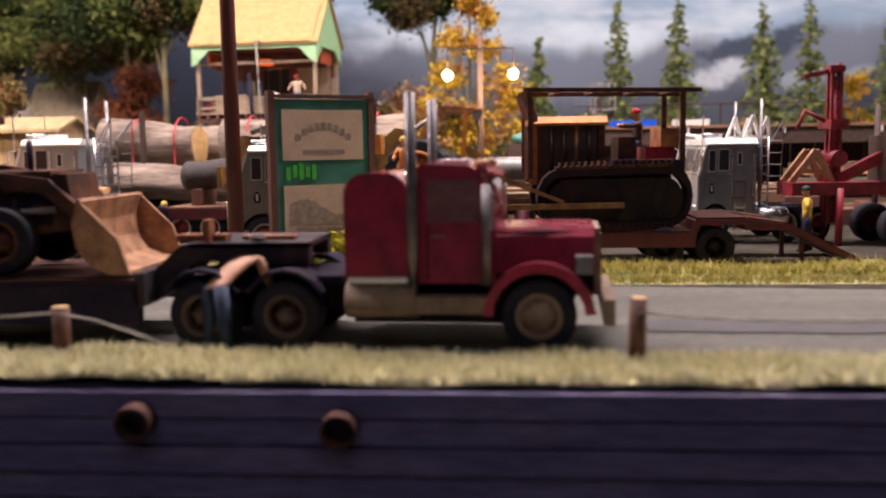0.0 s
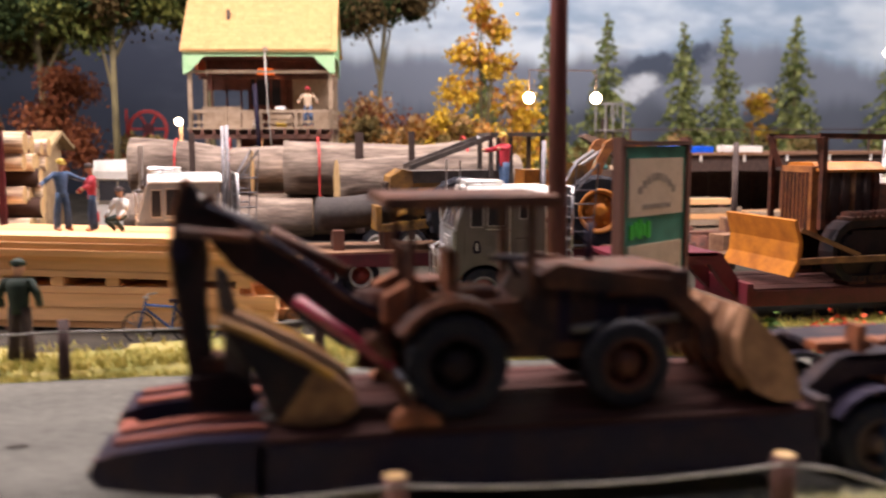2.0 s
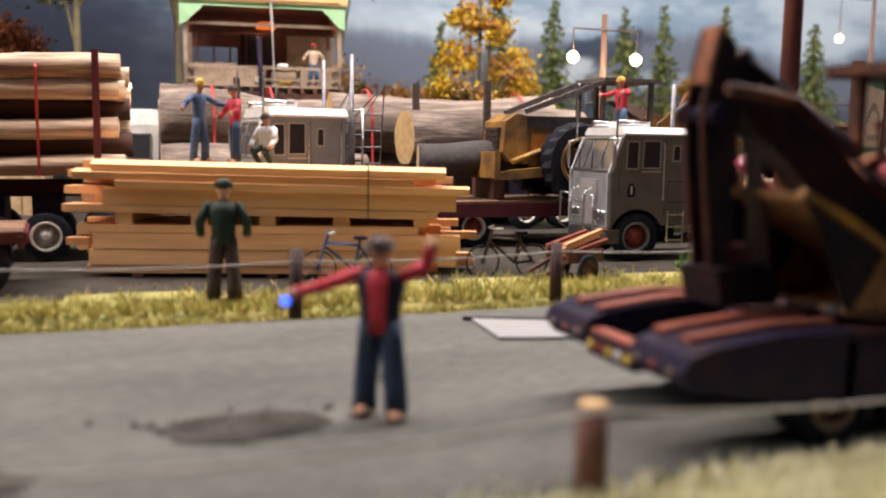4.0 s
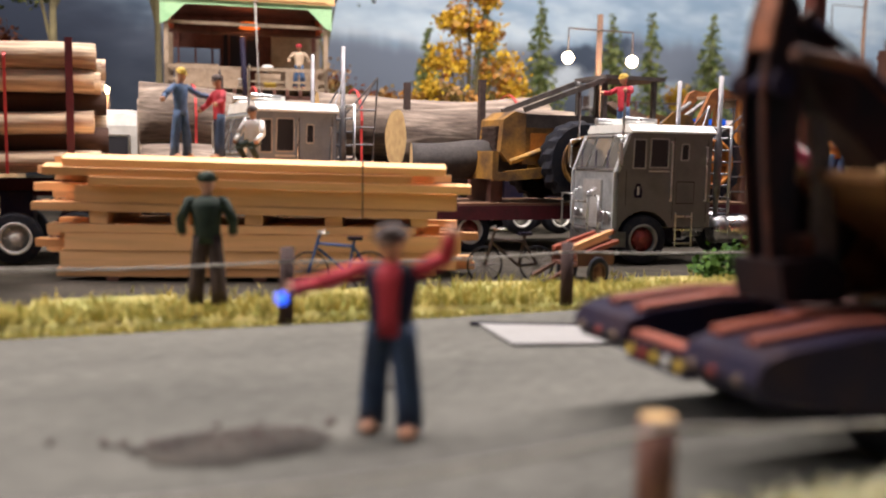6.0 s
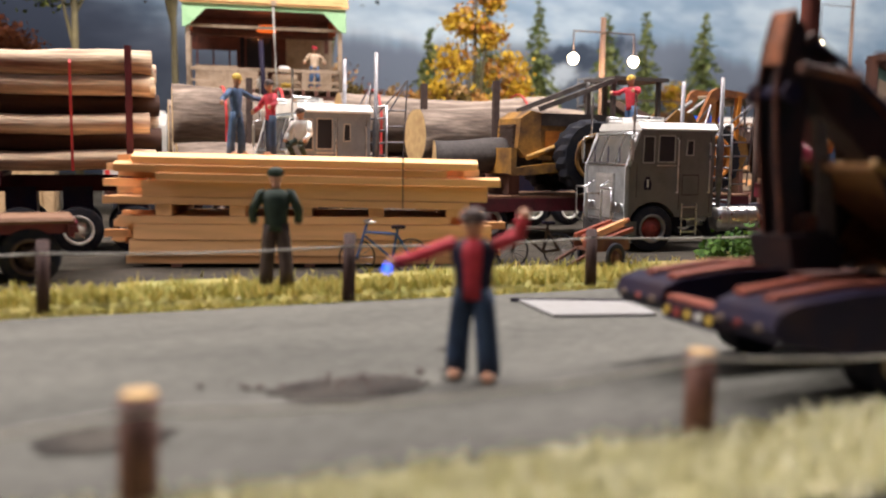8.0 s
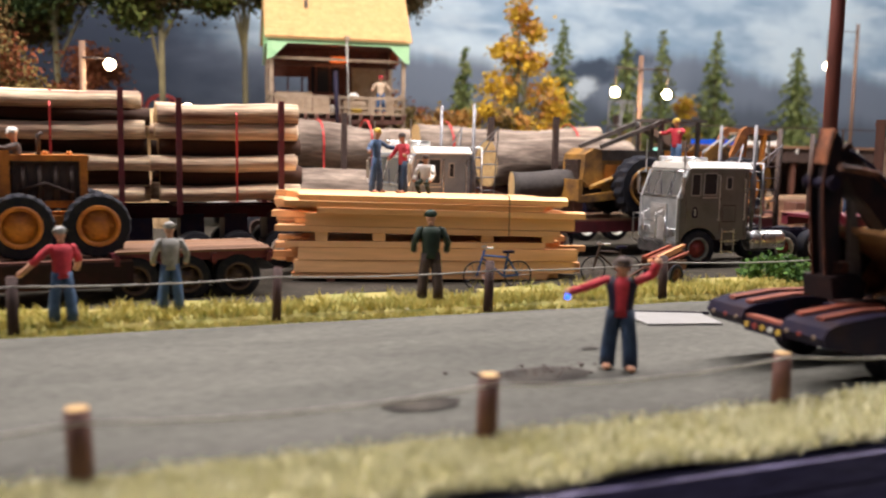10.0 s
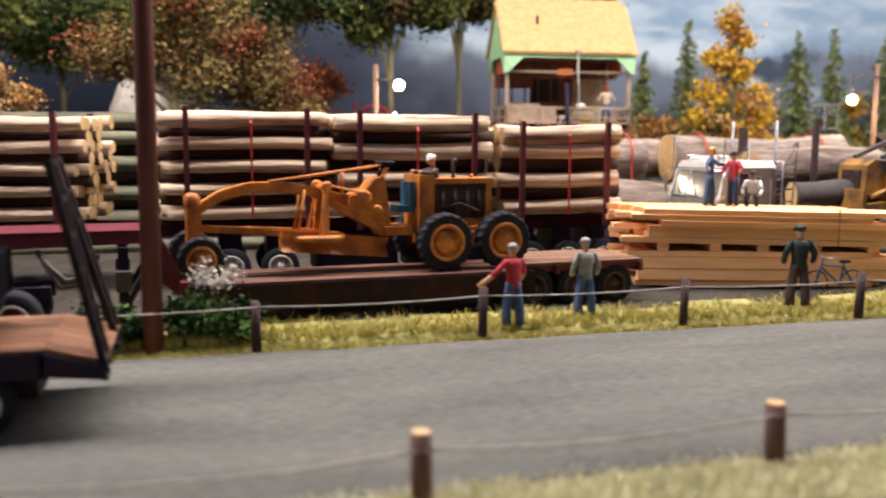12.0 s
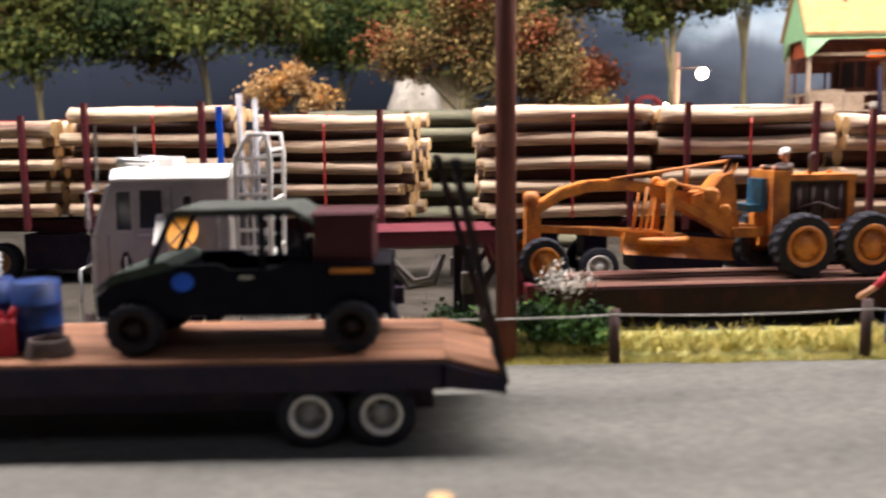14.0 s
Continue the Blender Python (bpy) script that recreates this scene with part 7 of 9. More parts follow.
    rod(bm, (2.9, 0.15, 1.78), (2.9, 0.15, 2.22), 0.05)
    part("steering_rod", bm, M_GRADER, t)
    bm = BM()
    beam(bm, (6.05, -0.75, 0.5), (6.05, 0.75, 0.5), 0.14, 0.16)
    part("front_axle", bm, M_GRADER, t)
    return t


grader((-0.936, 0.925, 0.0372), 187)


# ---- log skidder on a trailer, beyond the grey lorry ----
M_DIRTYYELLOW = mat("oil_stained_yellow_paint", (0.36, 0.18, 0.03), 0.6, 0, 0.5, 40, 0.25, 350, (0.06, 0.03, 0.02), 0.46)


def skidder(at, yaw):
    """Origin on the deck midway between the axles; the engine end is towards +x."""
    t = thing("log_skidder", "weathered yellow log skidder with big tyres and sloping canopy bars", "skidder", at, yaw)
    bm = BM()
    prism(bm, [(3.15, 0.95), (3.15, 2.1), (3.45, 2.15), (3.75, 1.95), (3.82, 1.2), (3.6, 0.95)], "y", -0.62, 0.62)
    part("radiator_nose", bm, M_DIRTYYELLOW, t, bevel=0.06, seg=3)
    bm = BM()
    box(bm, 3.72, 3.84, -0.4, 0.4, 1.0, 1.8)
    for i in range(6):
        beam(bm, (3.86, -0.4, 1.05 + i * 0.14), (3.86, 0.4, 1.05 + i * 0.14), 0.04, 0.04)
    part("radiator_grille", bm, M_BROWN, t)
    bm = BM()
    box(bm, 0.9, 3.2, -0.55, 0.55, 0.9, 1.8)
    part("engine_cover", bm, M_DIRTYYELLOW, t, bevel=0.04)
    bm = BM()
    box(bm, 0.8, 3.15, -0.58, 0.58, 1.78, 2.1)
    part("bonnet", bm, M_STEELGREY, t, "dark grey bonnet", bevel=0.03)
    for s in (-1, 1):
        bm = BM()
        for x0, x1, z0, z1 in ((1.2, 1.9, 1.1, 1.6), (2.1, 3.0, 1.15, 1.65)):
            box(bm, x0, x1, *sorted((s * 0.55, s * 0.57)), z0, z1)
        part("side_panel", bm, M_ORANGE, t, bevel=0.01)
        bm = BM()
        beam(bm, (3.75, s * 0.75, 0.62), (1.3, s * 0.75, 0.85), 0.16, 0.24)
        rod(bm, (3.6, s * 0.7, 0.95), (2.6, s * 0.7, 1.3), 0.07, None, 10)
        part("push_arm", bm, M_YELLOW, t, bevel=0.03)
        bm = BM()
        beam(bm, (3.2, s * 0.6, 2.2), (0.9, s * 0.66, 3.05), 0.11, 0.13)
        part("canopy_bar", bm, M_STEELGREY, t)
        for x in (1.0, 0.45, -0.45):
            bm = BM()
            beam(bm, (x, s * 0.62, 1.3), (x, s * 0.62, 3.05), 0.11, 0.11)
            part("canopy_post", bm, M_STEELGREY, t)
    bm = BM()
    box(bm, -0.7, 1.05, -0.75, 0.75, 3.02, 3.12)
    part("canopy_roof", bm, M_STEELGREY, t, bevel=0.02)
    bm = BM()
    box(bm, -0.3, 0.2, -0.35, 0.35, 1.3, 1.5)
    box(bm, -0.4, -0.25, -0.35, 0.35, 1.4, 2.0)
    part("seat", bm, M_BLACK, t, bevel=0.04)
    bm = BM()
    prism(bm, [(-2.9, 0.55), (-2.9, 1.3), (-1.0, 1.5), (0.6, 1.3), (0.9, 0.9), (0.9, 0.55)], "y", -0.58, 0.58)
    part("rear_frame", bm, M_DIRTYYELLOW, t, bevel=0.05)
    bm = BM()
    box(bm, 4.05, 4.2, -1.0, 1.0, 0.55, 1.2)
    for s in (-1, 1):
        beam(bm, (3.7, s * 0.75, 0.62), (4.08, s * 0.75, 0.6), 0.16, 0.2)
    part("blade", bm, M_DIRTYYELLOW, t, bevel=0.03)
    for s in (-1, 1):
        bm = BM()
        prism(bm, [(-1.75, 1.7), (-2.35, 2.86), (-2.55, 2.95), (-3.85, 2.82), (-3.88, 2.68), (-2.66, 2.72), (-2.45, 2.5), (-2.05, 1.6)], "y", *sorted((s * 0.4, s * 0.52)))
        part("arch_plate", bm, M_RUSTORANGE, t, "rubbed orange arch plate", bevel=0.02)
        bm = BM()
        beam(bm, (-3.35, s * 0.46, 2.75), (-3.25, s * 0.46, 1.2), 0.12, 0.16)
        part("arch_strut", bm, M_ORANGE, t, "orange upright strut")
        bm = BM()
        beam(bm, (-3.2, s * 0.46, 1.3), (-2.3, s * 0.46, 1.0), 0.1, 0.2)
        part("arch_brace", bm, M_RUSTY, t)
    # pale colour gives the arch both its wear and its lit top
    bm = BM()
    box(bm, -3.8, -2.6, -0.4, 0.4, 2.7, 2.78)
    part("arch_top", bm, M_WEATHERED, t, "worn top plate, paler to look lit", bevel=0.02)
    bm = BM()
    rod(bm, (-3.7, -0.52, 2.65), (-3.7, 0.52, 2.65), 0.15, None, 14)
    part("arch_roller", bm, M_RIMGREY, t)
    for y in (-0.25, 0.05, 0.3):
        bm = BM()
        tube(bm, [(-3.72, y, 2.6), (-3.76, y, 2.1), (-3.7, y + 0.05, 1.7), (-3.6, y, 1.4)], 0.035, 6)
        part("choker_cable", bm, M_RIMGREY, t)
    bm = BM()
    rod(bm, (-1.5, -0.42, 1.75), (-1.5, 0.42, 1.75), 0.32, None, 16)
    part("winch_drum", bm, M_BROWN, t)
    for s in (-1, 1):
        bm = BM()
        prism(bm, [(-1.95, 1.2), (-0.95, 1.3), (-0.85, 2.0), (-1.2, 2.3), (-1.75, 2.2), (-2.0, 1.8)], "y", *sorted((s * 0.42, s * 0.5)))
        part("winch_plate", bm, M_DIRTYYELLOW, t, "weathered yellow winch plate", bevel=0.02)
        bm = BM()
        rod(bm, (-0.9, s * 0.3, 1.7), (-2.3, s * 0.3, 2.6), 0.06, None, 8)
        part("arch_ram", bm, M_RIMGREY, t)
        bm = BM()
        prism(bm, [(-3.4, 1.7), (-3.75, 1.55), (-3.85, 1.1), (-3.6, 0.65), (-3.4, 0.7), (-3.52, 1.1), (-3.45, 1.4), (-3.3, 1.6)], "y", *sorted((s * 0.12, s * 0.4)))
        part("grapple_tine", bm, M_DIRTYYELLOW, t, "curved yellow grapple tine", bevel=0.02)
    bm = BM()
    box(bm, -0.75, 0.0, -0.5, 0.5, 1.5, 2.1)
    part("tank_box", bm, M_ORANGE, t, "orange side tank behind the seat", bevel=0.05)
    for s in (-1, 1):
        bm = BM()
        rod(bm, (1.0, s * 0.55, 2.95), (1.1, s * 0.55, 2.95), 0.09, None, 10)
        part("work_lamp", bm, M_CHROME, t)
    bm = BM()
    box(bm, 0.2, 0.9, 0.56, 1.36, 1.32, 1.4)
    box(bm, 0.45, 0.6, 0.5, 1.2, 0.9, 1.32)
    part("side_step", bm, M_STEELGREY, t, "grey steel side step", bevel=0.015)
    pair(t, 1.9, 0.95, 0.98, 0.62, M_DIRTYYELLOW, tread=18, deep=0.25)
    pair(t, -1.9, 0.95, 0.98, 0.62, M_ORANGE, tread=18, deep=0.12)
    return t


lb4 = low_loader("lowboy_trailer", (-0.06, 1.125, 0.0), 180, "rusty brown flat trailer with white-rimmed wheels", 9.3, 0.0, 1.14, M_MAROON, (1.0, 2.1, 7.95, 8.88), 0.5, M_RIMRED, neck=False, ring=M_RIMWHITE)
skidder((-0.196, 1.112, 0.047), 182)


def short_log(at, yaw, length, r, seed, side, label):
    t = tagged(new("log", log_mesh(length, r, seed, side, M_LOGEND, 0.06, 18)), label, "log")
    t.matrix_basis = pose(*at, 0, 0, yaw)
    return t


M_GREYBARK = mat("dark_grey_bark", (0.045, 0.038, 0.036), 0.9, 0, 0.4, 60, 0.5, 250, (0.07, 0.06, 0.055), 0.5)
for x in (-0.40, -0.345):
    bm = BM()
    box(bm, -0.006, 0.006, -0.03, 0.03, 0.0, 0.0205)
    solo("log_bolster", bm, M_DARKWOOD, "dark timber bolster under the short log", "timber", (x, 1.125, 0.0466), group="log bolsters", bevel=0.001)
short_log((-0.366, 1.118, 0.0860), -14, 0.112, 0.0192, 17, M_GREYBARK, "short thick dark-grey log lying on the trailer")


# ---- utility vehicle and its trailer ----
ut = low_loader("car_trailer", (-1.224, 0.661, 0.0), 180, "black tandem-axle car trailer with plank deck and raised ramps", 7.5, 0.75, 1.14, M_BLACK, (), neck=False, rail=0.38, boards=M_DECKORANGE)
# black box added under the deck to stand in for the shadow there
bm = BM()
box(bm, 0.9, 7.4, -0.84, 0.84, 0.4, 0.84)
part("belly_frame", bm, M_BLACK, ut, bevel=0.03)
for x in (1.55, 2.45):
    pair(ut, x, 1.05, 0.42, 0.28, M_RIMGREY, ring=M_RIMWHITE)
bm = BM()
for s in (-1, 1):
    prism(bm, [(0.8, 1.1), (0.0, 0.88), (0.0, 0.70), (0.8, 0.78)], "y", *sorted((s * 1.05, s * 1.26)))
prism(bm, [(0.8, 1.12), (0.0, 0.90), (0.0, 0.84), (0.8, 1.06)], "y", -1.05, 1.05)
part("dovetail", bm, M_BLACK, ut, bevel=0.02)
planks(ut, 0.0, 0.8, -1.2, 1.2, 0.0, 8, M_DECKORANGE, name="tail_plank")
for o in ut.children:
    if o.name.startswith("tail_plank"):
        o.matrix_basis = pose(0, o.matrix_basis.translation.y, 0.90 * K, 0, -15.5, 0)
RAMP = {-0.95: 0.75, 0.95: 0.55}
for y in (-0.95, 0.95):
    bm = BM()
    for d in (-0.22, 0.22):
        beam(bm, (0.0, y + d, 0.8), (RAMP[y] + 0.06, y + d, 3.6), 0.1, 0.14)
    for i in range(7):
        f = i / 6
        beam(bm, (RAMP[y] * f + 0.02, y - 0.22, 0.7 + 2.85 * f), (RAMP[y] * f + 0.02, y + 0.22, 0.7 + 2.85 * f), 0.08, 0.07)
    part("raised_ramp", bm, M_HOE, ut, "dark rusty ladder ramp standing upright")


M_UTVBLACK = mat("blue_black_paint", (0.0055, 0.0055, 0.011), 0.5, 0, 0.3, 100, 0.05, 400, spec=0.08)
M_CARGO = mat("dull_maroon_paint", (0.055, 0.009, 0.013), 0.55, 0, 0.3, 80, 0.1, 400, (0.05, 0.010, 0.013), 0.55, spec=0.3)
M_GREENCANVAS = mat("grey_green_canvas", (0.062, 0.068, 0.058), 0.85, 0, 0.3, 100, 0.2, 400, (0.04, 0.045, 0.04), 0.5, spec=0.2)


def side_by_side(at, yaw):
    t = thing("utility_vehicle", "dark off-road utility vehicle with roll cage and canvas roof", "vehicle", at, yaw)
    bm = BM()
    for s in (-1, 1):
        prism(bm, [(-1.72, 0.5), (-1.72, 1.22), (-0.5, 1.26), (-0.3, 1.16), (0.2, 1.16), (0.3, 1.24), (0.85, 1.24), (1.5, 1.05), (1.75, 0.8), (1.75, 0.5)], "y", *sorted((s * 0.62, s * 0.72)))
    prism(bm, [(-1.7, 0.5), (-1.7, 1.2), (-0.75, 1.2), (-0.7, 0.85), (0.75, 0.85), (0.85, 1.2), (1.48, 1.02), (1.73, 0.78), (1.73, 0.5)], "y", -0.63, 0.63)
    part("body", bm, M_UTVBLACK, t, bevel=0.04)
    bm = BM()
    prism(bm, [(0.8, 1.2), (0.95, 1.3), (1.55, 1.12), (1.8, 0.85), (1.5, 1.0), (0.85, 1.18)], "y", -0.74, 0.74)
    part("bonnet", bm, M_FIGGREEN, t, "dark green bonnet", bevel=0.03)
    for s in (-1, 1):
        bm = BM()
        tube(bm, [(1.15, s * 0.66, 1.15), (0.85, s * 0.62, 1.95), (-0.6, s * 0.62, 1.95), (-0.78, s * 0.66, 1.1)], 0.045, 8)
        rod(bm, (-0.2, s * 0.64, 0.9), (-0.2, s * 0.62, 1.95), 0.04, None, 8)
        part("roll_bar", bm, M_UTVBLACK, t)
    bm = BM()
    prism(bm, [(1.0, 1.88), (0.8, 2.02), (-0.55, 2.04), (-0.82, 1.85), (-0.82, 1.78), (-0.53, 1.97), (0.8, 1.95)], "y", -0.72, 0.72)
    part("roof", bm, M_GREENCANVAS, t, "grey-green canvas roof", bevel=0.02)
    bm = BM()
    box(bm, -0.55, -0.05, -0.62, 0.62, 0.85, 1.0)
    box(bm, -0.65, -0.5, -0.62, 0.62, 0.95, 1.45)
    part("bench_seat", bm, M_UTVBLACK, t, bevel=0.04)
    for s in (-1, 1):
        bm = BM()
        rod(bm, (0.72, s * 0.72, 1.0), (0.72, s * 0.76, 1.0), 0.13, None, 14)
        part("round_badge", bm, M_BLUEPLASTIC, t, "round blue badge")
        bm = BM()
        box(bm, -0.1, 0.06, *sorted((s * 0.72, s * 0.74)), 1.03, 1.08)
        part("door_handle", bm, M_CHROME, t)
        bm = BM()
        box(bm, -1.5, -1.0, *sorted((s * 0.72, s * 0.74)), 1.1, 1.17)
        part("side_stripe", bm, M_ORANGE, t)
    bm = BM()
    box(bm, -1.5, -0.8, -0.6, 0.6, 1.22, 1.86)
    box(bm, -1.53, -0.77, -0.63, 0.63, 1.82, 1.93)
    part("cargo_box", bm, M_CARGO, t, "dark maroon cargo box", bevel=0.03)
    for x in (-1.25, 1.3):
        pair(t, x, 0.72, 0.34, 0.3, M_HOE, tread=14)
    for o in t.children:
        if not o.name.startswith("wheel"):
            o.scale.z, o.location.z = 0.9, 0.02 * K
    return t


side_by_side((-1.355, 0.660, 0.0462), 180).scale = (1.08, 1.05, 1.0)
# ---- trees and bushes ----
def leaf_mat(name, a, b, rand=0.5):
    m = bpy.data.materials.new(name)
    m.use_nodes = True
    nt = m.node_tree
    bs = nt.nodes["Principled BSDF"]
    geo = nt.nodes.new("ShaderNodeNewGeometry")
    mix = nt.nodes.new("ShaderNodeMix")
    mix.data_type = "RGBA"
    mix.inputs["A"].default_value, mix.inputs["B"].default_value = (*a, 1), (*b, 1)
    nt.links.new(geo.outputs["Random Per Island"], mix.inputs["Factor"])
    nt.links.new(mix.outputs["Result"], bs.inputs["Base Color"])
    bs.inputs["Roughness"].default_value = 0.85
    bs.inputs["Specular IOR Level"].default_value = 0.2
    return m


L_CONIFER = leaf_mat("conifer_needles", (0.08, 0.12, 0.035), (0.34, 0.36, 0.13))
L_PINE = leaf_mat("pine_needles", (0.012, 0.03, 0.010), (0.06, 0.085, 0.022))
L_PINEBROWN = leaf_mat("browning_pine_needles", (0.05, 0.035, 0.012), (0.13, 0.085, 0.03))
L_GOLD = leaf_mat("golden_leaves", (0.46, 0.26, 0.016), (0.70, 0.48, 0.05))
L_RUST = leaf_mat("rust_red_leaves", (0.13, 0.035, 0.015), (0.24, 0.08, 0.03))
L_ORANGE = leaf_mat("orange_leaves", (0.42, 0.16, 0.03), (0.50, 0.30, 0.09))
L_OLIVE = leaf_mat("olive_leaves", (0.09, 0.07, 0.025), (0.26, 0.18, 0.06))
# lighter needle colour that paints highlights into the pine crowns
L_PINELIGHT = leaf_mat("highlight_pine_needles", (0.04, 0.065, 0.014), (0.20, 0.21, 0.05))
L_TAN = leaf_mat("tan_brush", (0.36, 0.20, 0.08), (0.55, 0.36, 0.16))
L_GREEN = leaf_mat("green_leaves", (0.025, 0.065, 0.015), (0.085, 0.16, 0.03))
L_YELLOW = leaf_mat("yellow_flowers", (0.55, 0.45, 0.03), (0.30, 0.34, 0.04))
L_REDFLOWER = leaf_mat("red_flowers", (0.55, 0.06, 0.03), (0.75, 0.15, 0.05))
L_DARKGREEN = leaf_mat("dark_green_leaves", (0.010, 0.026, 0.010), (0.03, 0.06, 0.016))
L_WHITE = leaf_mat("white_blossom", (0.60, 0.58, 0.52), (0.42, 0.38, 0.33))
L_STRAW = leaf_mat("straw_grass", (0.80, 0.77, 0.58), (0.52, 0.51, 0.30))
L_GRASS = leaf_mat("meadow_grass", (0.60, 0.48, 0.16), (0.28, 0.30, 0.08))


def leaf(vs, fs, c, size, rnd, flat=0.0):
    """One leaf tuft: a bent four-sided blade turned at random."""
    d = Vector((rnd.gauss(0, 1), rnd.gauss(0, 1), rnd.gauss(0, 1) * (1 - flat))).normalized()
    s = d.orthogonal().normalized()
    s = Matrix.Rotation(rnd.uniform(0, 6.28), 3, d) @ s
    k = len(vs)
    w = size * rnd.uniform(0.35, 0.6)
    vs.extend([c - d * size * 0.5, c + s * w, c + d * size * 0.6, c - s * w])
    fs.append((k, k + 1, k + 2, k + 3))


def cloud_mesh(name, vs, fs, material):
    me = bpy.data.meshes.new(name)
    me.from_pydata([tuple(v) for v in vs], [], fs)
    me.materials.append(material)
    return me


def conifer(x, y, z, h, r, seed, label, needles=L_CONIFER, base=0.15):
    rnd = random.Random(seed)
    t = thing("conifer_tree", label, "tree", (x, y, z), rnd.uniform(0, 360), "conifers")
    bm = BM()
    rod(bm, (0, 0, 0), (0, 0, h * 0.97), h * 0.018, h * 0.003, 8)
    part("trunk", bm, M_TRUNK, t, k=1)
    vs, fs = [], []
    n = int(14 + h * 26)
    for i in range(n):
        f = base + (1 - base) * i / n
        rr = r * (1 - f) ** 0.95 * rnd.uniform(0.65, 1.15) + 0.004
        arms = max(4, int(7 * (1 - f) + 4))
        a0 = rnd.uniform(0, 6.28)
        for j in range(arms):
            a = a0 + 6.28 * j / arms + rnd.uniform(-0.3, 0.3)
            if rnd.random() < 0.2:
                continue
            lim = rr * rnd.uniform(0.6, 1.15)
            steps = max(2, int(lim / 0.006))
            for s in range(steps):
                q = (s + 0.7) / steps
                c = Vector((math.cos(a) * lim * q, math.sin(a) * lim * q, h * f - lim * 0.42 * q * q + rnd.uniform(-0.003, 0.003)))
                for _ in range(2):
                    leaf(vs, fs, c + Vector((rnd.gauss(0, 0.003), rnd.gauss(0, 0.003), rnd.gauss(0, 0.002))), 0.0135, rnd, 0.4)
    c = new("crown", cloud_mesh("crown", vs, fs, needles))
    c.parent = t
    return t


def limb(bm, p, d, length, r, depth, rnd, tips, spread=0.6):
    q = p + d * length
    rod(bm, p, q, r, r * 0.65, 6)
    if depth == 0:
        tips.append(q)
        return
    for _ in range(rnd.choice((2, 3))):
        e = (d + Vector((rnd.gauss(0, spread), rnd.gauss(0, spread), rnd.gauss(0.1, spread * 0.6)))).normalized()
        limb(bm, q, e, length * rnd.uniform(0.6, 0.85), r * 0.62, depth - 1, rnd, tips, spread)
    tips.append(q)


def leafy(name, x, y, z, trunk_h, trunk_r, crowns, seed, label, leaves, count=900, size=0.009, category="tree", bark=M_TRUNK, thin=0.0):
    """A broadleaved tree or bush: limbs towards every clump of the crown, and clumps of small leaves with gaps between them.
    crowns: (x, y, z, rx, ry, rz) from the tree's foot."""
    rnd = random.Random(seed)
    t = thing(name, label, category, (x, y, z), 0)
    bm = BM()
    top = Vector((rnd.uniform(-0.1, 0.1) * trunk_h, 0, trunk_h))
    rod(bm, (0, 0, -0.01), top, trunk_r, trunk_r * 0.7, 8)
    clumps = []
    for cx, cy, cz, rx, ry, rz in crowns:
        for _ in range(10):
            v = Vector((rnd.gauss(0, 1), rnd.gauss(0, 1), rnd.gauss(0, 1))).normalized() * rnd.uniform(0.35, 1.0)
            clumps.append(Vector((cx + v.x * rx, cy + v.y * ry, cz + v.z * rz)))
        mid = Vector((cx, cy, cz))
        rod(bm, top * rnd.uniform(0.6, 1.0), mid, trunk_r * 0.5, trunk_r * 0.25, 6)
        for c in clumps[-10:]:
            if rnd.random() < 0.7:
                rod(bm, mid if rnd.random() < 0.5 else top, c, trunk_r * 0.22, trunk_r * 0.1, 5)
    part("trunk", bm, bark, t, k=1)
    sets = leaves if isinstance(leaves, (list, tuple)) else [leaves]
    data = [([], []) for _ in sets]
    per = max(8, count // len(clumps))
    for c in clumps:
        vs, fs = data[rnd.randrange(len(sets))]
        rr = max(rx for _, _, _, rx, _, _ in crowns) * rnd.uniform(0.28, 0.5)
        for _ in range(per):
            o = Vector((rnd.gauss(0, 0.5), rnd.gauss(0, 0.5), rnd.gauss(0, 0.4))) * rr
            leaf(vs, fs, c + o, size * rnd.uniform(0.7, 1.3), rnd)
    for (vs, fs), m in zip(data, sets):
        if fs:
            c = new("crown", cloud_mesh("crown", vs, fs, m))
            c.parent = t
    return t


def ground_at(x, y):
    return lay(x, y) - 0.004


# conifers in front of the backdrop
for i, (x, y, top, r) in enumerate(((0.285, 2.60, 0.52, 0.12), (0.451, 2.605, 0.53, 0.14), (0.684, 2.611, 0.51, 0.145), (0.806, 2.597, 0.52, 0.12), (1.062, 2.654, 0.535, 0.17), (1.38, 2.62, 0.50, 0.17))):
    g = ground_at(x, y)
    conifer(x, y, g, top - g, r, 30 + i, "slender green model conifer before the backdrop")
conifer(0.06, 2.45, 0.05, 0.36, 0.09, 51, "dull green conifer behind the golden tree")

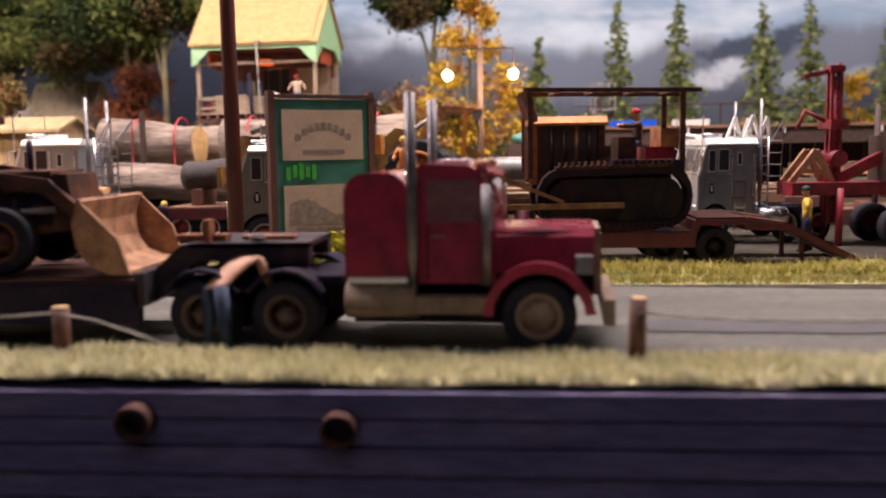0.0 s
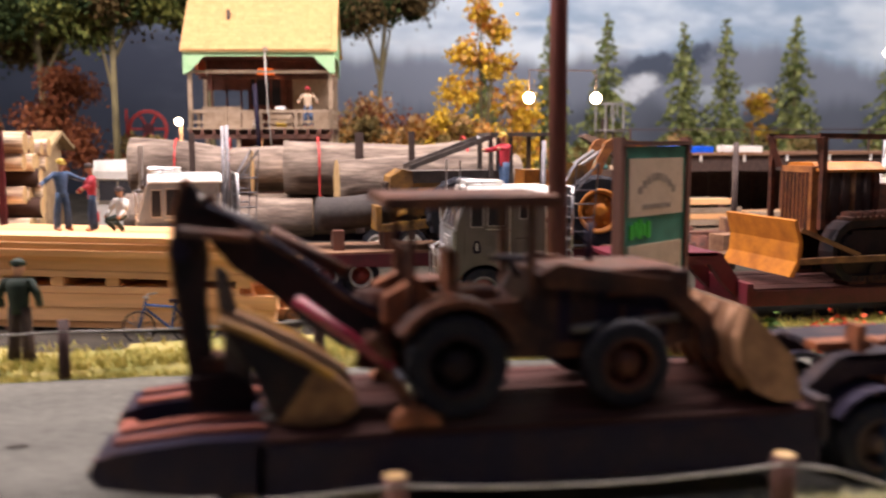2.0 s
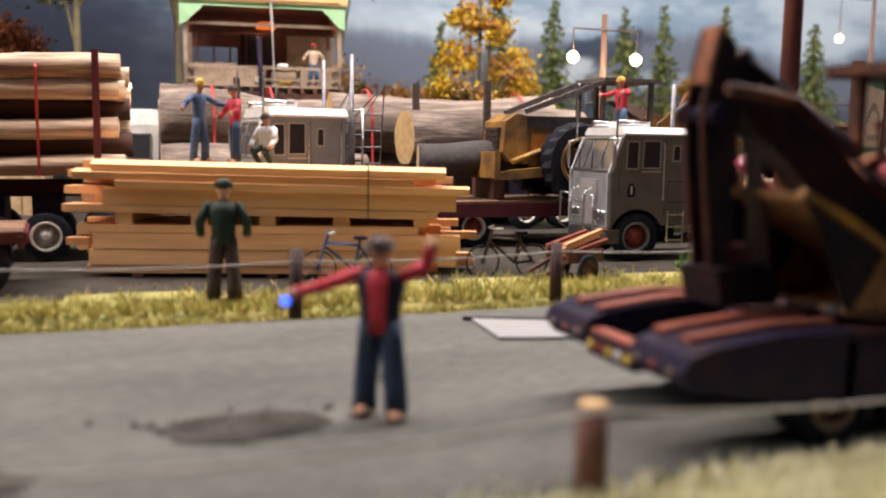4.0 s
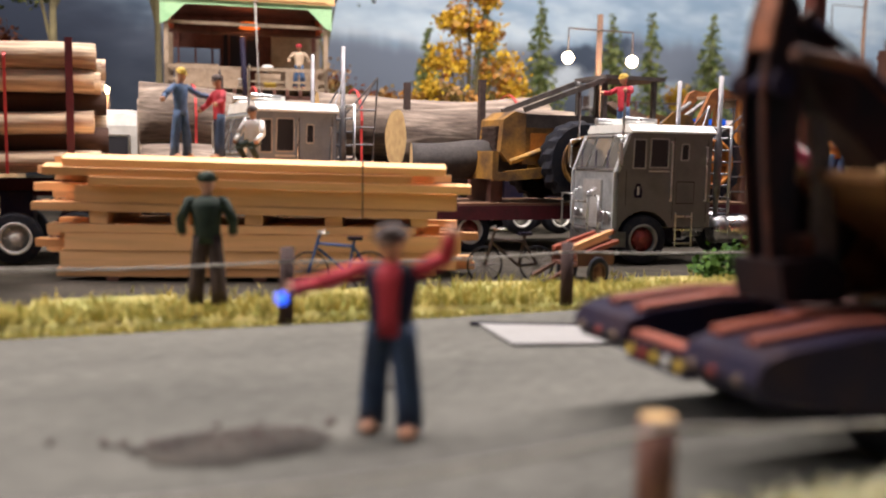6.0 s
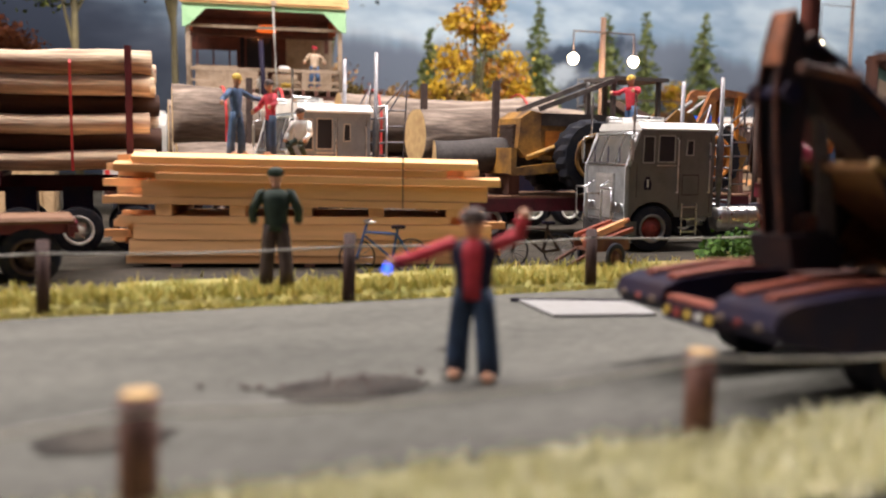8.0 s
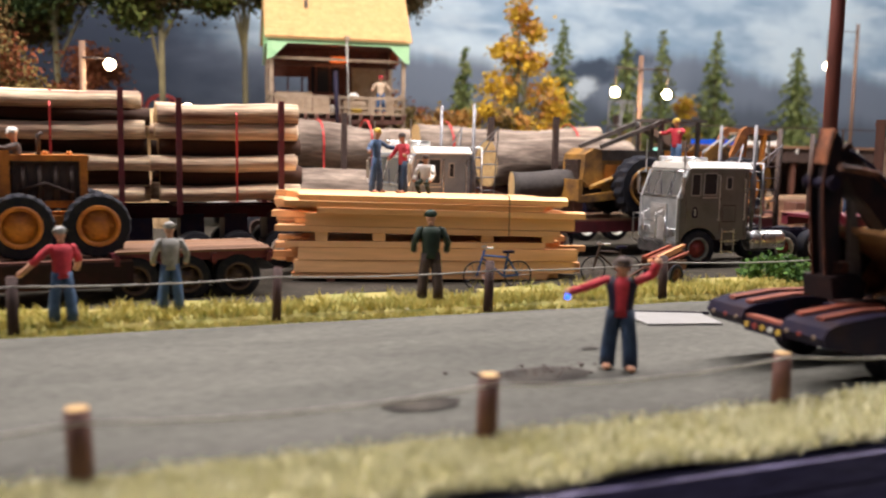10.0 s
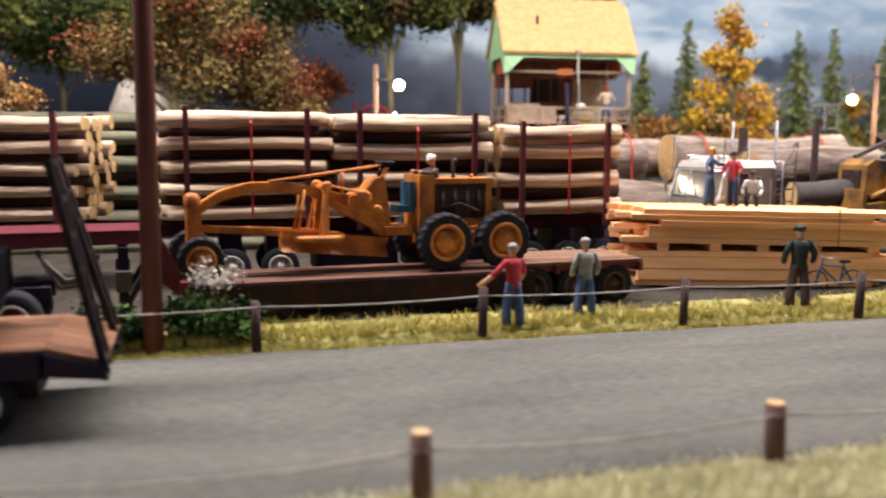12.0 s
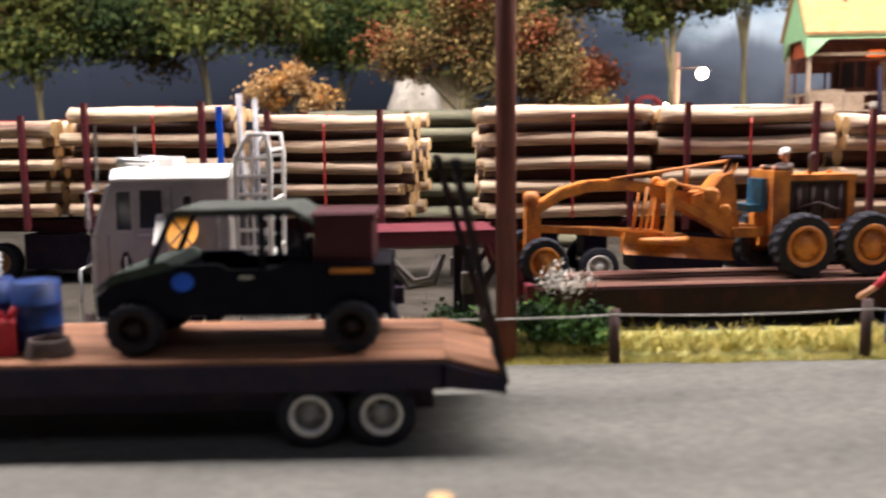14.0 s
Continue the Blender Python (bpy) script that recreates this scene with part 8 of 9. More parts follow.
# golden tree right of the house
leafy("golden_tree", -0.083, 1.80, ground_at(0, 1.8), 0.12, 0.005, [(-0.065, 0, 0.13, 0.05, 0.04, 0.03), (0.065, 0, 0.14, 0.055, 0.04, 0.03), (0.0, 0, 0.11, 0.05, 0.04, 0.03), (-0.075, 0, 0.19, 0.04, 0.03, 0.02), (0.075, 0, 0.20, 0.035, 0.03, 0.02), (-0.01, 0, 0.17, 0.05, 0.04, 0.03), (0.045, 0, 0.24, 0.045, 0.04, 0.025), (-0.045, 0, 0.25, 0.04, 0.03, 0.025), (0.015, 0, 0.30, 0.045, 0.03, 0.025), (-0.03, 0, 0.32, 0.035, 0.03, 0.02), (0.02, 0, 0.36, 0.03, 0.025, 0.02), (-0.008, 0, 0.395, 0.02, 0.02, 0.02)], 3, "tall model tree with golden yellow leaves", [L_GOLD, L_GOLD, L_GOLD, L_ORANGE], 6400, 0.0078)
leafy("bush", -0.24, 1.95, 0.02, 0.10, 0.004, [(-0.05, 0, 0.14, 0.06, 0.05, 0.06), (0.04, 0, 0.13, 0.06, 0.05, 0.05), (0.10, 0.02, 0.12, 0.05, 0.04, 0.05)], 5, "brown and orange autumn bushes beside the house", [L_TAN, L_OLIVE, L_ORANGE], 5200, 0.009, "bush")
leafy("bush", -0.29, 2.2, 0.02, 0.12, 0.004, [(-0.06, 0, 0.16, 0.06, 0.05, 0.06), (0.03, 0, 0.19, 0.05, 0.05, 0.05), (0.12, 0, 0.15, 0.06, 0.05, 0.05), (-0.02, 0, 0.10, 0.10, 0.05, 0.04)], 6, "tall thicket of brown and orange autumn brush", [L_TAN, L_ORANGE, L_OLIVE, L_RUST], 4200, 0.0085, "bush")
leafy("bush", -0.155, 1.78, 0.01, 0.08, 0.003, [(0.0, 0, 0.12, 0.035, 0.03, 0.05), (0.02, 0, 0.17, 0.03, 0.02, 0.03)], 8, "thin brown autumn bush", [L_TAN, L_OLIVE], 1600, 0.008, "bush")
leafy("small_tree", 0.965, 2.68, 0.05, 0.14, 0.006, [(0, 0, 0.22, 0.045, 0.04, 0.045), (0.01, 0, 0.14, 0.05, 0.04, 0.05)], 9, "small tree with orange leaves among conifers", [L_ORANGE, L_GOLD], 900, 0.012)
leafy("small_tree", 0.16, 2.2, 0.04, 0.08, 0.006, [(0, 0, 0.10, 0.06, 0.04, 0.05), (0.09, 0, 0.09, 0.05, 0.04, 0.04)], 11, "olive brown shrubs behind the yard", [L_OLIVE, L_CONIFER], 2600, 0.010)

for i, (x, y) in enumerate(((0.02, 2.3), (0.22, 2.5), (0.40, 2.45), (0.62, 2.5), (0.80, 2.42), (1.0, 2.5), (1.22, 2.45), (1.45, 2.5))):
    leafy("bush", x, y, 0.0, 0.07, 0.004, [(-0.04, 0, 0.10, 0.06, 0.04, 0.045), (0.05, 0, 0.09, 0.06, 0.04, 0.04), (0.0, 0, 0.14, 0.04, 0.03, 0.03)], 80 + i, "dull green and brown undergrowth before the backdrop", [L_CONIFER, L_OLIVE, L_TAN] if i % 2 else [L_CONIFER, L_OLIVE], 1600, 0.009, "bush")

# pines with bare trunks left of the house
for i, (x, y, h0, top, rr) in enumerate(((-0.96, 2.22, 0.432, 0.66, 0.15), (-0.775, 1.965, 0.405, 0.64, 0.12), (-0.245, 2.37, 0.46, 0.70, 0.12), (-0.60, 2.05, 0.425, 0.64, 0.115), (-1.15, 2.35, 0.36, 0.62, 0.15), (-1.46, 2.42, 0.36, 0.62, 0.17), (-1.72, 2.2, 0.36, 0.62, 0.18), (-2.05, 2.1, 0.34, 0.6, 0.17))):
    g = ground_at(x, y)
    kind = [L_PINE, L_PINELIGHT, L_PINELIGHT, L_PINEBROWN] if i != 2 else [L_PINEBROWN, L_PINEBROWN, L_PINE]
    leafy("pine_tree", x, y, g, h0 - 0.02, 0.0075, [(-0.3 * rr, 0, h0 + 0.02 - g, rr * 0.8, rr * 0.8, 0.055), (0.55 * rr, 0.02, h0 + 0.05 - g, rr * 0.7, rr * 0.6, 0.05), (-0.03, 0, h0 + 0.11 - g, rr * 0.9, rr * 0.7, 0.06), (0.03, 0, h0 + 0.19 - g, rr * 0.8, rr * 0.6, 0.06)], 60 + i, "tall pine with bare trunk and dark green crown", kind, 27000, 0.0095)
leafy("maple_tree", -0.93, 2.12, 0.03, 0.10, 0.006, [(0, 0, 0.13, 0.085, 0.06, 0.055), (-0.02, 0, 0.20, 0.075, 0.06, 0.05), (0.03, 0, 0.25, 0.05, 0.05, 0.035)], 15, "bushy model tree with rust-red leaves", L_RUST, 5500, 0.0075)
leafy("maple_tree", -1.06, 1.75, 0.02, 0.10, 0.006, [(0, 0, 0.14, 0.06, 0.05, 0.05), (0.02, 0, 0.20, 0.05, 0.05, 0.04)], 16, "dark red-brown autumn tree", [L_RUST, L_OLIVE], 3000, 0.0075)
leafy("oak_tree", -1.19, 1.62, 0.01, 0.20, 0.008, [(-0.11, 0, 0.275, 0.07, 0.05, 0.035), (0.0, 0, 0.30, 0.09, 0.06, 0.045), (0.10, 0, 0.28, 0.08, 0.05, 0.04), (0.02, 0, 0.35, 0.08, 0.05, 0.03), (0.06, 0, 0.235, 0.07, 0.05, 0.03), (0.15, 0, 0.235, 0.06, 0.05, 0.035), (0.17, 0, 0.19, 0.04, 0.04, 0.03)], 18, "spreading tree with olive and brown leaves", [L_OLIVE, L_OLIVE, L_OLIVE, L_PINEBROWN, L_RUST], 24000, 0.0056)
leafy("bush", -1.48, 1.66, 0.0, 0.16, 0.005, [(-0.03, 0, 0.22, 0.045, 0.04, 0.035), (0.03, 0, 0.215, 0.045, 0.04, 0.035), (0.0, 0, 0.25, 0.03, 0.03, 0.025)], 20, "bushy tan and orange shrub", [L_TAN, L_TAN, L_ORANGE], 4000, 0.0055, "bush")
leafy("bush", -0.46, 2.15, 0.02, 0.12, 0.005, [(0.12, 0, 0.14, 0.06, 0.04, 0.06), (-0.3, 0, 0.12, 0.06, 0.04, 0.06)], 22, "brown shrubs behind the house", [L_OLIVE, L_RUST], 4200, 0.009, "bush")

# low planting along the back verge
leafy("hedge", -1.188, 0.803, 0.0, 0.01, 0.002, [(-0.045, 0, 0.017, 0.028, 0.016, 0.015), (0.0, 0.004, 0.018, 0.03, 0.016, 0.016), (0.038, 0, 0.016, 0.022, 0.016, 0.014)], 31, "low dark green hedge beside the road", [L_GREEN, L_DARKGREEN, L_DARKGREEN], 4200, 0.004, "hedge")
leafy("bush", -1.158, 0.812, 0.004, 0.02, 0.001, [(0.005, 0, 0.042, 0.02, 0.012, 0.011), (-0.012, 0, 0.05, 0.016, 0.01, 0.01)], 32, "white blossoming twigs above the hedge", L_WHITE, 420, 0.0024, "bush")
leafy("bush", -0.155, 0.755, 0.004, 0.01, 0.001, [(0.0, 0, 0.022, 0.028, 0.014, 0.013), (0.035, 0, 0.016, 0.02, 0.012, 0.010)], 33, "yellow flowering bush under the notice board", [L_YELLOW, L_YELLOW, L_GREEN], 900, 0.0055, "bush")
leafy("bush", -0.095, 0.765, 0.002, 0.008, 0.001, [(0.0, 0, 0.012, 0.022, 0.012, 0.008)], 34, "low green bush by the verge", L_GREEN, 500, 0.005, "bush")
leafy("flower_bed", -0.03, 0.765, 0.002, 0.004, 0.001, [(0.0, 0, 0.006, 0.035, 0.012, 0.004)], 35, "bed of red and orange flowers by the verge", L_REDFLOWER, 500, 0.004, "flowers")
leafy("bush", -0.26, 0.815, 0.003, 0.008, 0.001, [(0.0, 0, 0.012, 0.04, 0.014, 0.009), (0.05, 0, 0.010, 0.03, 0.012, 0.008)], 36, "low green bush at the foot of the pole", L_GREEN, 700, 0.005, "bush")

# grass tufts on both verges
def tufts(name, count, spot, mats, label, h, seed):
    rnd = random.Random(seed)
    vs, fs = [], []
    for _ in range(count):
        x, y = spot(rnd)
        z = lay(x, y) - 0.001
        hh = h * rnd.uniform(0.5, 1.25)
        for _ in range(2):
            a = rnd.uniform(0, 6.28)
            w = 0.0009
            lean = Vector((rnd.gauss(0, 0.4), rnd.gauss(0, 0.4), 1)) * hh
            o = Vector((x + rnd.gauss(0, 0.0012), y + rnd.gauss(0, 0.0012), z))
            k = len(vs)
            s = Vector((math.cos(a) * w, math.sin(a) * w, 0))
            vs.extend([o - s, o + s, o + lean])
            fs.append((k, k + 1, k + 2))
    ob = new(name, cloud_mesh(name, vs, fs, mats))
    return tagged(ob, label, "grass", kind="stuff")


tufts("grass", 62000, lambda r: (r.uniform(-2.0, 1.0), min(0.496, max(0.4215, r.gauss(0.455, 0.024)))), L_STRAW, "pale straw-coloured static grass along the front edge", 0.0062, 1)
tufts("grass", 36000, lambda r: (r.uniform(-2.2, 1.2), 0.772 + abs(r.gauss(0, 0.035))), L_GRASS, "yellow-green static grass on the back verge", 0.0075, 2)
tufts("grass", 9000, lambda r: (r.uniform(-2.2, 1.2), r.gauss(0.775, 0.006)), L_STRAW, "pale grass fringe at the road's edge", 0.004, 3)
# ---- painted figures: each one plain moulded shape ----
def figure(label, at, yaw, shirt, legs, hat, arms=((0.05, 0.3, 0.95), (0.05, -0.3, 0.95)), pose_kind="stand", skin=M_SKIN, vest=None, group="painted figures", bare=False):
    """Faces +x. arms: the places of the left and right fist."""
    mats = [shirt, legs, hat, skin, vest or shirt]
    bm = BM()
    hip, neck = 0.86, 1.42
    lean = 0.0
    if pose_kind == "sit":
        hip, neck = 0.45, 1.0
        for s in (-1, 1):
            rod(bm, (0, s * 0.11, hip), (0.42, s * 0.14, hip + 0.02), 0.09, 0.08, 8, 1)
            rod(bm, (0.42, s * 0.14, hip + 0.02), (0.45, s * 0.14, 0.05), 0.075, 0.06, 8, 1)
    elif pose_kind == "bend":
        lean = 0.55
        neck = 1.2
        for s in (-1, 1):
            rod(bm, (0, s * 0.1, hip), (0.02, s * 0.15, 0.05), 0.1, 0.07, 8, 1)
    elif pose_kind == "kneel":
        hip, neck = 0.4, 0.9
        for s in (-1, 1):
            rod(bm, (0, s * 0.1, hip), (0.35, s * 0.15, 0.3), 0.09, 0.08, 8, 1)
            rod(bm, (0.35, s * 0.15, 0.3), (0.1, s * 0.15, 0.04), 0.075, 0.06, 8, 1)
    else:
        for s, f in ((-1, -0.04), (1, 0.05)):
            tube(bm, [(0, s * 0.075, hip + 0.06), (f * 0.3, s * 0.09, hip - 0.12), (f, s * 0.12, 0.46), (f - 0.01, s * 0.135, 0.26), (f - 0.02, s * 0.14, 0.05)], 0.098, 10, 1)
            ball(bm, (f + 0.06, s * 0.145, 0.055), 0.07, 3 if legs in (M_BLUE, M_NAVY) else 2, (1.8, 0.9, 0.8))
    sh = Vector((lean, 0, neck))
    rings = []
    for q, rx, ry in ((0.0, 0.115, 0.165), (0.2, 0.11, 0.155), (0.45, 0.118, 0.165), (0.75, 0.13, 0.20), (0.93, 0.105, 0.19), (1.0, 0.06, 0.08)):
        c = Vector((0, 0, hip - 0.04)).lerp(sh, q)
        rings.append([bm.verts.new(c + Vector((rx * math.cos(a), ry * math.sin(a), 0))) for a in [2 * math.pi * i / 14 for i in range(14)]])
    for a, b in zip(rings, rings[1:]):
        for i in range(14):
            f = bm.faces.new((a[i], a[(i + 1) % 14], b[(i + 1) % 14], b[i]))
            f.smooth = True
            f.material_index = 4 if 1 <= i <= 12 and vest else 0
    bm.faces.new(rings[0])
    bm.faces.new(rings[-1])
    head = sh + Vector((0.05 + lean * 0.25, 0, 0.17 - lean * 0.1))
    rod(bm, sh, head, 0.06, 0.06, 8, 3)
    ball(bm, head, 0.105, 3, (1, 0.9, 1.15))
    ball(bm, head + Vector((-0.01, 0, 0.06)), 0.115, 2, (1.05, 0.95, 0.75))
    rod(bm, head + Vector((0, 0, 0.045)), head + Vector((0.01, 0, 0.065)), 0.13, 0.12, 12, 2)
    for s, hand in zip((1, -1), arms):
        a = sh + Vector((0, s * 0.2, -0.06))
        h = Vector(hand)
        mid = (a + h) / 2 + Vector((-0.04, s * 0.06, -0.05))
        tube(bm, [a + Vector((0, -s * 0.05, 0.0)), a, a.lerp(mid, 0.5), mid], 0.065, 8, 0)
        tube(bm, [mid.lerp(a, 0.12), mid, mid.lerp(h, 0.5), h], 0.056, 8, 3 if bare else 0)
        ball(bm, h, 0.055, 3)
    ob = new("figurine", mesh_of("figurine", bm, mats))
    ob.matrix_basis = pose(*at, 0, 0, yaw)
    return tagged(ob, label, "figurine", group)


figure("painted figure in red shirt and black vest, arm raised", (-0.612, 0.5755, 0.0005), 240, M_FIGRED, M_NAVY, M_BROWN, ((0.1, 0.42, 1.68), (0.15, -0.66, 1.18)), vest=M_BLACK).scale = (1.15, 1.2, 1.0)
bm = BM()
ball(bm, (0, 0, 0), 0.0017)
M_BLUELED = glow("blue_signal_light", (0.02, 0.12, 1.0), 3.0)
wand = solo("signal_lamp", bm, M_BLUELED, "small blue signal light in the figure's hand", "lamp", (-0.6475, 0.5775, 0.0462))
figure("painted figure in dark green coat and hat, standing on the verge", (-0.646, 0.812, 0.004), 80, M_FIGGREEN, M_BROWN, M_FIGGREEN).scale = (1.15, 1.15, 1.1)
figure("painted figure in red shirt and jeans leaning on a fence post", (-0.928, 0.797, 0.003), 110, M_FIGRED, M_BLUE, M_FIGGREY, ((0.3, 0.62, 0.88), (0.15, -0.3, 0.95)), bare=True)
figure("painted figure in grey shirt and jeans beside the trailer", (-0.853, 0.822, 0.003), 95, M_FIGGREY, M_BLUE, M_FIGGREY)
ZT = STACK_TOP + 0.0042
figure("painted figure in blue overalls standing on the lumber stack", (-0.648, 0.962, ZT), -50, M_BLUE, M_BLUE, M_FIGYELLOW, ((0.3, 0.6, 1.2), (0.2, -0.7, 1.1))).scale = (0.8, 0.8, 0.92)
figure("painted figure in red jacket standing on the lumber stack", (-0.622, 0.958, ZT), 200, M_FIGRED, M_NAVY, M_BROWN, ((0.3, 0.45, 1.1), (0.3, -0.3, 1.0))).scale = (0.82, 0.82, 0.86)
figure("painted figure in white shirt crouching on the lumber stack", (-0.598, 0.958, ZT), 230, M_WHITE, M_FIGGREEN, M_BROWN, ((0.3, 0.25, 0.4), (0.3, -0.25, 0.4)), "kneel").scale = (0.85, 0.85, 0.8)
figure("painted figure in red shirt and yellow helmet on the skidder", (-0.225, 1.066, 0.103), 200, M_FIGRED, M_BLUE, M_FIGYELLOW, ((0.4, 0.35, 1.3), (0.45, -0.3, 1.25)))
figure("painted figure with white helmet seated on the grader", (-0.964, 0.918, 0.0892), 187, M_BROWN, M_BLUE, M_WHITE, ((0.4, 0.25, 0.9), (0.4, -0.25, 0.9)), "sit")
figure("painted figure bending over the red lorry's wheels", (-0.172, 0.494, 0.0), 55, M_SKIN, M_NAVY, M_BROWN, ((0.7, 0.25, 0.75), (0.7, -0.25, 0.75)), "bend").scale = (1.1, 1.35, 1.12)
figure("painted figure in yellow shirt beside the trailer ramp", (0.300, 0.958, 0.0), 160, M_FIGYELLOW, M_BLACK, M_FIGGREEN)
figure("painted figure in blue seated on the bulldozer", (0.118, 0.90, 0.0972), 184, M_BROWN, M_BLUE, M_FIGRED, ((0.4, 0.25, 0.9), (0.4, -0.25, 0.9)), "sit")
figure("painted figure in yellow shirt and jeans on the maroon trailer", (-0.113, 0.905, 0.064), 250, M_ORANGE, M_BLUE, M_FIGYELLOW, ((0.12, 0.24, 0.95), (0.3, -0.2, 1.1))).scale = (0.85, 0.85, 0.9)
figure("painted figure in teal shirt kneeling by the trailer", (-0.47, 1.17, 0.0), 200, mat("teal_shirt_paint", (0.02, 0.22, 0.28), 0.7), M_BLUE, M_FIGYELLOW, ((0.3, 0.25, 0.4), (0.3, -0.25, 0.4)), "kneel")
hp = HOUSE @ Vector((0.078, 0.012, 0.187))
figure("painted figure in white shirt and red cap on the cabin deck", hp, -95, M_CREAM, M_BLUE, M_FIGRED, ((0.05, 0.4, 1.05), (0.05, -0.4, 1.05)))
# ---- the far yard ----
def loading_dock():
    t = thing("loading_dock", "long raised plank dock with dark side beam on posts", "dock", (0, 0, 0))
    x0, x1, y0, y1, top = 0.095, 1.75, 1.48, 1.60, 0.143
    n = 8
    for i in range(n):
        w = (y1 - y0) / n
        bm = BM()
        box(bm, x0, x1, y0 + w * i + 0.0006, y0 + w * (i + 1) - 0.0006, top - 0.004, top + 0.0006 * (i % 2))
        part("deck_plank", bm, M_PLANK, t, k=1)
    bm = BM()
    box(bm, x0 + 0.01, x1, y0 + 0.004, y0 + 0.009, top - 0.03, top - 0.0045)
    part("side_beam", bm, M_BROWN, t, k=1)
    bm = BM()
    prism(bm, [(x0 - 0.10, top + 0.026), (x0 - 0.09, top + 0.03), (x0 + 0.02, top - 0.006), (x0 + 0.02, top - 0.03), (x0 - 0.03, top - 0.012)], "y", y0 - 0.012, y0 + 0.012)
    part("loading_chute", bm, M_BROWN, t, k=1)
    for i in range(22):
        x = x0 + 0.03 + i * 0.075
        bm = BM()
        box(bm, x - 0.0015, x + 0.0015, y0 + 0.001, y0 + 0.0038, top - 0.014, top - 0.004)
        part("stake_pocket", bm, M_WHITE, t, k=1)
        if i % 3 == 0:
            for y in (y0 + 0.012, y1 - 0.01):
                bm = BM()
                beam(bm, (x, y, -0.01), (x, y, top - 0.005), 0.008, 0.008)
                part("post", bm, M_DARKWOOD, t, k=1)
            bm = BM()
            beam(bm, (x, y1 - 0.004, top), (x, y1 - 0.004, top + 0.04), 0.003, 0.003)
            part("rail_post", bm, M_BROWN, t, k=1)
    # dark boards added behind the posts in place of the dock's shaded hollow
    n = 40
    for i in range(n):
        w = (x1 - x0 - 0.05) / n
        bm = BM()
        box(bm, x0 + 0.05 + w * i + 0.0008, x0 + 0.05 + w * (i + 1) - 0.0008, y1 - 0.014, y1 - 0.010, -0.01, top - 0.006)
        part("back_board", bm, M_BROWN, t, k=1)
    bm = BM()
    beam(bm, (x0, y1 - 0.004, top + 0.038), (x1, y1 - 0.004, top + 0.038), 0.002, 0.002)
    part("rail", bm, M_BROWN, t, k=1)
    return t


loading_dock()
# pale boards leaning on the front of the dock
rnd = random.Random(77)
for k2 in range(7):
    bm = BM()
    hh = rnd.uniform(0.112, 0.128)
    prism(bm, [(1.405, 0.0), (1.409, 0.0), (1.478, hh), (1.474, hh)], "x", 0.044 + 0.0115 * k2, 0.044 + 0.0115 * k2 + rnd.uniform(0.008, 0.0105))
    solo("board", bm, M_LUMBER if k2 % 3 else M_WEATHERED, "pale sawn board leaning on the dock", "board", group="leaning boards", bevel=0.0006)
tank_stand = thing("tank", "grey cylindrical tank on a low dark cradle in the yard", "tank", (0.0, 1.2, 0.0))
bm = BM()
lathe(bm, [(0.0, -0.032), (0.012, -0.031), (0.0155, -0.026), (0.0155, 0.026), (0.012, 0.031), (0.0, 0.032)], "x", 18, 0, (0, 0, 0.085))
part("drum_shell", bm, M_RIMGREY, tank_stand, "pale grey shell", k=1)
for x in (-0.02, 0.02):
    bm = BM()
    prism(bm, [(-0.016, 0.0), (0.016, 0.0), (0.013, 0.082), (0.008, 0.073), (-0.008, 0.073), (-0.013, 0.082)], "x", x - 0.003, x + 0.003)
    part("cradle", bm, M_DARKWOOD, tank_stand, k=1)
# a small turquoise bundle on a stack of dark beams before the dock
for z in (0.0, 0.03, 0.06, 0.09):
    bm = BM()
    box(bm, -0.026, 0.026, -0.014, 0.014, z + 0.0005, z + 0.0285)
    solo("beam_stack", bm, M_BROWN, "dark squared beams stacked before the dock", "beams", (0.012, 1.45, 0.0), 4, "stacked beams", bevel=0.001)
bm = BM()
ball(bm, (0, 0, 0.009), 0.012, 0, (1.3, 1.0, 0.85))
ball(bm, (0.013, 0.002, 0.007), 0.009, 0, (1.2, 1.0, 0.8))
for v in bm.verts:
    v.co += Vector((math.sin(v.co.z * 400), math.sin(v.co.x * 370), math.sin(v.co.y * 300 + v.co.x * 250))) * 0.0012
solo("bundle", bm, M_TURQUOISE, "small turquoise wrapped bundle on stacked beams", "bundle", (0.008, 1.45, 0.1172))
# tarpaulins and boards lying on the dock
for x, w, m, lab in ((0.19, 0.07, M_BLUEPLASTIC, "folded blue tarpaulin on the dock"), (0.285, 0.05, M_WHITE, "white sacks on the dock"), (0.78, 0.09, M_FIGRED, "red folded tarpaulin on the dock"), (1.05, 0.07, M_FIGYELLOW, "yellow crates on the dock")):
    bm = BM()
    box(bm, x - w / 2, x + w / 2, 1.49, 1.55, 0.1435, 0.153)
    for v in bm.verts:
        v.co.z += 0.004 * noise.noise(v.co * 40)
    solo("tarpaulin", bm, m, lab, "tarpaulin", bevel=0.003)
# stacked sleepers and beams under and before the dock
rnd = random.Random(41)
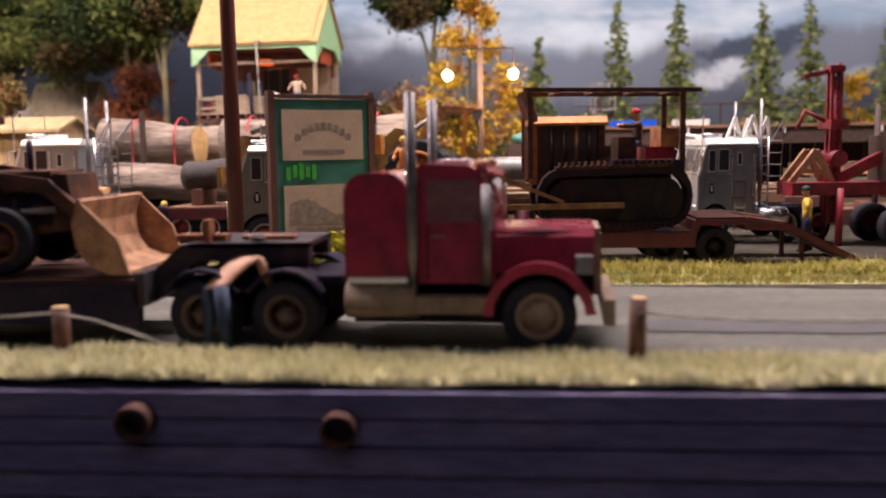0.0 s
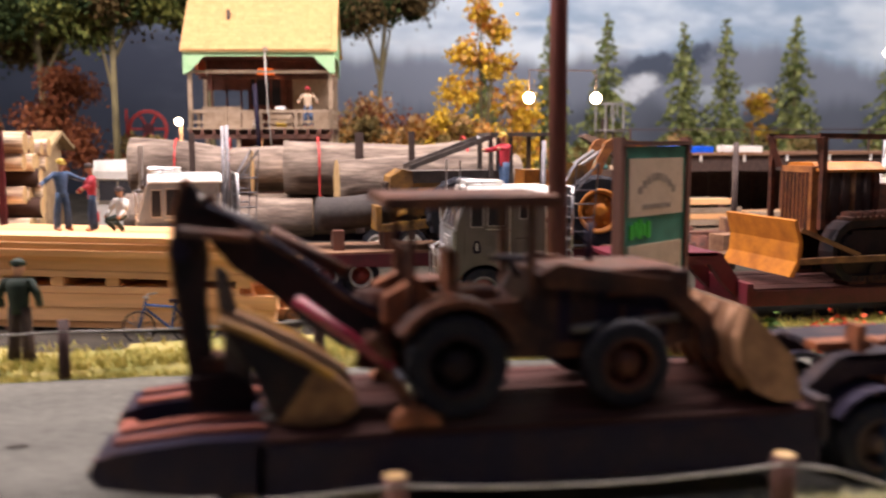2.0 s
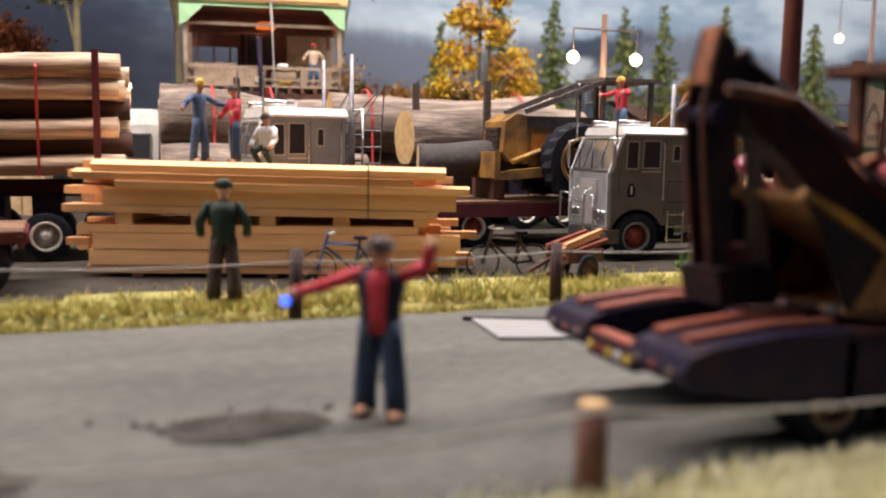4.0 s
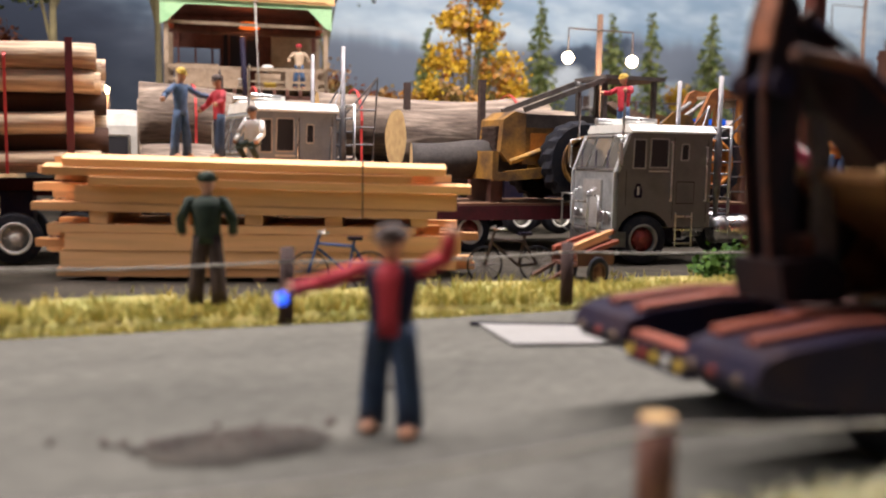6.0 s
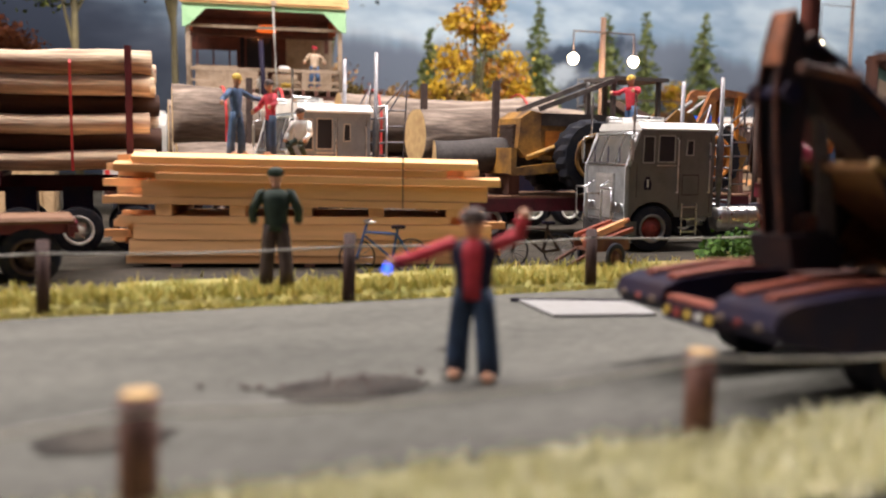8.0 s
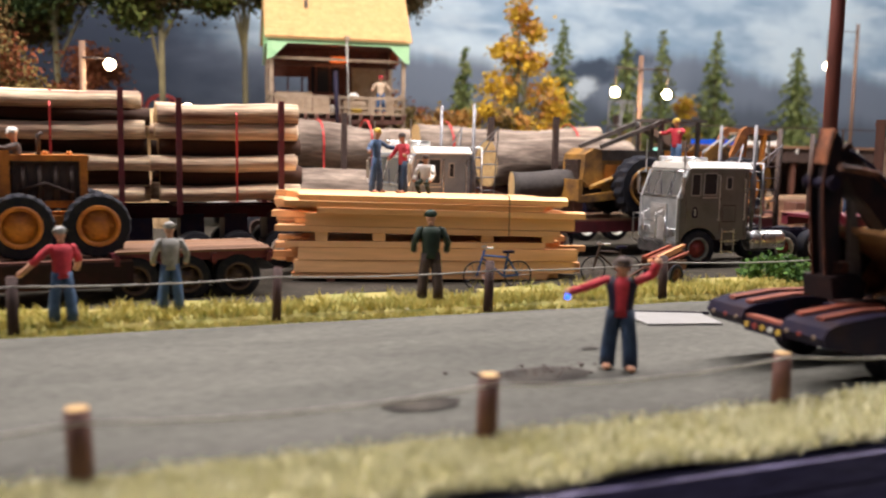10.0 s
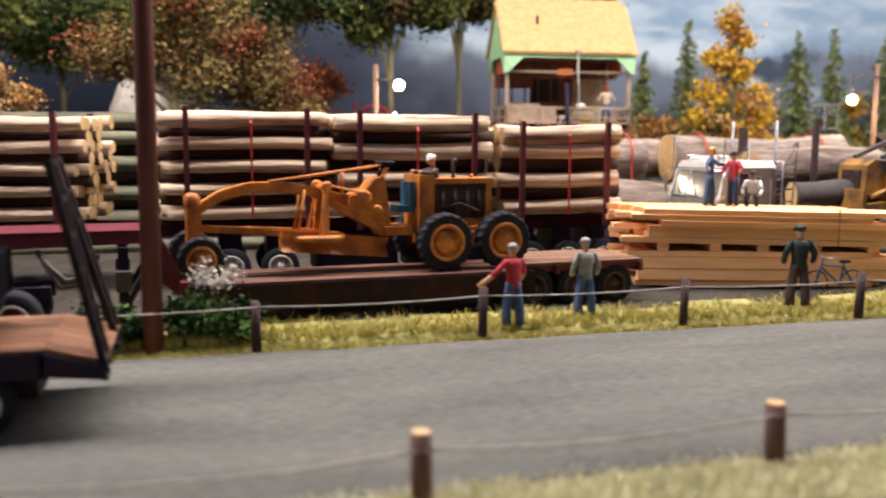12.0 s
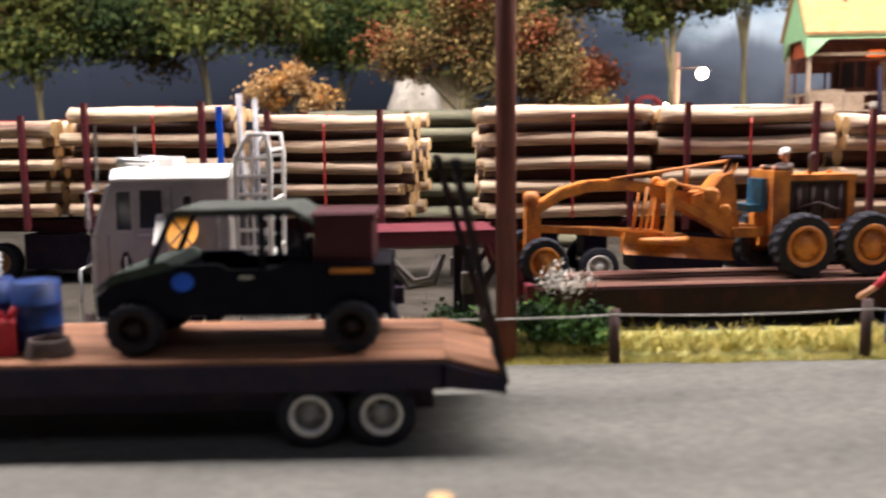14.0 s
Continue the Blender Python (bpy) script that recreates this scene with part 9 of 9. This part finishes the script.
for i in range(60):
    x, y = rnd.uniform(-0.06, 1.1), rnd.uniform(1.19, 1.44)
    L = rnd.uniform(0.08, 0.16)
    bm = BM()
    h = rnd.uniform(0.008, 0.016)
    box(bm, -L / 2, L / 2, -h, h, 0, h * 1.4)
    solo("timber_beam", bm, [rnd.choice((M_WEATHERED, M_PLANK, M_DARKWOOD))], "weathered timber beam lying in the yard", "timber", (x, y, rnd.choice((0.0, 0.0, 0.02, 0.035))), rnd.uniform(-15, 15), "yard timbers", bevel=0.0008)
# piles of sawn timber stacked against the dock
def timber_pile(at, yaw, wide, high, length, seed, label):
    t = thing("timber_pile", label, "timber pile", at, yaw, "timber piles")
    r = random.Random(seed)
    z = 0.0
    for layer in range(high):
        for row in range(wide):
            bm = BM()
            a = r.uniform(-0.012, 0.012)
            box(bm, -length / 2 + a, length / 2 + a + r.uniform(-0.01, 0.01), row * 0.0135, row * 0.0135 + 0.0125, z, z + 0.0085)
            part("beam", bm, r.choice((M_WEATHERED, M_WEATHERED, M_PLANK, M_MOSSLOG, M_LUMBER)), t, k=1, bevel=0.0008, seg=1)
        z += 0.0092
        if layer % 3 == 2 and layer < high - 1:
            for x in (-length * 0.35, length * 0.35):
                bm = BM()
                box(bm, x - 0.005, x + 0.005, 0.0, wide * 0.0135, z, z + 0.004)
                part("sticker", bm, M_DARKWOOD, t, k=1)
            z += 0.0042
    return t


for i, (x, y, w, h, L) in enumerate(((0.16, 1.42, 4, 7, 0.13), (0.33, 1.43, 4, 5, 0.15), (0.50, 1.42, 4, 8, 0.14), (0.68, 1.43, 4, 6, 0.16), (0.88, 1.42, 4, 7, 0.15), (1.08, 1.43, 4, 6, 0.15), (-0.01, 1.36, 4, 5, 0.12))):
    timber_pile((x, y, 0.001), rnd.uniform(-4, 4), w, h, L, 90 + i, "pile of weathered and greenish sawn timber before the dock")
# trestles and dark drums among the timber
for i in range(26):
    x, y = rnd.uniform(-0.05, 1.0), rnd.uniform(1.16, 1.4)
    bm = BM()
    lathe(bm, [(0.010, 0.0), (0.0118, 0.001), (0.012, 0.012), (0.0124, 0.0125), (0.012, 0.013), (0.012, 0.034), (0.010, 0.0345)], "z", 16)
    m, c = rnd.choice(((M_RUSTY, "rusty brown"), (M_BROWN, "dark brown"), (M_MAROON, "dull maroon"), (M_YELLOW, "faded yellow")))
    solo("drum", bm, m, c + " steel drum standing among the yard timber", "drum", (x, y, 0.0), 0, "yard drums")
# tall stake poles standing in the yard
for x, y, h in ((0.02, 1.16, 0.165), (0.10, 1.18, 0.16), (0.60, 1.22, 0.165), (0.46, 1.2, 0.16)):
    bm = BM()
    rod(bm, (0, 0, -0.004), (0, 0, h), 0.0042, 0.0036, 8)
    solo("stake_pole", bm, M_BROWN, "dark upright pole in the yard", "pole", (x, y, 0.0), group="yard poles")


M_LOOKOUT = mat("bleached_grey_wood", (0.30, 0.29, 0.28), 0.8, 0, 0.3, 60, 0.2, 250, (0.18, 0.17, 0.16), 0.5)


def lookout(at):
    t = thing("lookout_tower", "small open lookout frame of thin weathered posts", "tower", at, 12)
    for x in (-0.02, 0.02):
        for y in (-0.018, 0.018):
            bm = BM()
            beam(bm, (x, y, -0.02), (x, y, 0.16), 0.003, 0.003)
            part("leg", bm, M_STEELGREY, t, k=1)
            bm = BM()
            beam(bm, (x, y, 0.16), (x, y, 0.216), 0.0024, 0.0024)
            part("corner_post", bm, M_LOOKOUT, t, k=1)
    for z in (0.163, 0.214):
        for a, b in (((-0.02, -0.018), (0.02, -0.018)), ((0.02, -0.018), (0.02, 0.018)), ((-0.02, -0.018), (-0.02, 0.018)), ((-0.02, 0.018), (0.02, 0.018))):
            bm = BM()
            beam(bm, (*a, z), (*b, z), 0.002, 0.0026)
            part("rail", bm, M_LOOKOUT, t, k=1)
    for x in (-0.008, 0.006):
        bm = BM()
        beam(bm, (x, -0.018, 0.19), (x, -0.018, 0.214), 0.0018, 0.0018)
        part("upright", bm, M_LOOKOUT, t, k=1)
    bm = BM()
    box(bm, -0.019, 0.019, -0.017, 0.017, 0.158, 0.161)
    part("floor_boards", bm, M_BROWN, t, k=1)
    bm = BM()
    box(bm, -0.012, -0.002, 0.0, 0.012, 0.161, 0.185)
    part("locker", bm, M_BROWN, t, k=1)
    return t


lookout((0.170, 1.82, 0.02))


M_RIGRED = mat("bright_red_machine_paint", (0.26, 0.016, 0.03), 0.5, 0, 0.3, 80, 0.1, 400, (0.10, 0.009, 0.014), 0.52)


def drill_rig(at, yaw):
    t = thing("drill_rig", "red mast machine on a wheeled red chassis", "machine", at, yaw)
    bm = BM()
    for y in (-0.13, 0.13):
        beam(bm, (-0.78, y, 0.6), (-0.78, y, 4.8), 0.08, 0.1)
        beam(bm, (-1.02, y, 0.6), (-1.02, y, 4.8), 0.08, 0.1)
    for i in range(14):
        z = 0.8 + 0.3 * i
        beam(bm, (-1.02, -0.13, z), (-0.78, 0.13, z + 0.26), 0.05, 0.05)
        beam(bm, (-1.02, 0.13, z), (-0.78, -0.13, z + 0.26), 0.05, 0.05)
    box(bm, -1.1, -0.7, -0.2, 0.2, 4.72, 4.9)
    part("mast", bm, M_RIGRED, t, "red lattice mast")
    bm = BM()
    rod(bm, (-0.9, 0, 1.2), (-0.9, 0, 4.5), 0.07, None, 10)
    part("mast_ram", bm, M_RIGRED, t)
    bm = BM()
    beam(bm, (-1.75, 0, 4.62), (-0.9, 0, 4.78), 0.1, 0.12)
    part("crown_arm", bm, M_RIGRED, t)
    bm = BM()
    box(bm, -1.15, -0.65, -0.45, 0.45, 3.2, 3.45)
    tube(bm, [(-1.1, 0, 3.4), (-1.7, 0, 3.7), (-1.9, 0, 3.2)], 0.06)
    part("mast_head", bm, M_RIGRED, t, bevel=0.02)
    bm = BM()
    rod(bm, (-0.9, -0.5, 2.4), (-0.9, 0.5, 2.4), 0.22, None, 14)
    part("winch", bm, M_RIGRED, t, bevel=0.02)
    bm = BM()
    box(bm, -2.2, 3.2, -0.6, 0.6, 1.4, 1.75)
    beam(bm, (-0.9, 0, 1.75), (1.2, 0, 2.8), 0.25, 0.3)
    part("chassis", bm, M_RIGRED, t, bevel=0.03)
    bm = BM()
    box(bm, 0.4, 2.6, -0.7, 0.7, 1.75, 3.0)
    part("engine_house", bm, M_BROWN, t, bevel=0.04)
    bm = BM()
    for y in (-0.35, 0.3):
        beam(bm, (-2.15, y, 1.76), (-1.5, y, 2.62), 0.14, 0.16)
        beam(bm, (-1.5, y, 2.62), (-1.05, y, 1.76), 0.14, 0.16)
        beam(bm, (-1.9, y, 2.05), (-1.2, y, 2.05), 0.1, 0.12)
    part("boom", bm, M_BUCKET, t, "pale tan A-frame")
    for s in (-1, 1):
        bm = BM()
        rod(bm, (-0.9, s * 0.55, 0.0), (-0.9, s * 0.55, 1.6), 0.1, None, 10)
        part("jack_leg", bm, M_RIGRED, t)
    for x in (0.6, 1.75):
        pair(t, x, 0.85, 0.55, 0.4, M_RIMRED, ring=M_RIMWHITE)
    return t


drill_rig((0.383, 1.03, 0.0), 4)


M_OLDWHITE = mat("dulled_white_paint", (0.48, 0.47, 0.45), 0.45, 0, 0.12, 60, 0.05, 300, (0.36, 0.35, 0.33), 0.55)


def camper(at, yaw):
    """Origin under the middle of the near end; runs along +x."""
    t = thing("camper_van", "white camper van with dark windows behind the log lorry", "van", at, yaw)
    bm = BM()
    prism(bm, [(0, 0.6), (0, 3.0), (0.15, 3.4), (5.2, 3.4), (5.4, 2.8), (5.5, 0.6)], "y", -1.1, 1.1)
    part("body", bm, M_OLDWHITE, t, bevel=0.12, seg=3)
    bm = BM()
    box(bm, 1.2, 1.9, -0.4, 0.4, 3.38, 3.55)
    part("roof_vent", bm, M_WHITE, t, bevel=0.04)
    bm = BM()
    box(bm, -0.02, 0.02, -0.8, 0.8, 1.9, 2.65)
    rear = part("rear_window", bm, M_GLASS, t)
    bm = BM()
    for p, q in (((-0.85, 1.86), (0.85, 1.86)), ((0.85, 1.86), (0.85, 2.7)), ((0.85, 2.7), (-0.85, 2.7)), ((-0.85, 2.7), (-0.85, 1.86)), ((0, 1.86), (0, 2.7))):
        beam(bm, (-0.02, p[0], p[1]), (-0.02, q[0], q[1]), 0.05, 0.06)
    part("window_frame", bm, M_CHROME, rear)
    bm = BM()
    box(bm, -0.12, 0.05, -1.1, 1.1, 0.5, 0.75)
    part("rear_bumper", bm, M_CHROME, t, bevel=0.03)
    for s in (-1, 1):
        bm = BM()
        box(bm, -0.03, 0.02, s * 0.95 - 0.08, s * 0.95 + 0.08, 1.1, 1.5)
        part("tail_light", bm, M_STRAP, t, "red tail light", bevel=0.01)
    for s in (-1, 1):
        for x in (0.6, 2.2, 3.8):
            bm = BM()
            box(bm, x, x + 1.1, *sorted((s * 1.09, s * 1.12)), 1.8, 2.4)
            part("side_window", bm, M_GLASS, t)
        bm = BM()
        box(bm, 0.1, 5.4, *sorted((s * 1.1, s * 1.115)), 1.35, 1.5)
        part("side_stripe", bm, M_BLUE, t)
    for x in (1.2, 4.4):
        pair(t, x, 1.0, 0.42, 0.28, M_RIMWHITE)
    return t


camper((-0.70, 1.53, 0.0), 66)
log_trailer((-0.665, 1.335, 0.001), 4, -0.075, 0.075, "rusty flat trailer standing before the van", (-0.045, 0.045), (-0.06, -0.02, 0.02, 0.06), deck=0.052, paint=M_RUSTY, rims=M_RIMDARK)


def shed(at, yaw, w, d, eave, ridge, wall, roof, label, window=True):
    t = thing("timber_shed", label, "shed", at, yaw)
    n = max(6, int(w / 0.014))
    bm = BM()
    prism(bm, [(0, -0.03), (d, -0.03), (d, eave), (d / 2, ridge), (0, eave)], "x", 0, w)
    part("wall_shell", bm, wall, t, k=1)
    for i in range(n):
        bm = BM()
        x = w * (i + 0.5) / n
        box(bm, x - w / n * 0.42, x + w / n * 0.42, -0.0022, 0.0, -0.02, eave - 0.002)
        part("wall_board", bm, wall, t, k=1)
    for s in (-1, 1):
        y0 = -0.02 if s < 0 else d + 0.02
        z0 = eave - (ridge - eave) * 0.02 / (d / 2)
        bm = BM()
        prism(bm, [(y0, z0), (d / 2, ridge), (d / 2, ridge + 0.006), (y0, z0 + 0.006)], "x", -0.015, w + 0.015)
        part("roof_slope", bm, roof, t, k=1)
    if window:
        bm = BM()
        box(bm, w * 0.6, w * 0.75, -0.005, -0.002, eave * 0.45, eave * 0.75)
        part("window", bm, M_GLASS, t, k=1)
    return t


M_TANWALL = mat("tan_board_wall", (0.46, 0.32, 0.18), 0.8, 0, 0.3, 50, 0.2, 250, (0.32, 0.21, 0.11), 0.5)
M_TANROOF = mat("tan_roof_boards", (0.40, 0.29, 0.15), 0.85, 0, 0.3, 40, 0.3, 200, (0.26, 0.18, 0.09), 0.5, stretch=(3, 0.4, 1))
M_MOUND = mat("pale_plaster_rock", (0.46, 0.41, 0.34), 0.9, 0, 0.4, 18, 0.6, 90, (0.30, 0.26, 0.20), 0.5)
bm = BM()
bmesh.ops.create_icosphere(bm, subdivisions=4, radius=1.0)
for v in bm.verts:
    d = 1 + 0.16 * noise.noise(v.co * 1.7 + Vector((3, 1, 5))) + 0.05 * noise.noise(v.co * 6)
    v.co = Vector((v.co.x * 0.085 * d, v.co.y * 0.07 * d, max(-0.02, v.co.z * 0.26 * d)))
for f in bm.faces:
    f.smooth = True
solo("rock_mound", bm, M_MOUND, "pale rounded rock mound behind the log loads", "rock", (-1.285, 2.2, 0.02))
M_BROWNROOF = mat("brown_roof_boards", (0.36, 0.29, 0.19), 0.85, 0, 0.4, 40, 0.3, 200, (0.22, 0.17, 0.10), 0.5, stretch=(3, 0.4, 1))
shed((-1.325, 2.36, 0.02), -3, 0.165, 0.17, 0.170, 0.285, M_WEATHERED, M_BROWNROOF, "grey timber shed with weathered board roof among trees")
shed((-1.0, 1.53, 0.0), -2, 0.20, 0.09, 0.158, 0.174, M_TANWALL, M_TANROOF, "small tan board hut with low roof and dark window")


def red_hoist(at):
    t = thing("winch_wheel", "red spoked winch wheel on a frame among the trees", "winch", at, 10)
    bm = BM()
    lathe(bm, [(0.036, -0.004), (0.043, -0.005), (0.043, 0.005), (0.036, 0.004)], "y", 28, 0, (0, 0, 0.142), caps=False)
    lathe(bm, [(0.036, 0.004), (0.036, -0.004)], "y", 28, 0, (0, 0, 0.142), caps=False)
    part("rim", bm, M_STRAP, t, k=1)
    for i in range(6):
        a = math.pi * i / 3
        bm = BM()
        rod(bm, (0, 0, 0.142), (0.038 * math.cos(a), 0, 0.142 + 0.038 * math.sin(a)), 0.003, None, 6)
        part("spoke", bm, M_STRAP, t, k=1)
    for s in (-1, 1):
        bm = BM()
        beam(bm, (s * 0.035, 0.008, 0.0), (0, 0.008, 0.135), 0.005, 0.005)
        part("leg", bm, M_MAROON, t, k=1)
    bm = BM()
    beam(bm, (-0.045, 0.01, 0.0), (-0.045, 0.01, 0.185), 0.006, 0.006)
    part("mast", bm, M_STRAP, t, k=1)
    bm = BM()
    prism(bm, [(-0.04, 0.0), (0.06, 0.0), (0.06, 0.07), (0.035, 0.09), (-0.02, 0.09), (-0.04, 0.06)], "y", 0.014, 0.06)
    part("engine_house", bm, M_STRAP, t, "red engine housing", k=1, bevel=0.004)
    bm = BM()
    rod(bm, (0.0, -0.012, 0.142), (0.0, 0.03, 0.142), 0.012, None, 14)
    part("hub", bm, M_MAROON, t, k=1)
    return t


red_hoist((-0.755, 2.24, 0.05))


# ---- bicycles and the firewood cart by the lumber ----
def bicycle(at, yaw, paint, label):
    t = thing("bicycle", label, "bicycle", at, yaw, "bicycles")
    for x in (0, 1.0):
        bm = BM()
        lathe(bm, [(0.308, -0.014), (0.335, -0.016), (0.335, 0.016), (0.308, 0.014), (0.308, -0.014)], "y", 26, 0, (x, 0, 0.335), caps=False)
        w = part("wheel", bm, M_TYRE, t)
        for i in range(6):
            a = math.pi * i / 6
            bm = BM()
            rod(bm, (x - 0.3 * math.cos(a), 0, 0.335 - 0.3 * math.sin(a)), (x + 0.3 * math.cos(a), 0, 0.335 + 0.3 * math.sin(a)), 0.006, None, 4)
            part("spoke", bm, M_STACK, w)
    bm = BM()
    for p, q in (((0, 0.335), (0.35, 0.3)), ((0.35, 0.3), (0.25, 0.85)), ((0, 0.335), (0.27, 0.75)), ((0.27, 0.75), (0.85, 0.8)), ((0.35, 0.3), (0.85, 0.72)), ((0.82, 0.95), (1.0, 0.335))):
        rod(bm, (p[0], 0, p[1]), (q[0], 0, q[1]), 0.028, None, 6)
    part("frame", bm, paint, t)
    bm = BM()
    box(bm, 0.12, 0.36, -0.06, 0.06, 0.85, 0.91)
    part("saddle", bm, M_BLACK, t, bevel=0.02)
    bm = BM()
    tube(bm, [(0.7, -0.28, 1.0), (0.84, -0.15, 0.98), (0.84, 0.15, 0.98), (0.7, 0.28, 1.0)], 0.02)
    part("handlebar", bm, M_CHROME, t)
    return t


bicycle((-0.535, 0.873, 0.0), 172, mat("dark_blue_bicycle_paint", (0.03, 0.08, 0.26), 0.45, 0, 0.3, 200, 0.05), "dark bicycle with blue parts parked by the lumber stack")
bicycle((-0.405, 0.885, 0.0), 176, M_BROWN, "dark brown bicycle on the verge near the lorry")


def wood_cart(at, yaw):
    t = thing("hand_cart", "small wooden hand cart loaded with split firewood", "cart", at, yaw)
    bm = BM()
    box(bm, -0.55, 0.55, -0.4, 0.4, 0.42, 0.48)
    for s in (-1, 1):
        box(bm, -0.55, 0.55, *sorted((s * 0.38, s * 0.42)), 0.45, 0.7)
    part("tray", bm, M_DARKWOOD, t)
    rnd = random.Random(3)
    for i in range(14):
        bm = BM()
        y, z = rnd.uniform(-0.3, 0.3), 0.55 + 0.045 * (i // 2)
        beam(bm, (-0.55 + rnd.uniform(-0.1, 0.1), y, z - 0.05), (0.6 + rnd.uniform(-0.1, 0.2), y + rnd.uniform(-0.1, 0.1), z + 0.22), 0.1, 0.08)
        part("firewood", bm, rnd.choice((M_PLANK, M_LUMBER, M_REDBOARD)), t)
    for s in (-1, 1):
        wheel(t, (0, s * 0.5, 0.3), 0.3, 0.08, M_DARKWOOD, s)
    bm = BM()
    beam(bm, (-0.5, -0.3, 0.45), (-1.2, -0.3, 0.2), 0.06, 0.06)
    beam(bm, (-0.5, 0.3, 0.45), (-1.2, 0.3, 0.2), 0.06, 0.06)
    part("shafts", bm, M_DARKWOOD, t)
    return t


wood_cart((-0.380, 0.862, 0.0), 10).scale = (0.76, 0.85, 0.92)
leafy("bush", -0.245, 0.868, 0.0, 0.008, 0.001, [(0.0, 0, 0.010, 0.04, 0.012, 0.008)], 37, "low green bush before the grey lorry", L_GREEN, 600, 0.005, "bush")

M_BLUEDRUM = mat("scuffed_blue_plastic", (0.006, 0.035, 0.17), 0.5, 0, 0.4, 80, 0.05, 300, (0.004, 0.012, 0.05), 0.48, spec=0.3)
# drums and a seated load at the front of the car trailer
for x, y, m, lab in ((-1.467, 0.645, M_BLUEDRUM, "blue plastic drum on the car trailer"), (-1.4935, 0.652, M_BLUEDRUM, "blue plastic drum on the car trailer"), (-1.52, 0.642, M_MAROON, "dark red drum on the car trailer")):
    bm = BM()
    lathe(bm, [(0.01, 0.0), (0.0118, 0.001), (0.012, 0.012), (0.0124, 0.0125), (0.012, 0.013), (0.012, 0.024), (0.0124, 0.0245), (0.012, 0.025), (0.0118, 0.036), (0.010, 0.0365)], "z", 20)
    solo("drum", bm, m, lab, "drum", (x, y, 0.0462), group="drums")
# a red fuel can, a white jug and a coil of hose beside the drums
bm = BM()
box(bm, -0.008, 0.008, -0.005, 0.005, 0.0, 0.018)
rod(bm, (0.004, 0, 0.018), (0.008, 0, 0.024), 0.0018, None, 8)
tube(bm, [(-0.006, 0, 0.018), (-0.005, 0, 0.022), (0.001, 0, 0.022), (0.002, 0, 0.018)], 0.001, 6)
solo("fuel_can", bm, M_FIGRED, "small red fuel can on the car trailer", "can", (-1.481, 0.632, 0.0462), 12, bevel=0.001)
bm = BM()
lathe(bm, [(0.004, 0.0), (0.0055, 0.001), (0.0055, 0.013), (0.003, 0.017), (0.002, 0.018), (0.002, 0.021)], "z", 14)
solo("jug", bm, M_WHITE, "white plastic jug standing on a blue drum", "jug", (-1.4935, 0.652, 0.0828))
bm = BM()
for i in range(4):
    tube(bm, [((0.011 - 0.0006 * i) * math.cos(a), (0.011 - 0.0006 * i) * math.sin(a), 0.0015 + 0.0022 * i) for a in [2 * math.pi * j / 18 for j in range(19)]], 0.0012, 6)
solo("hose_coil", bm, M_BROWN, "coiled brown hose lying on the trailer deck", "hose", (-1.455, 0.628, 0.0462))
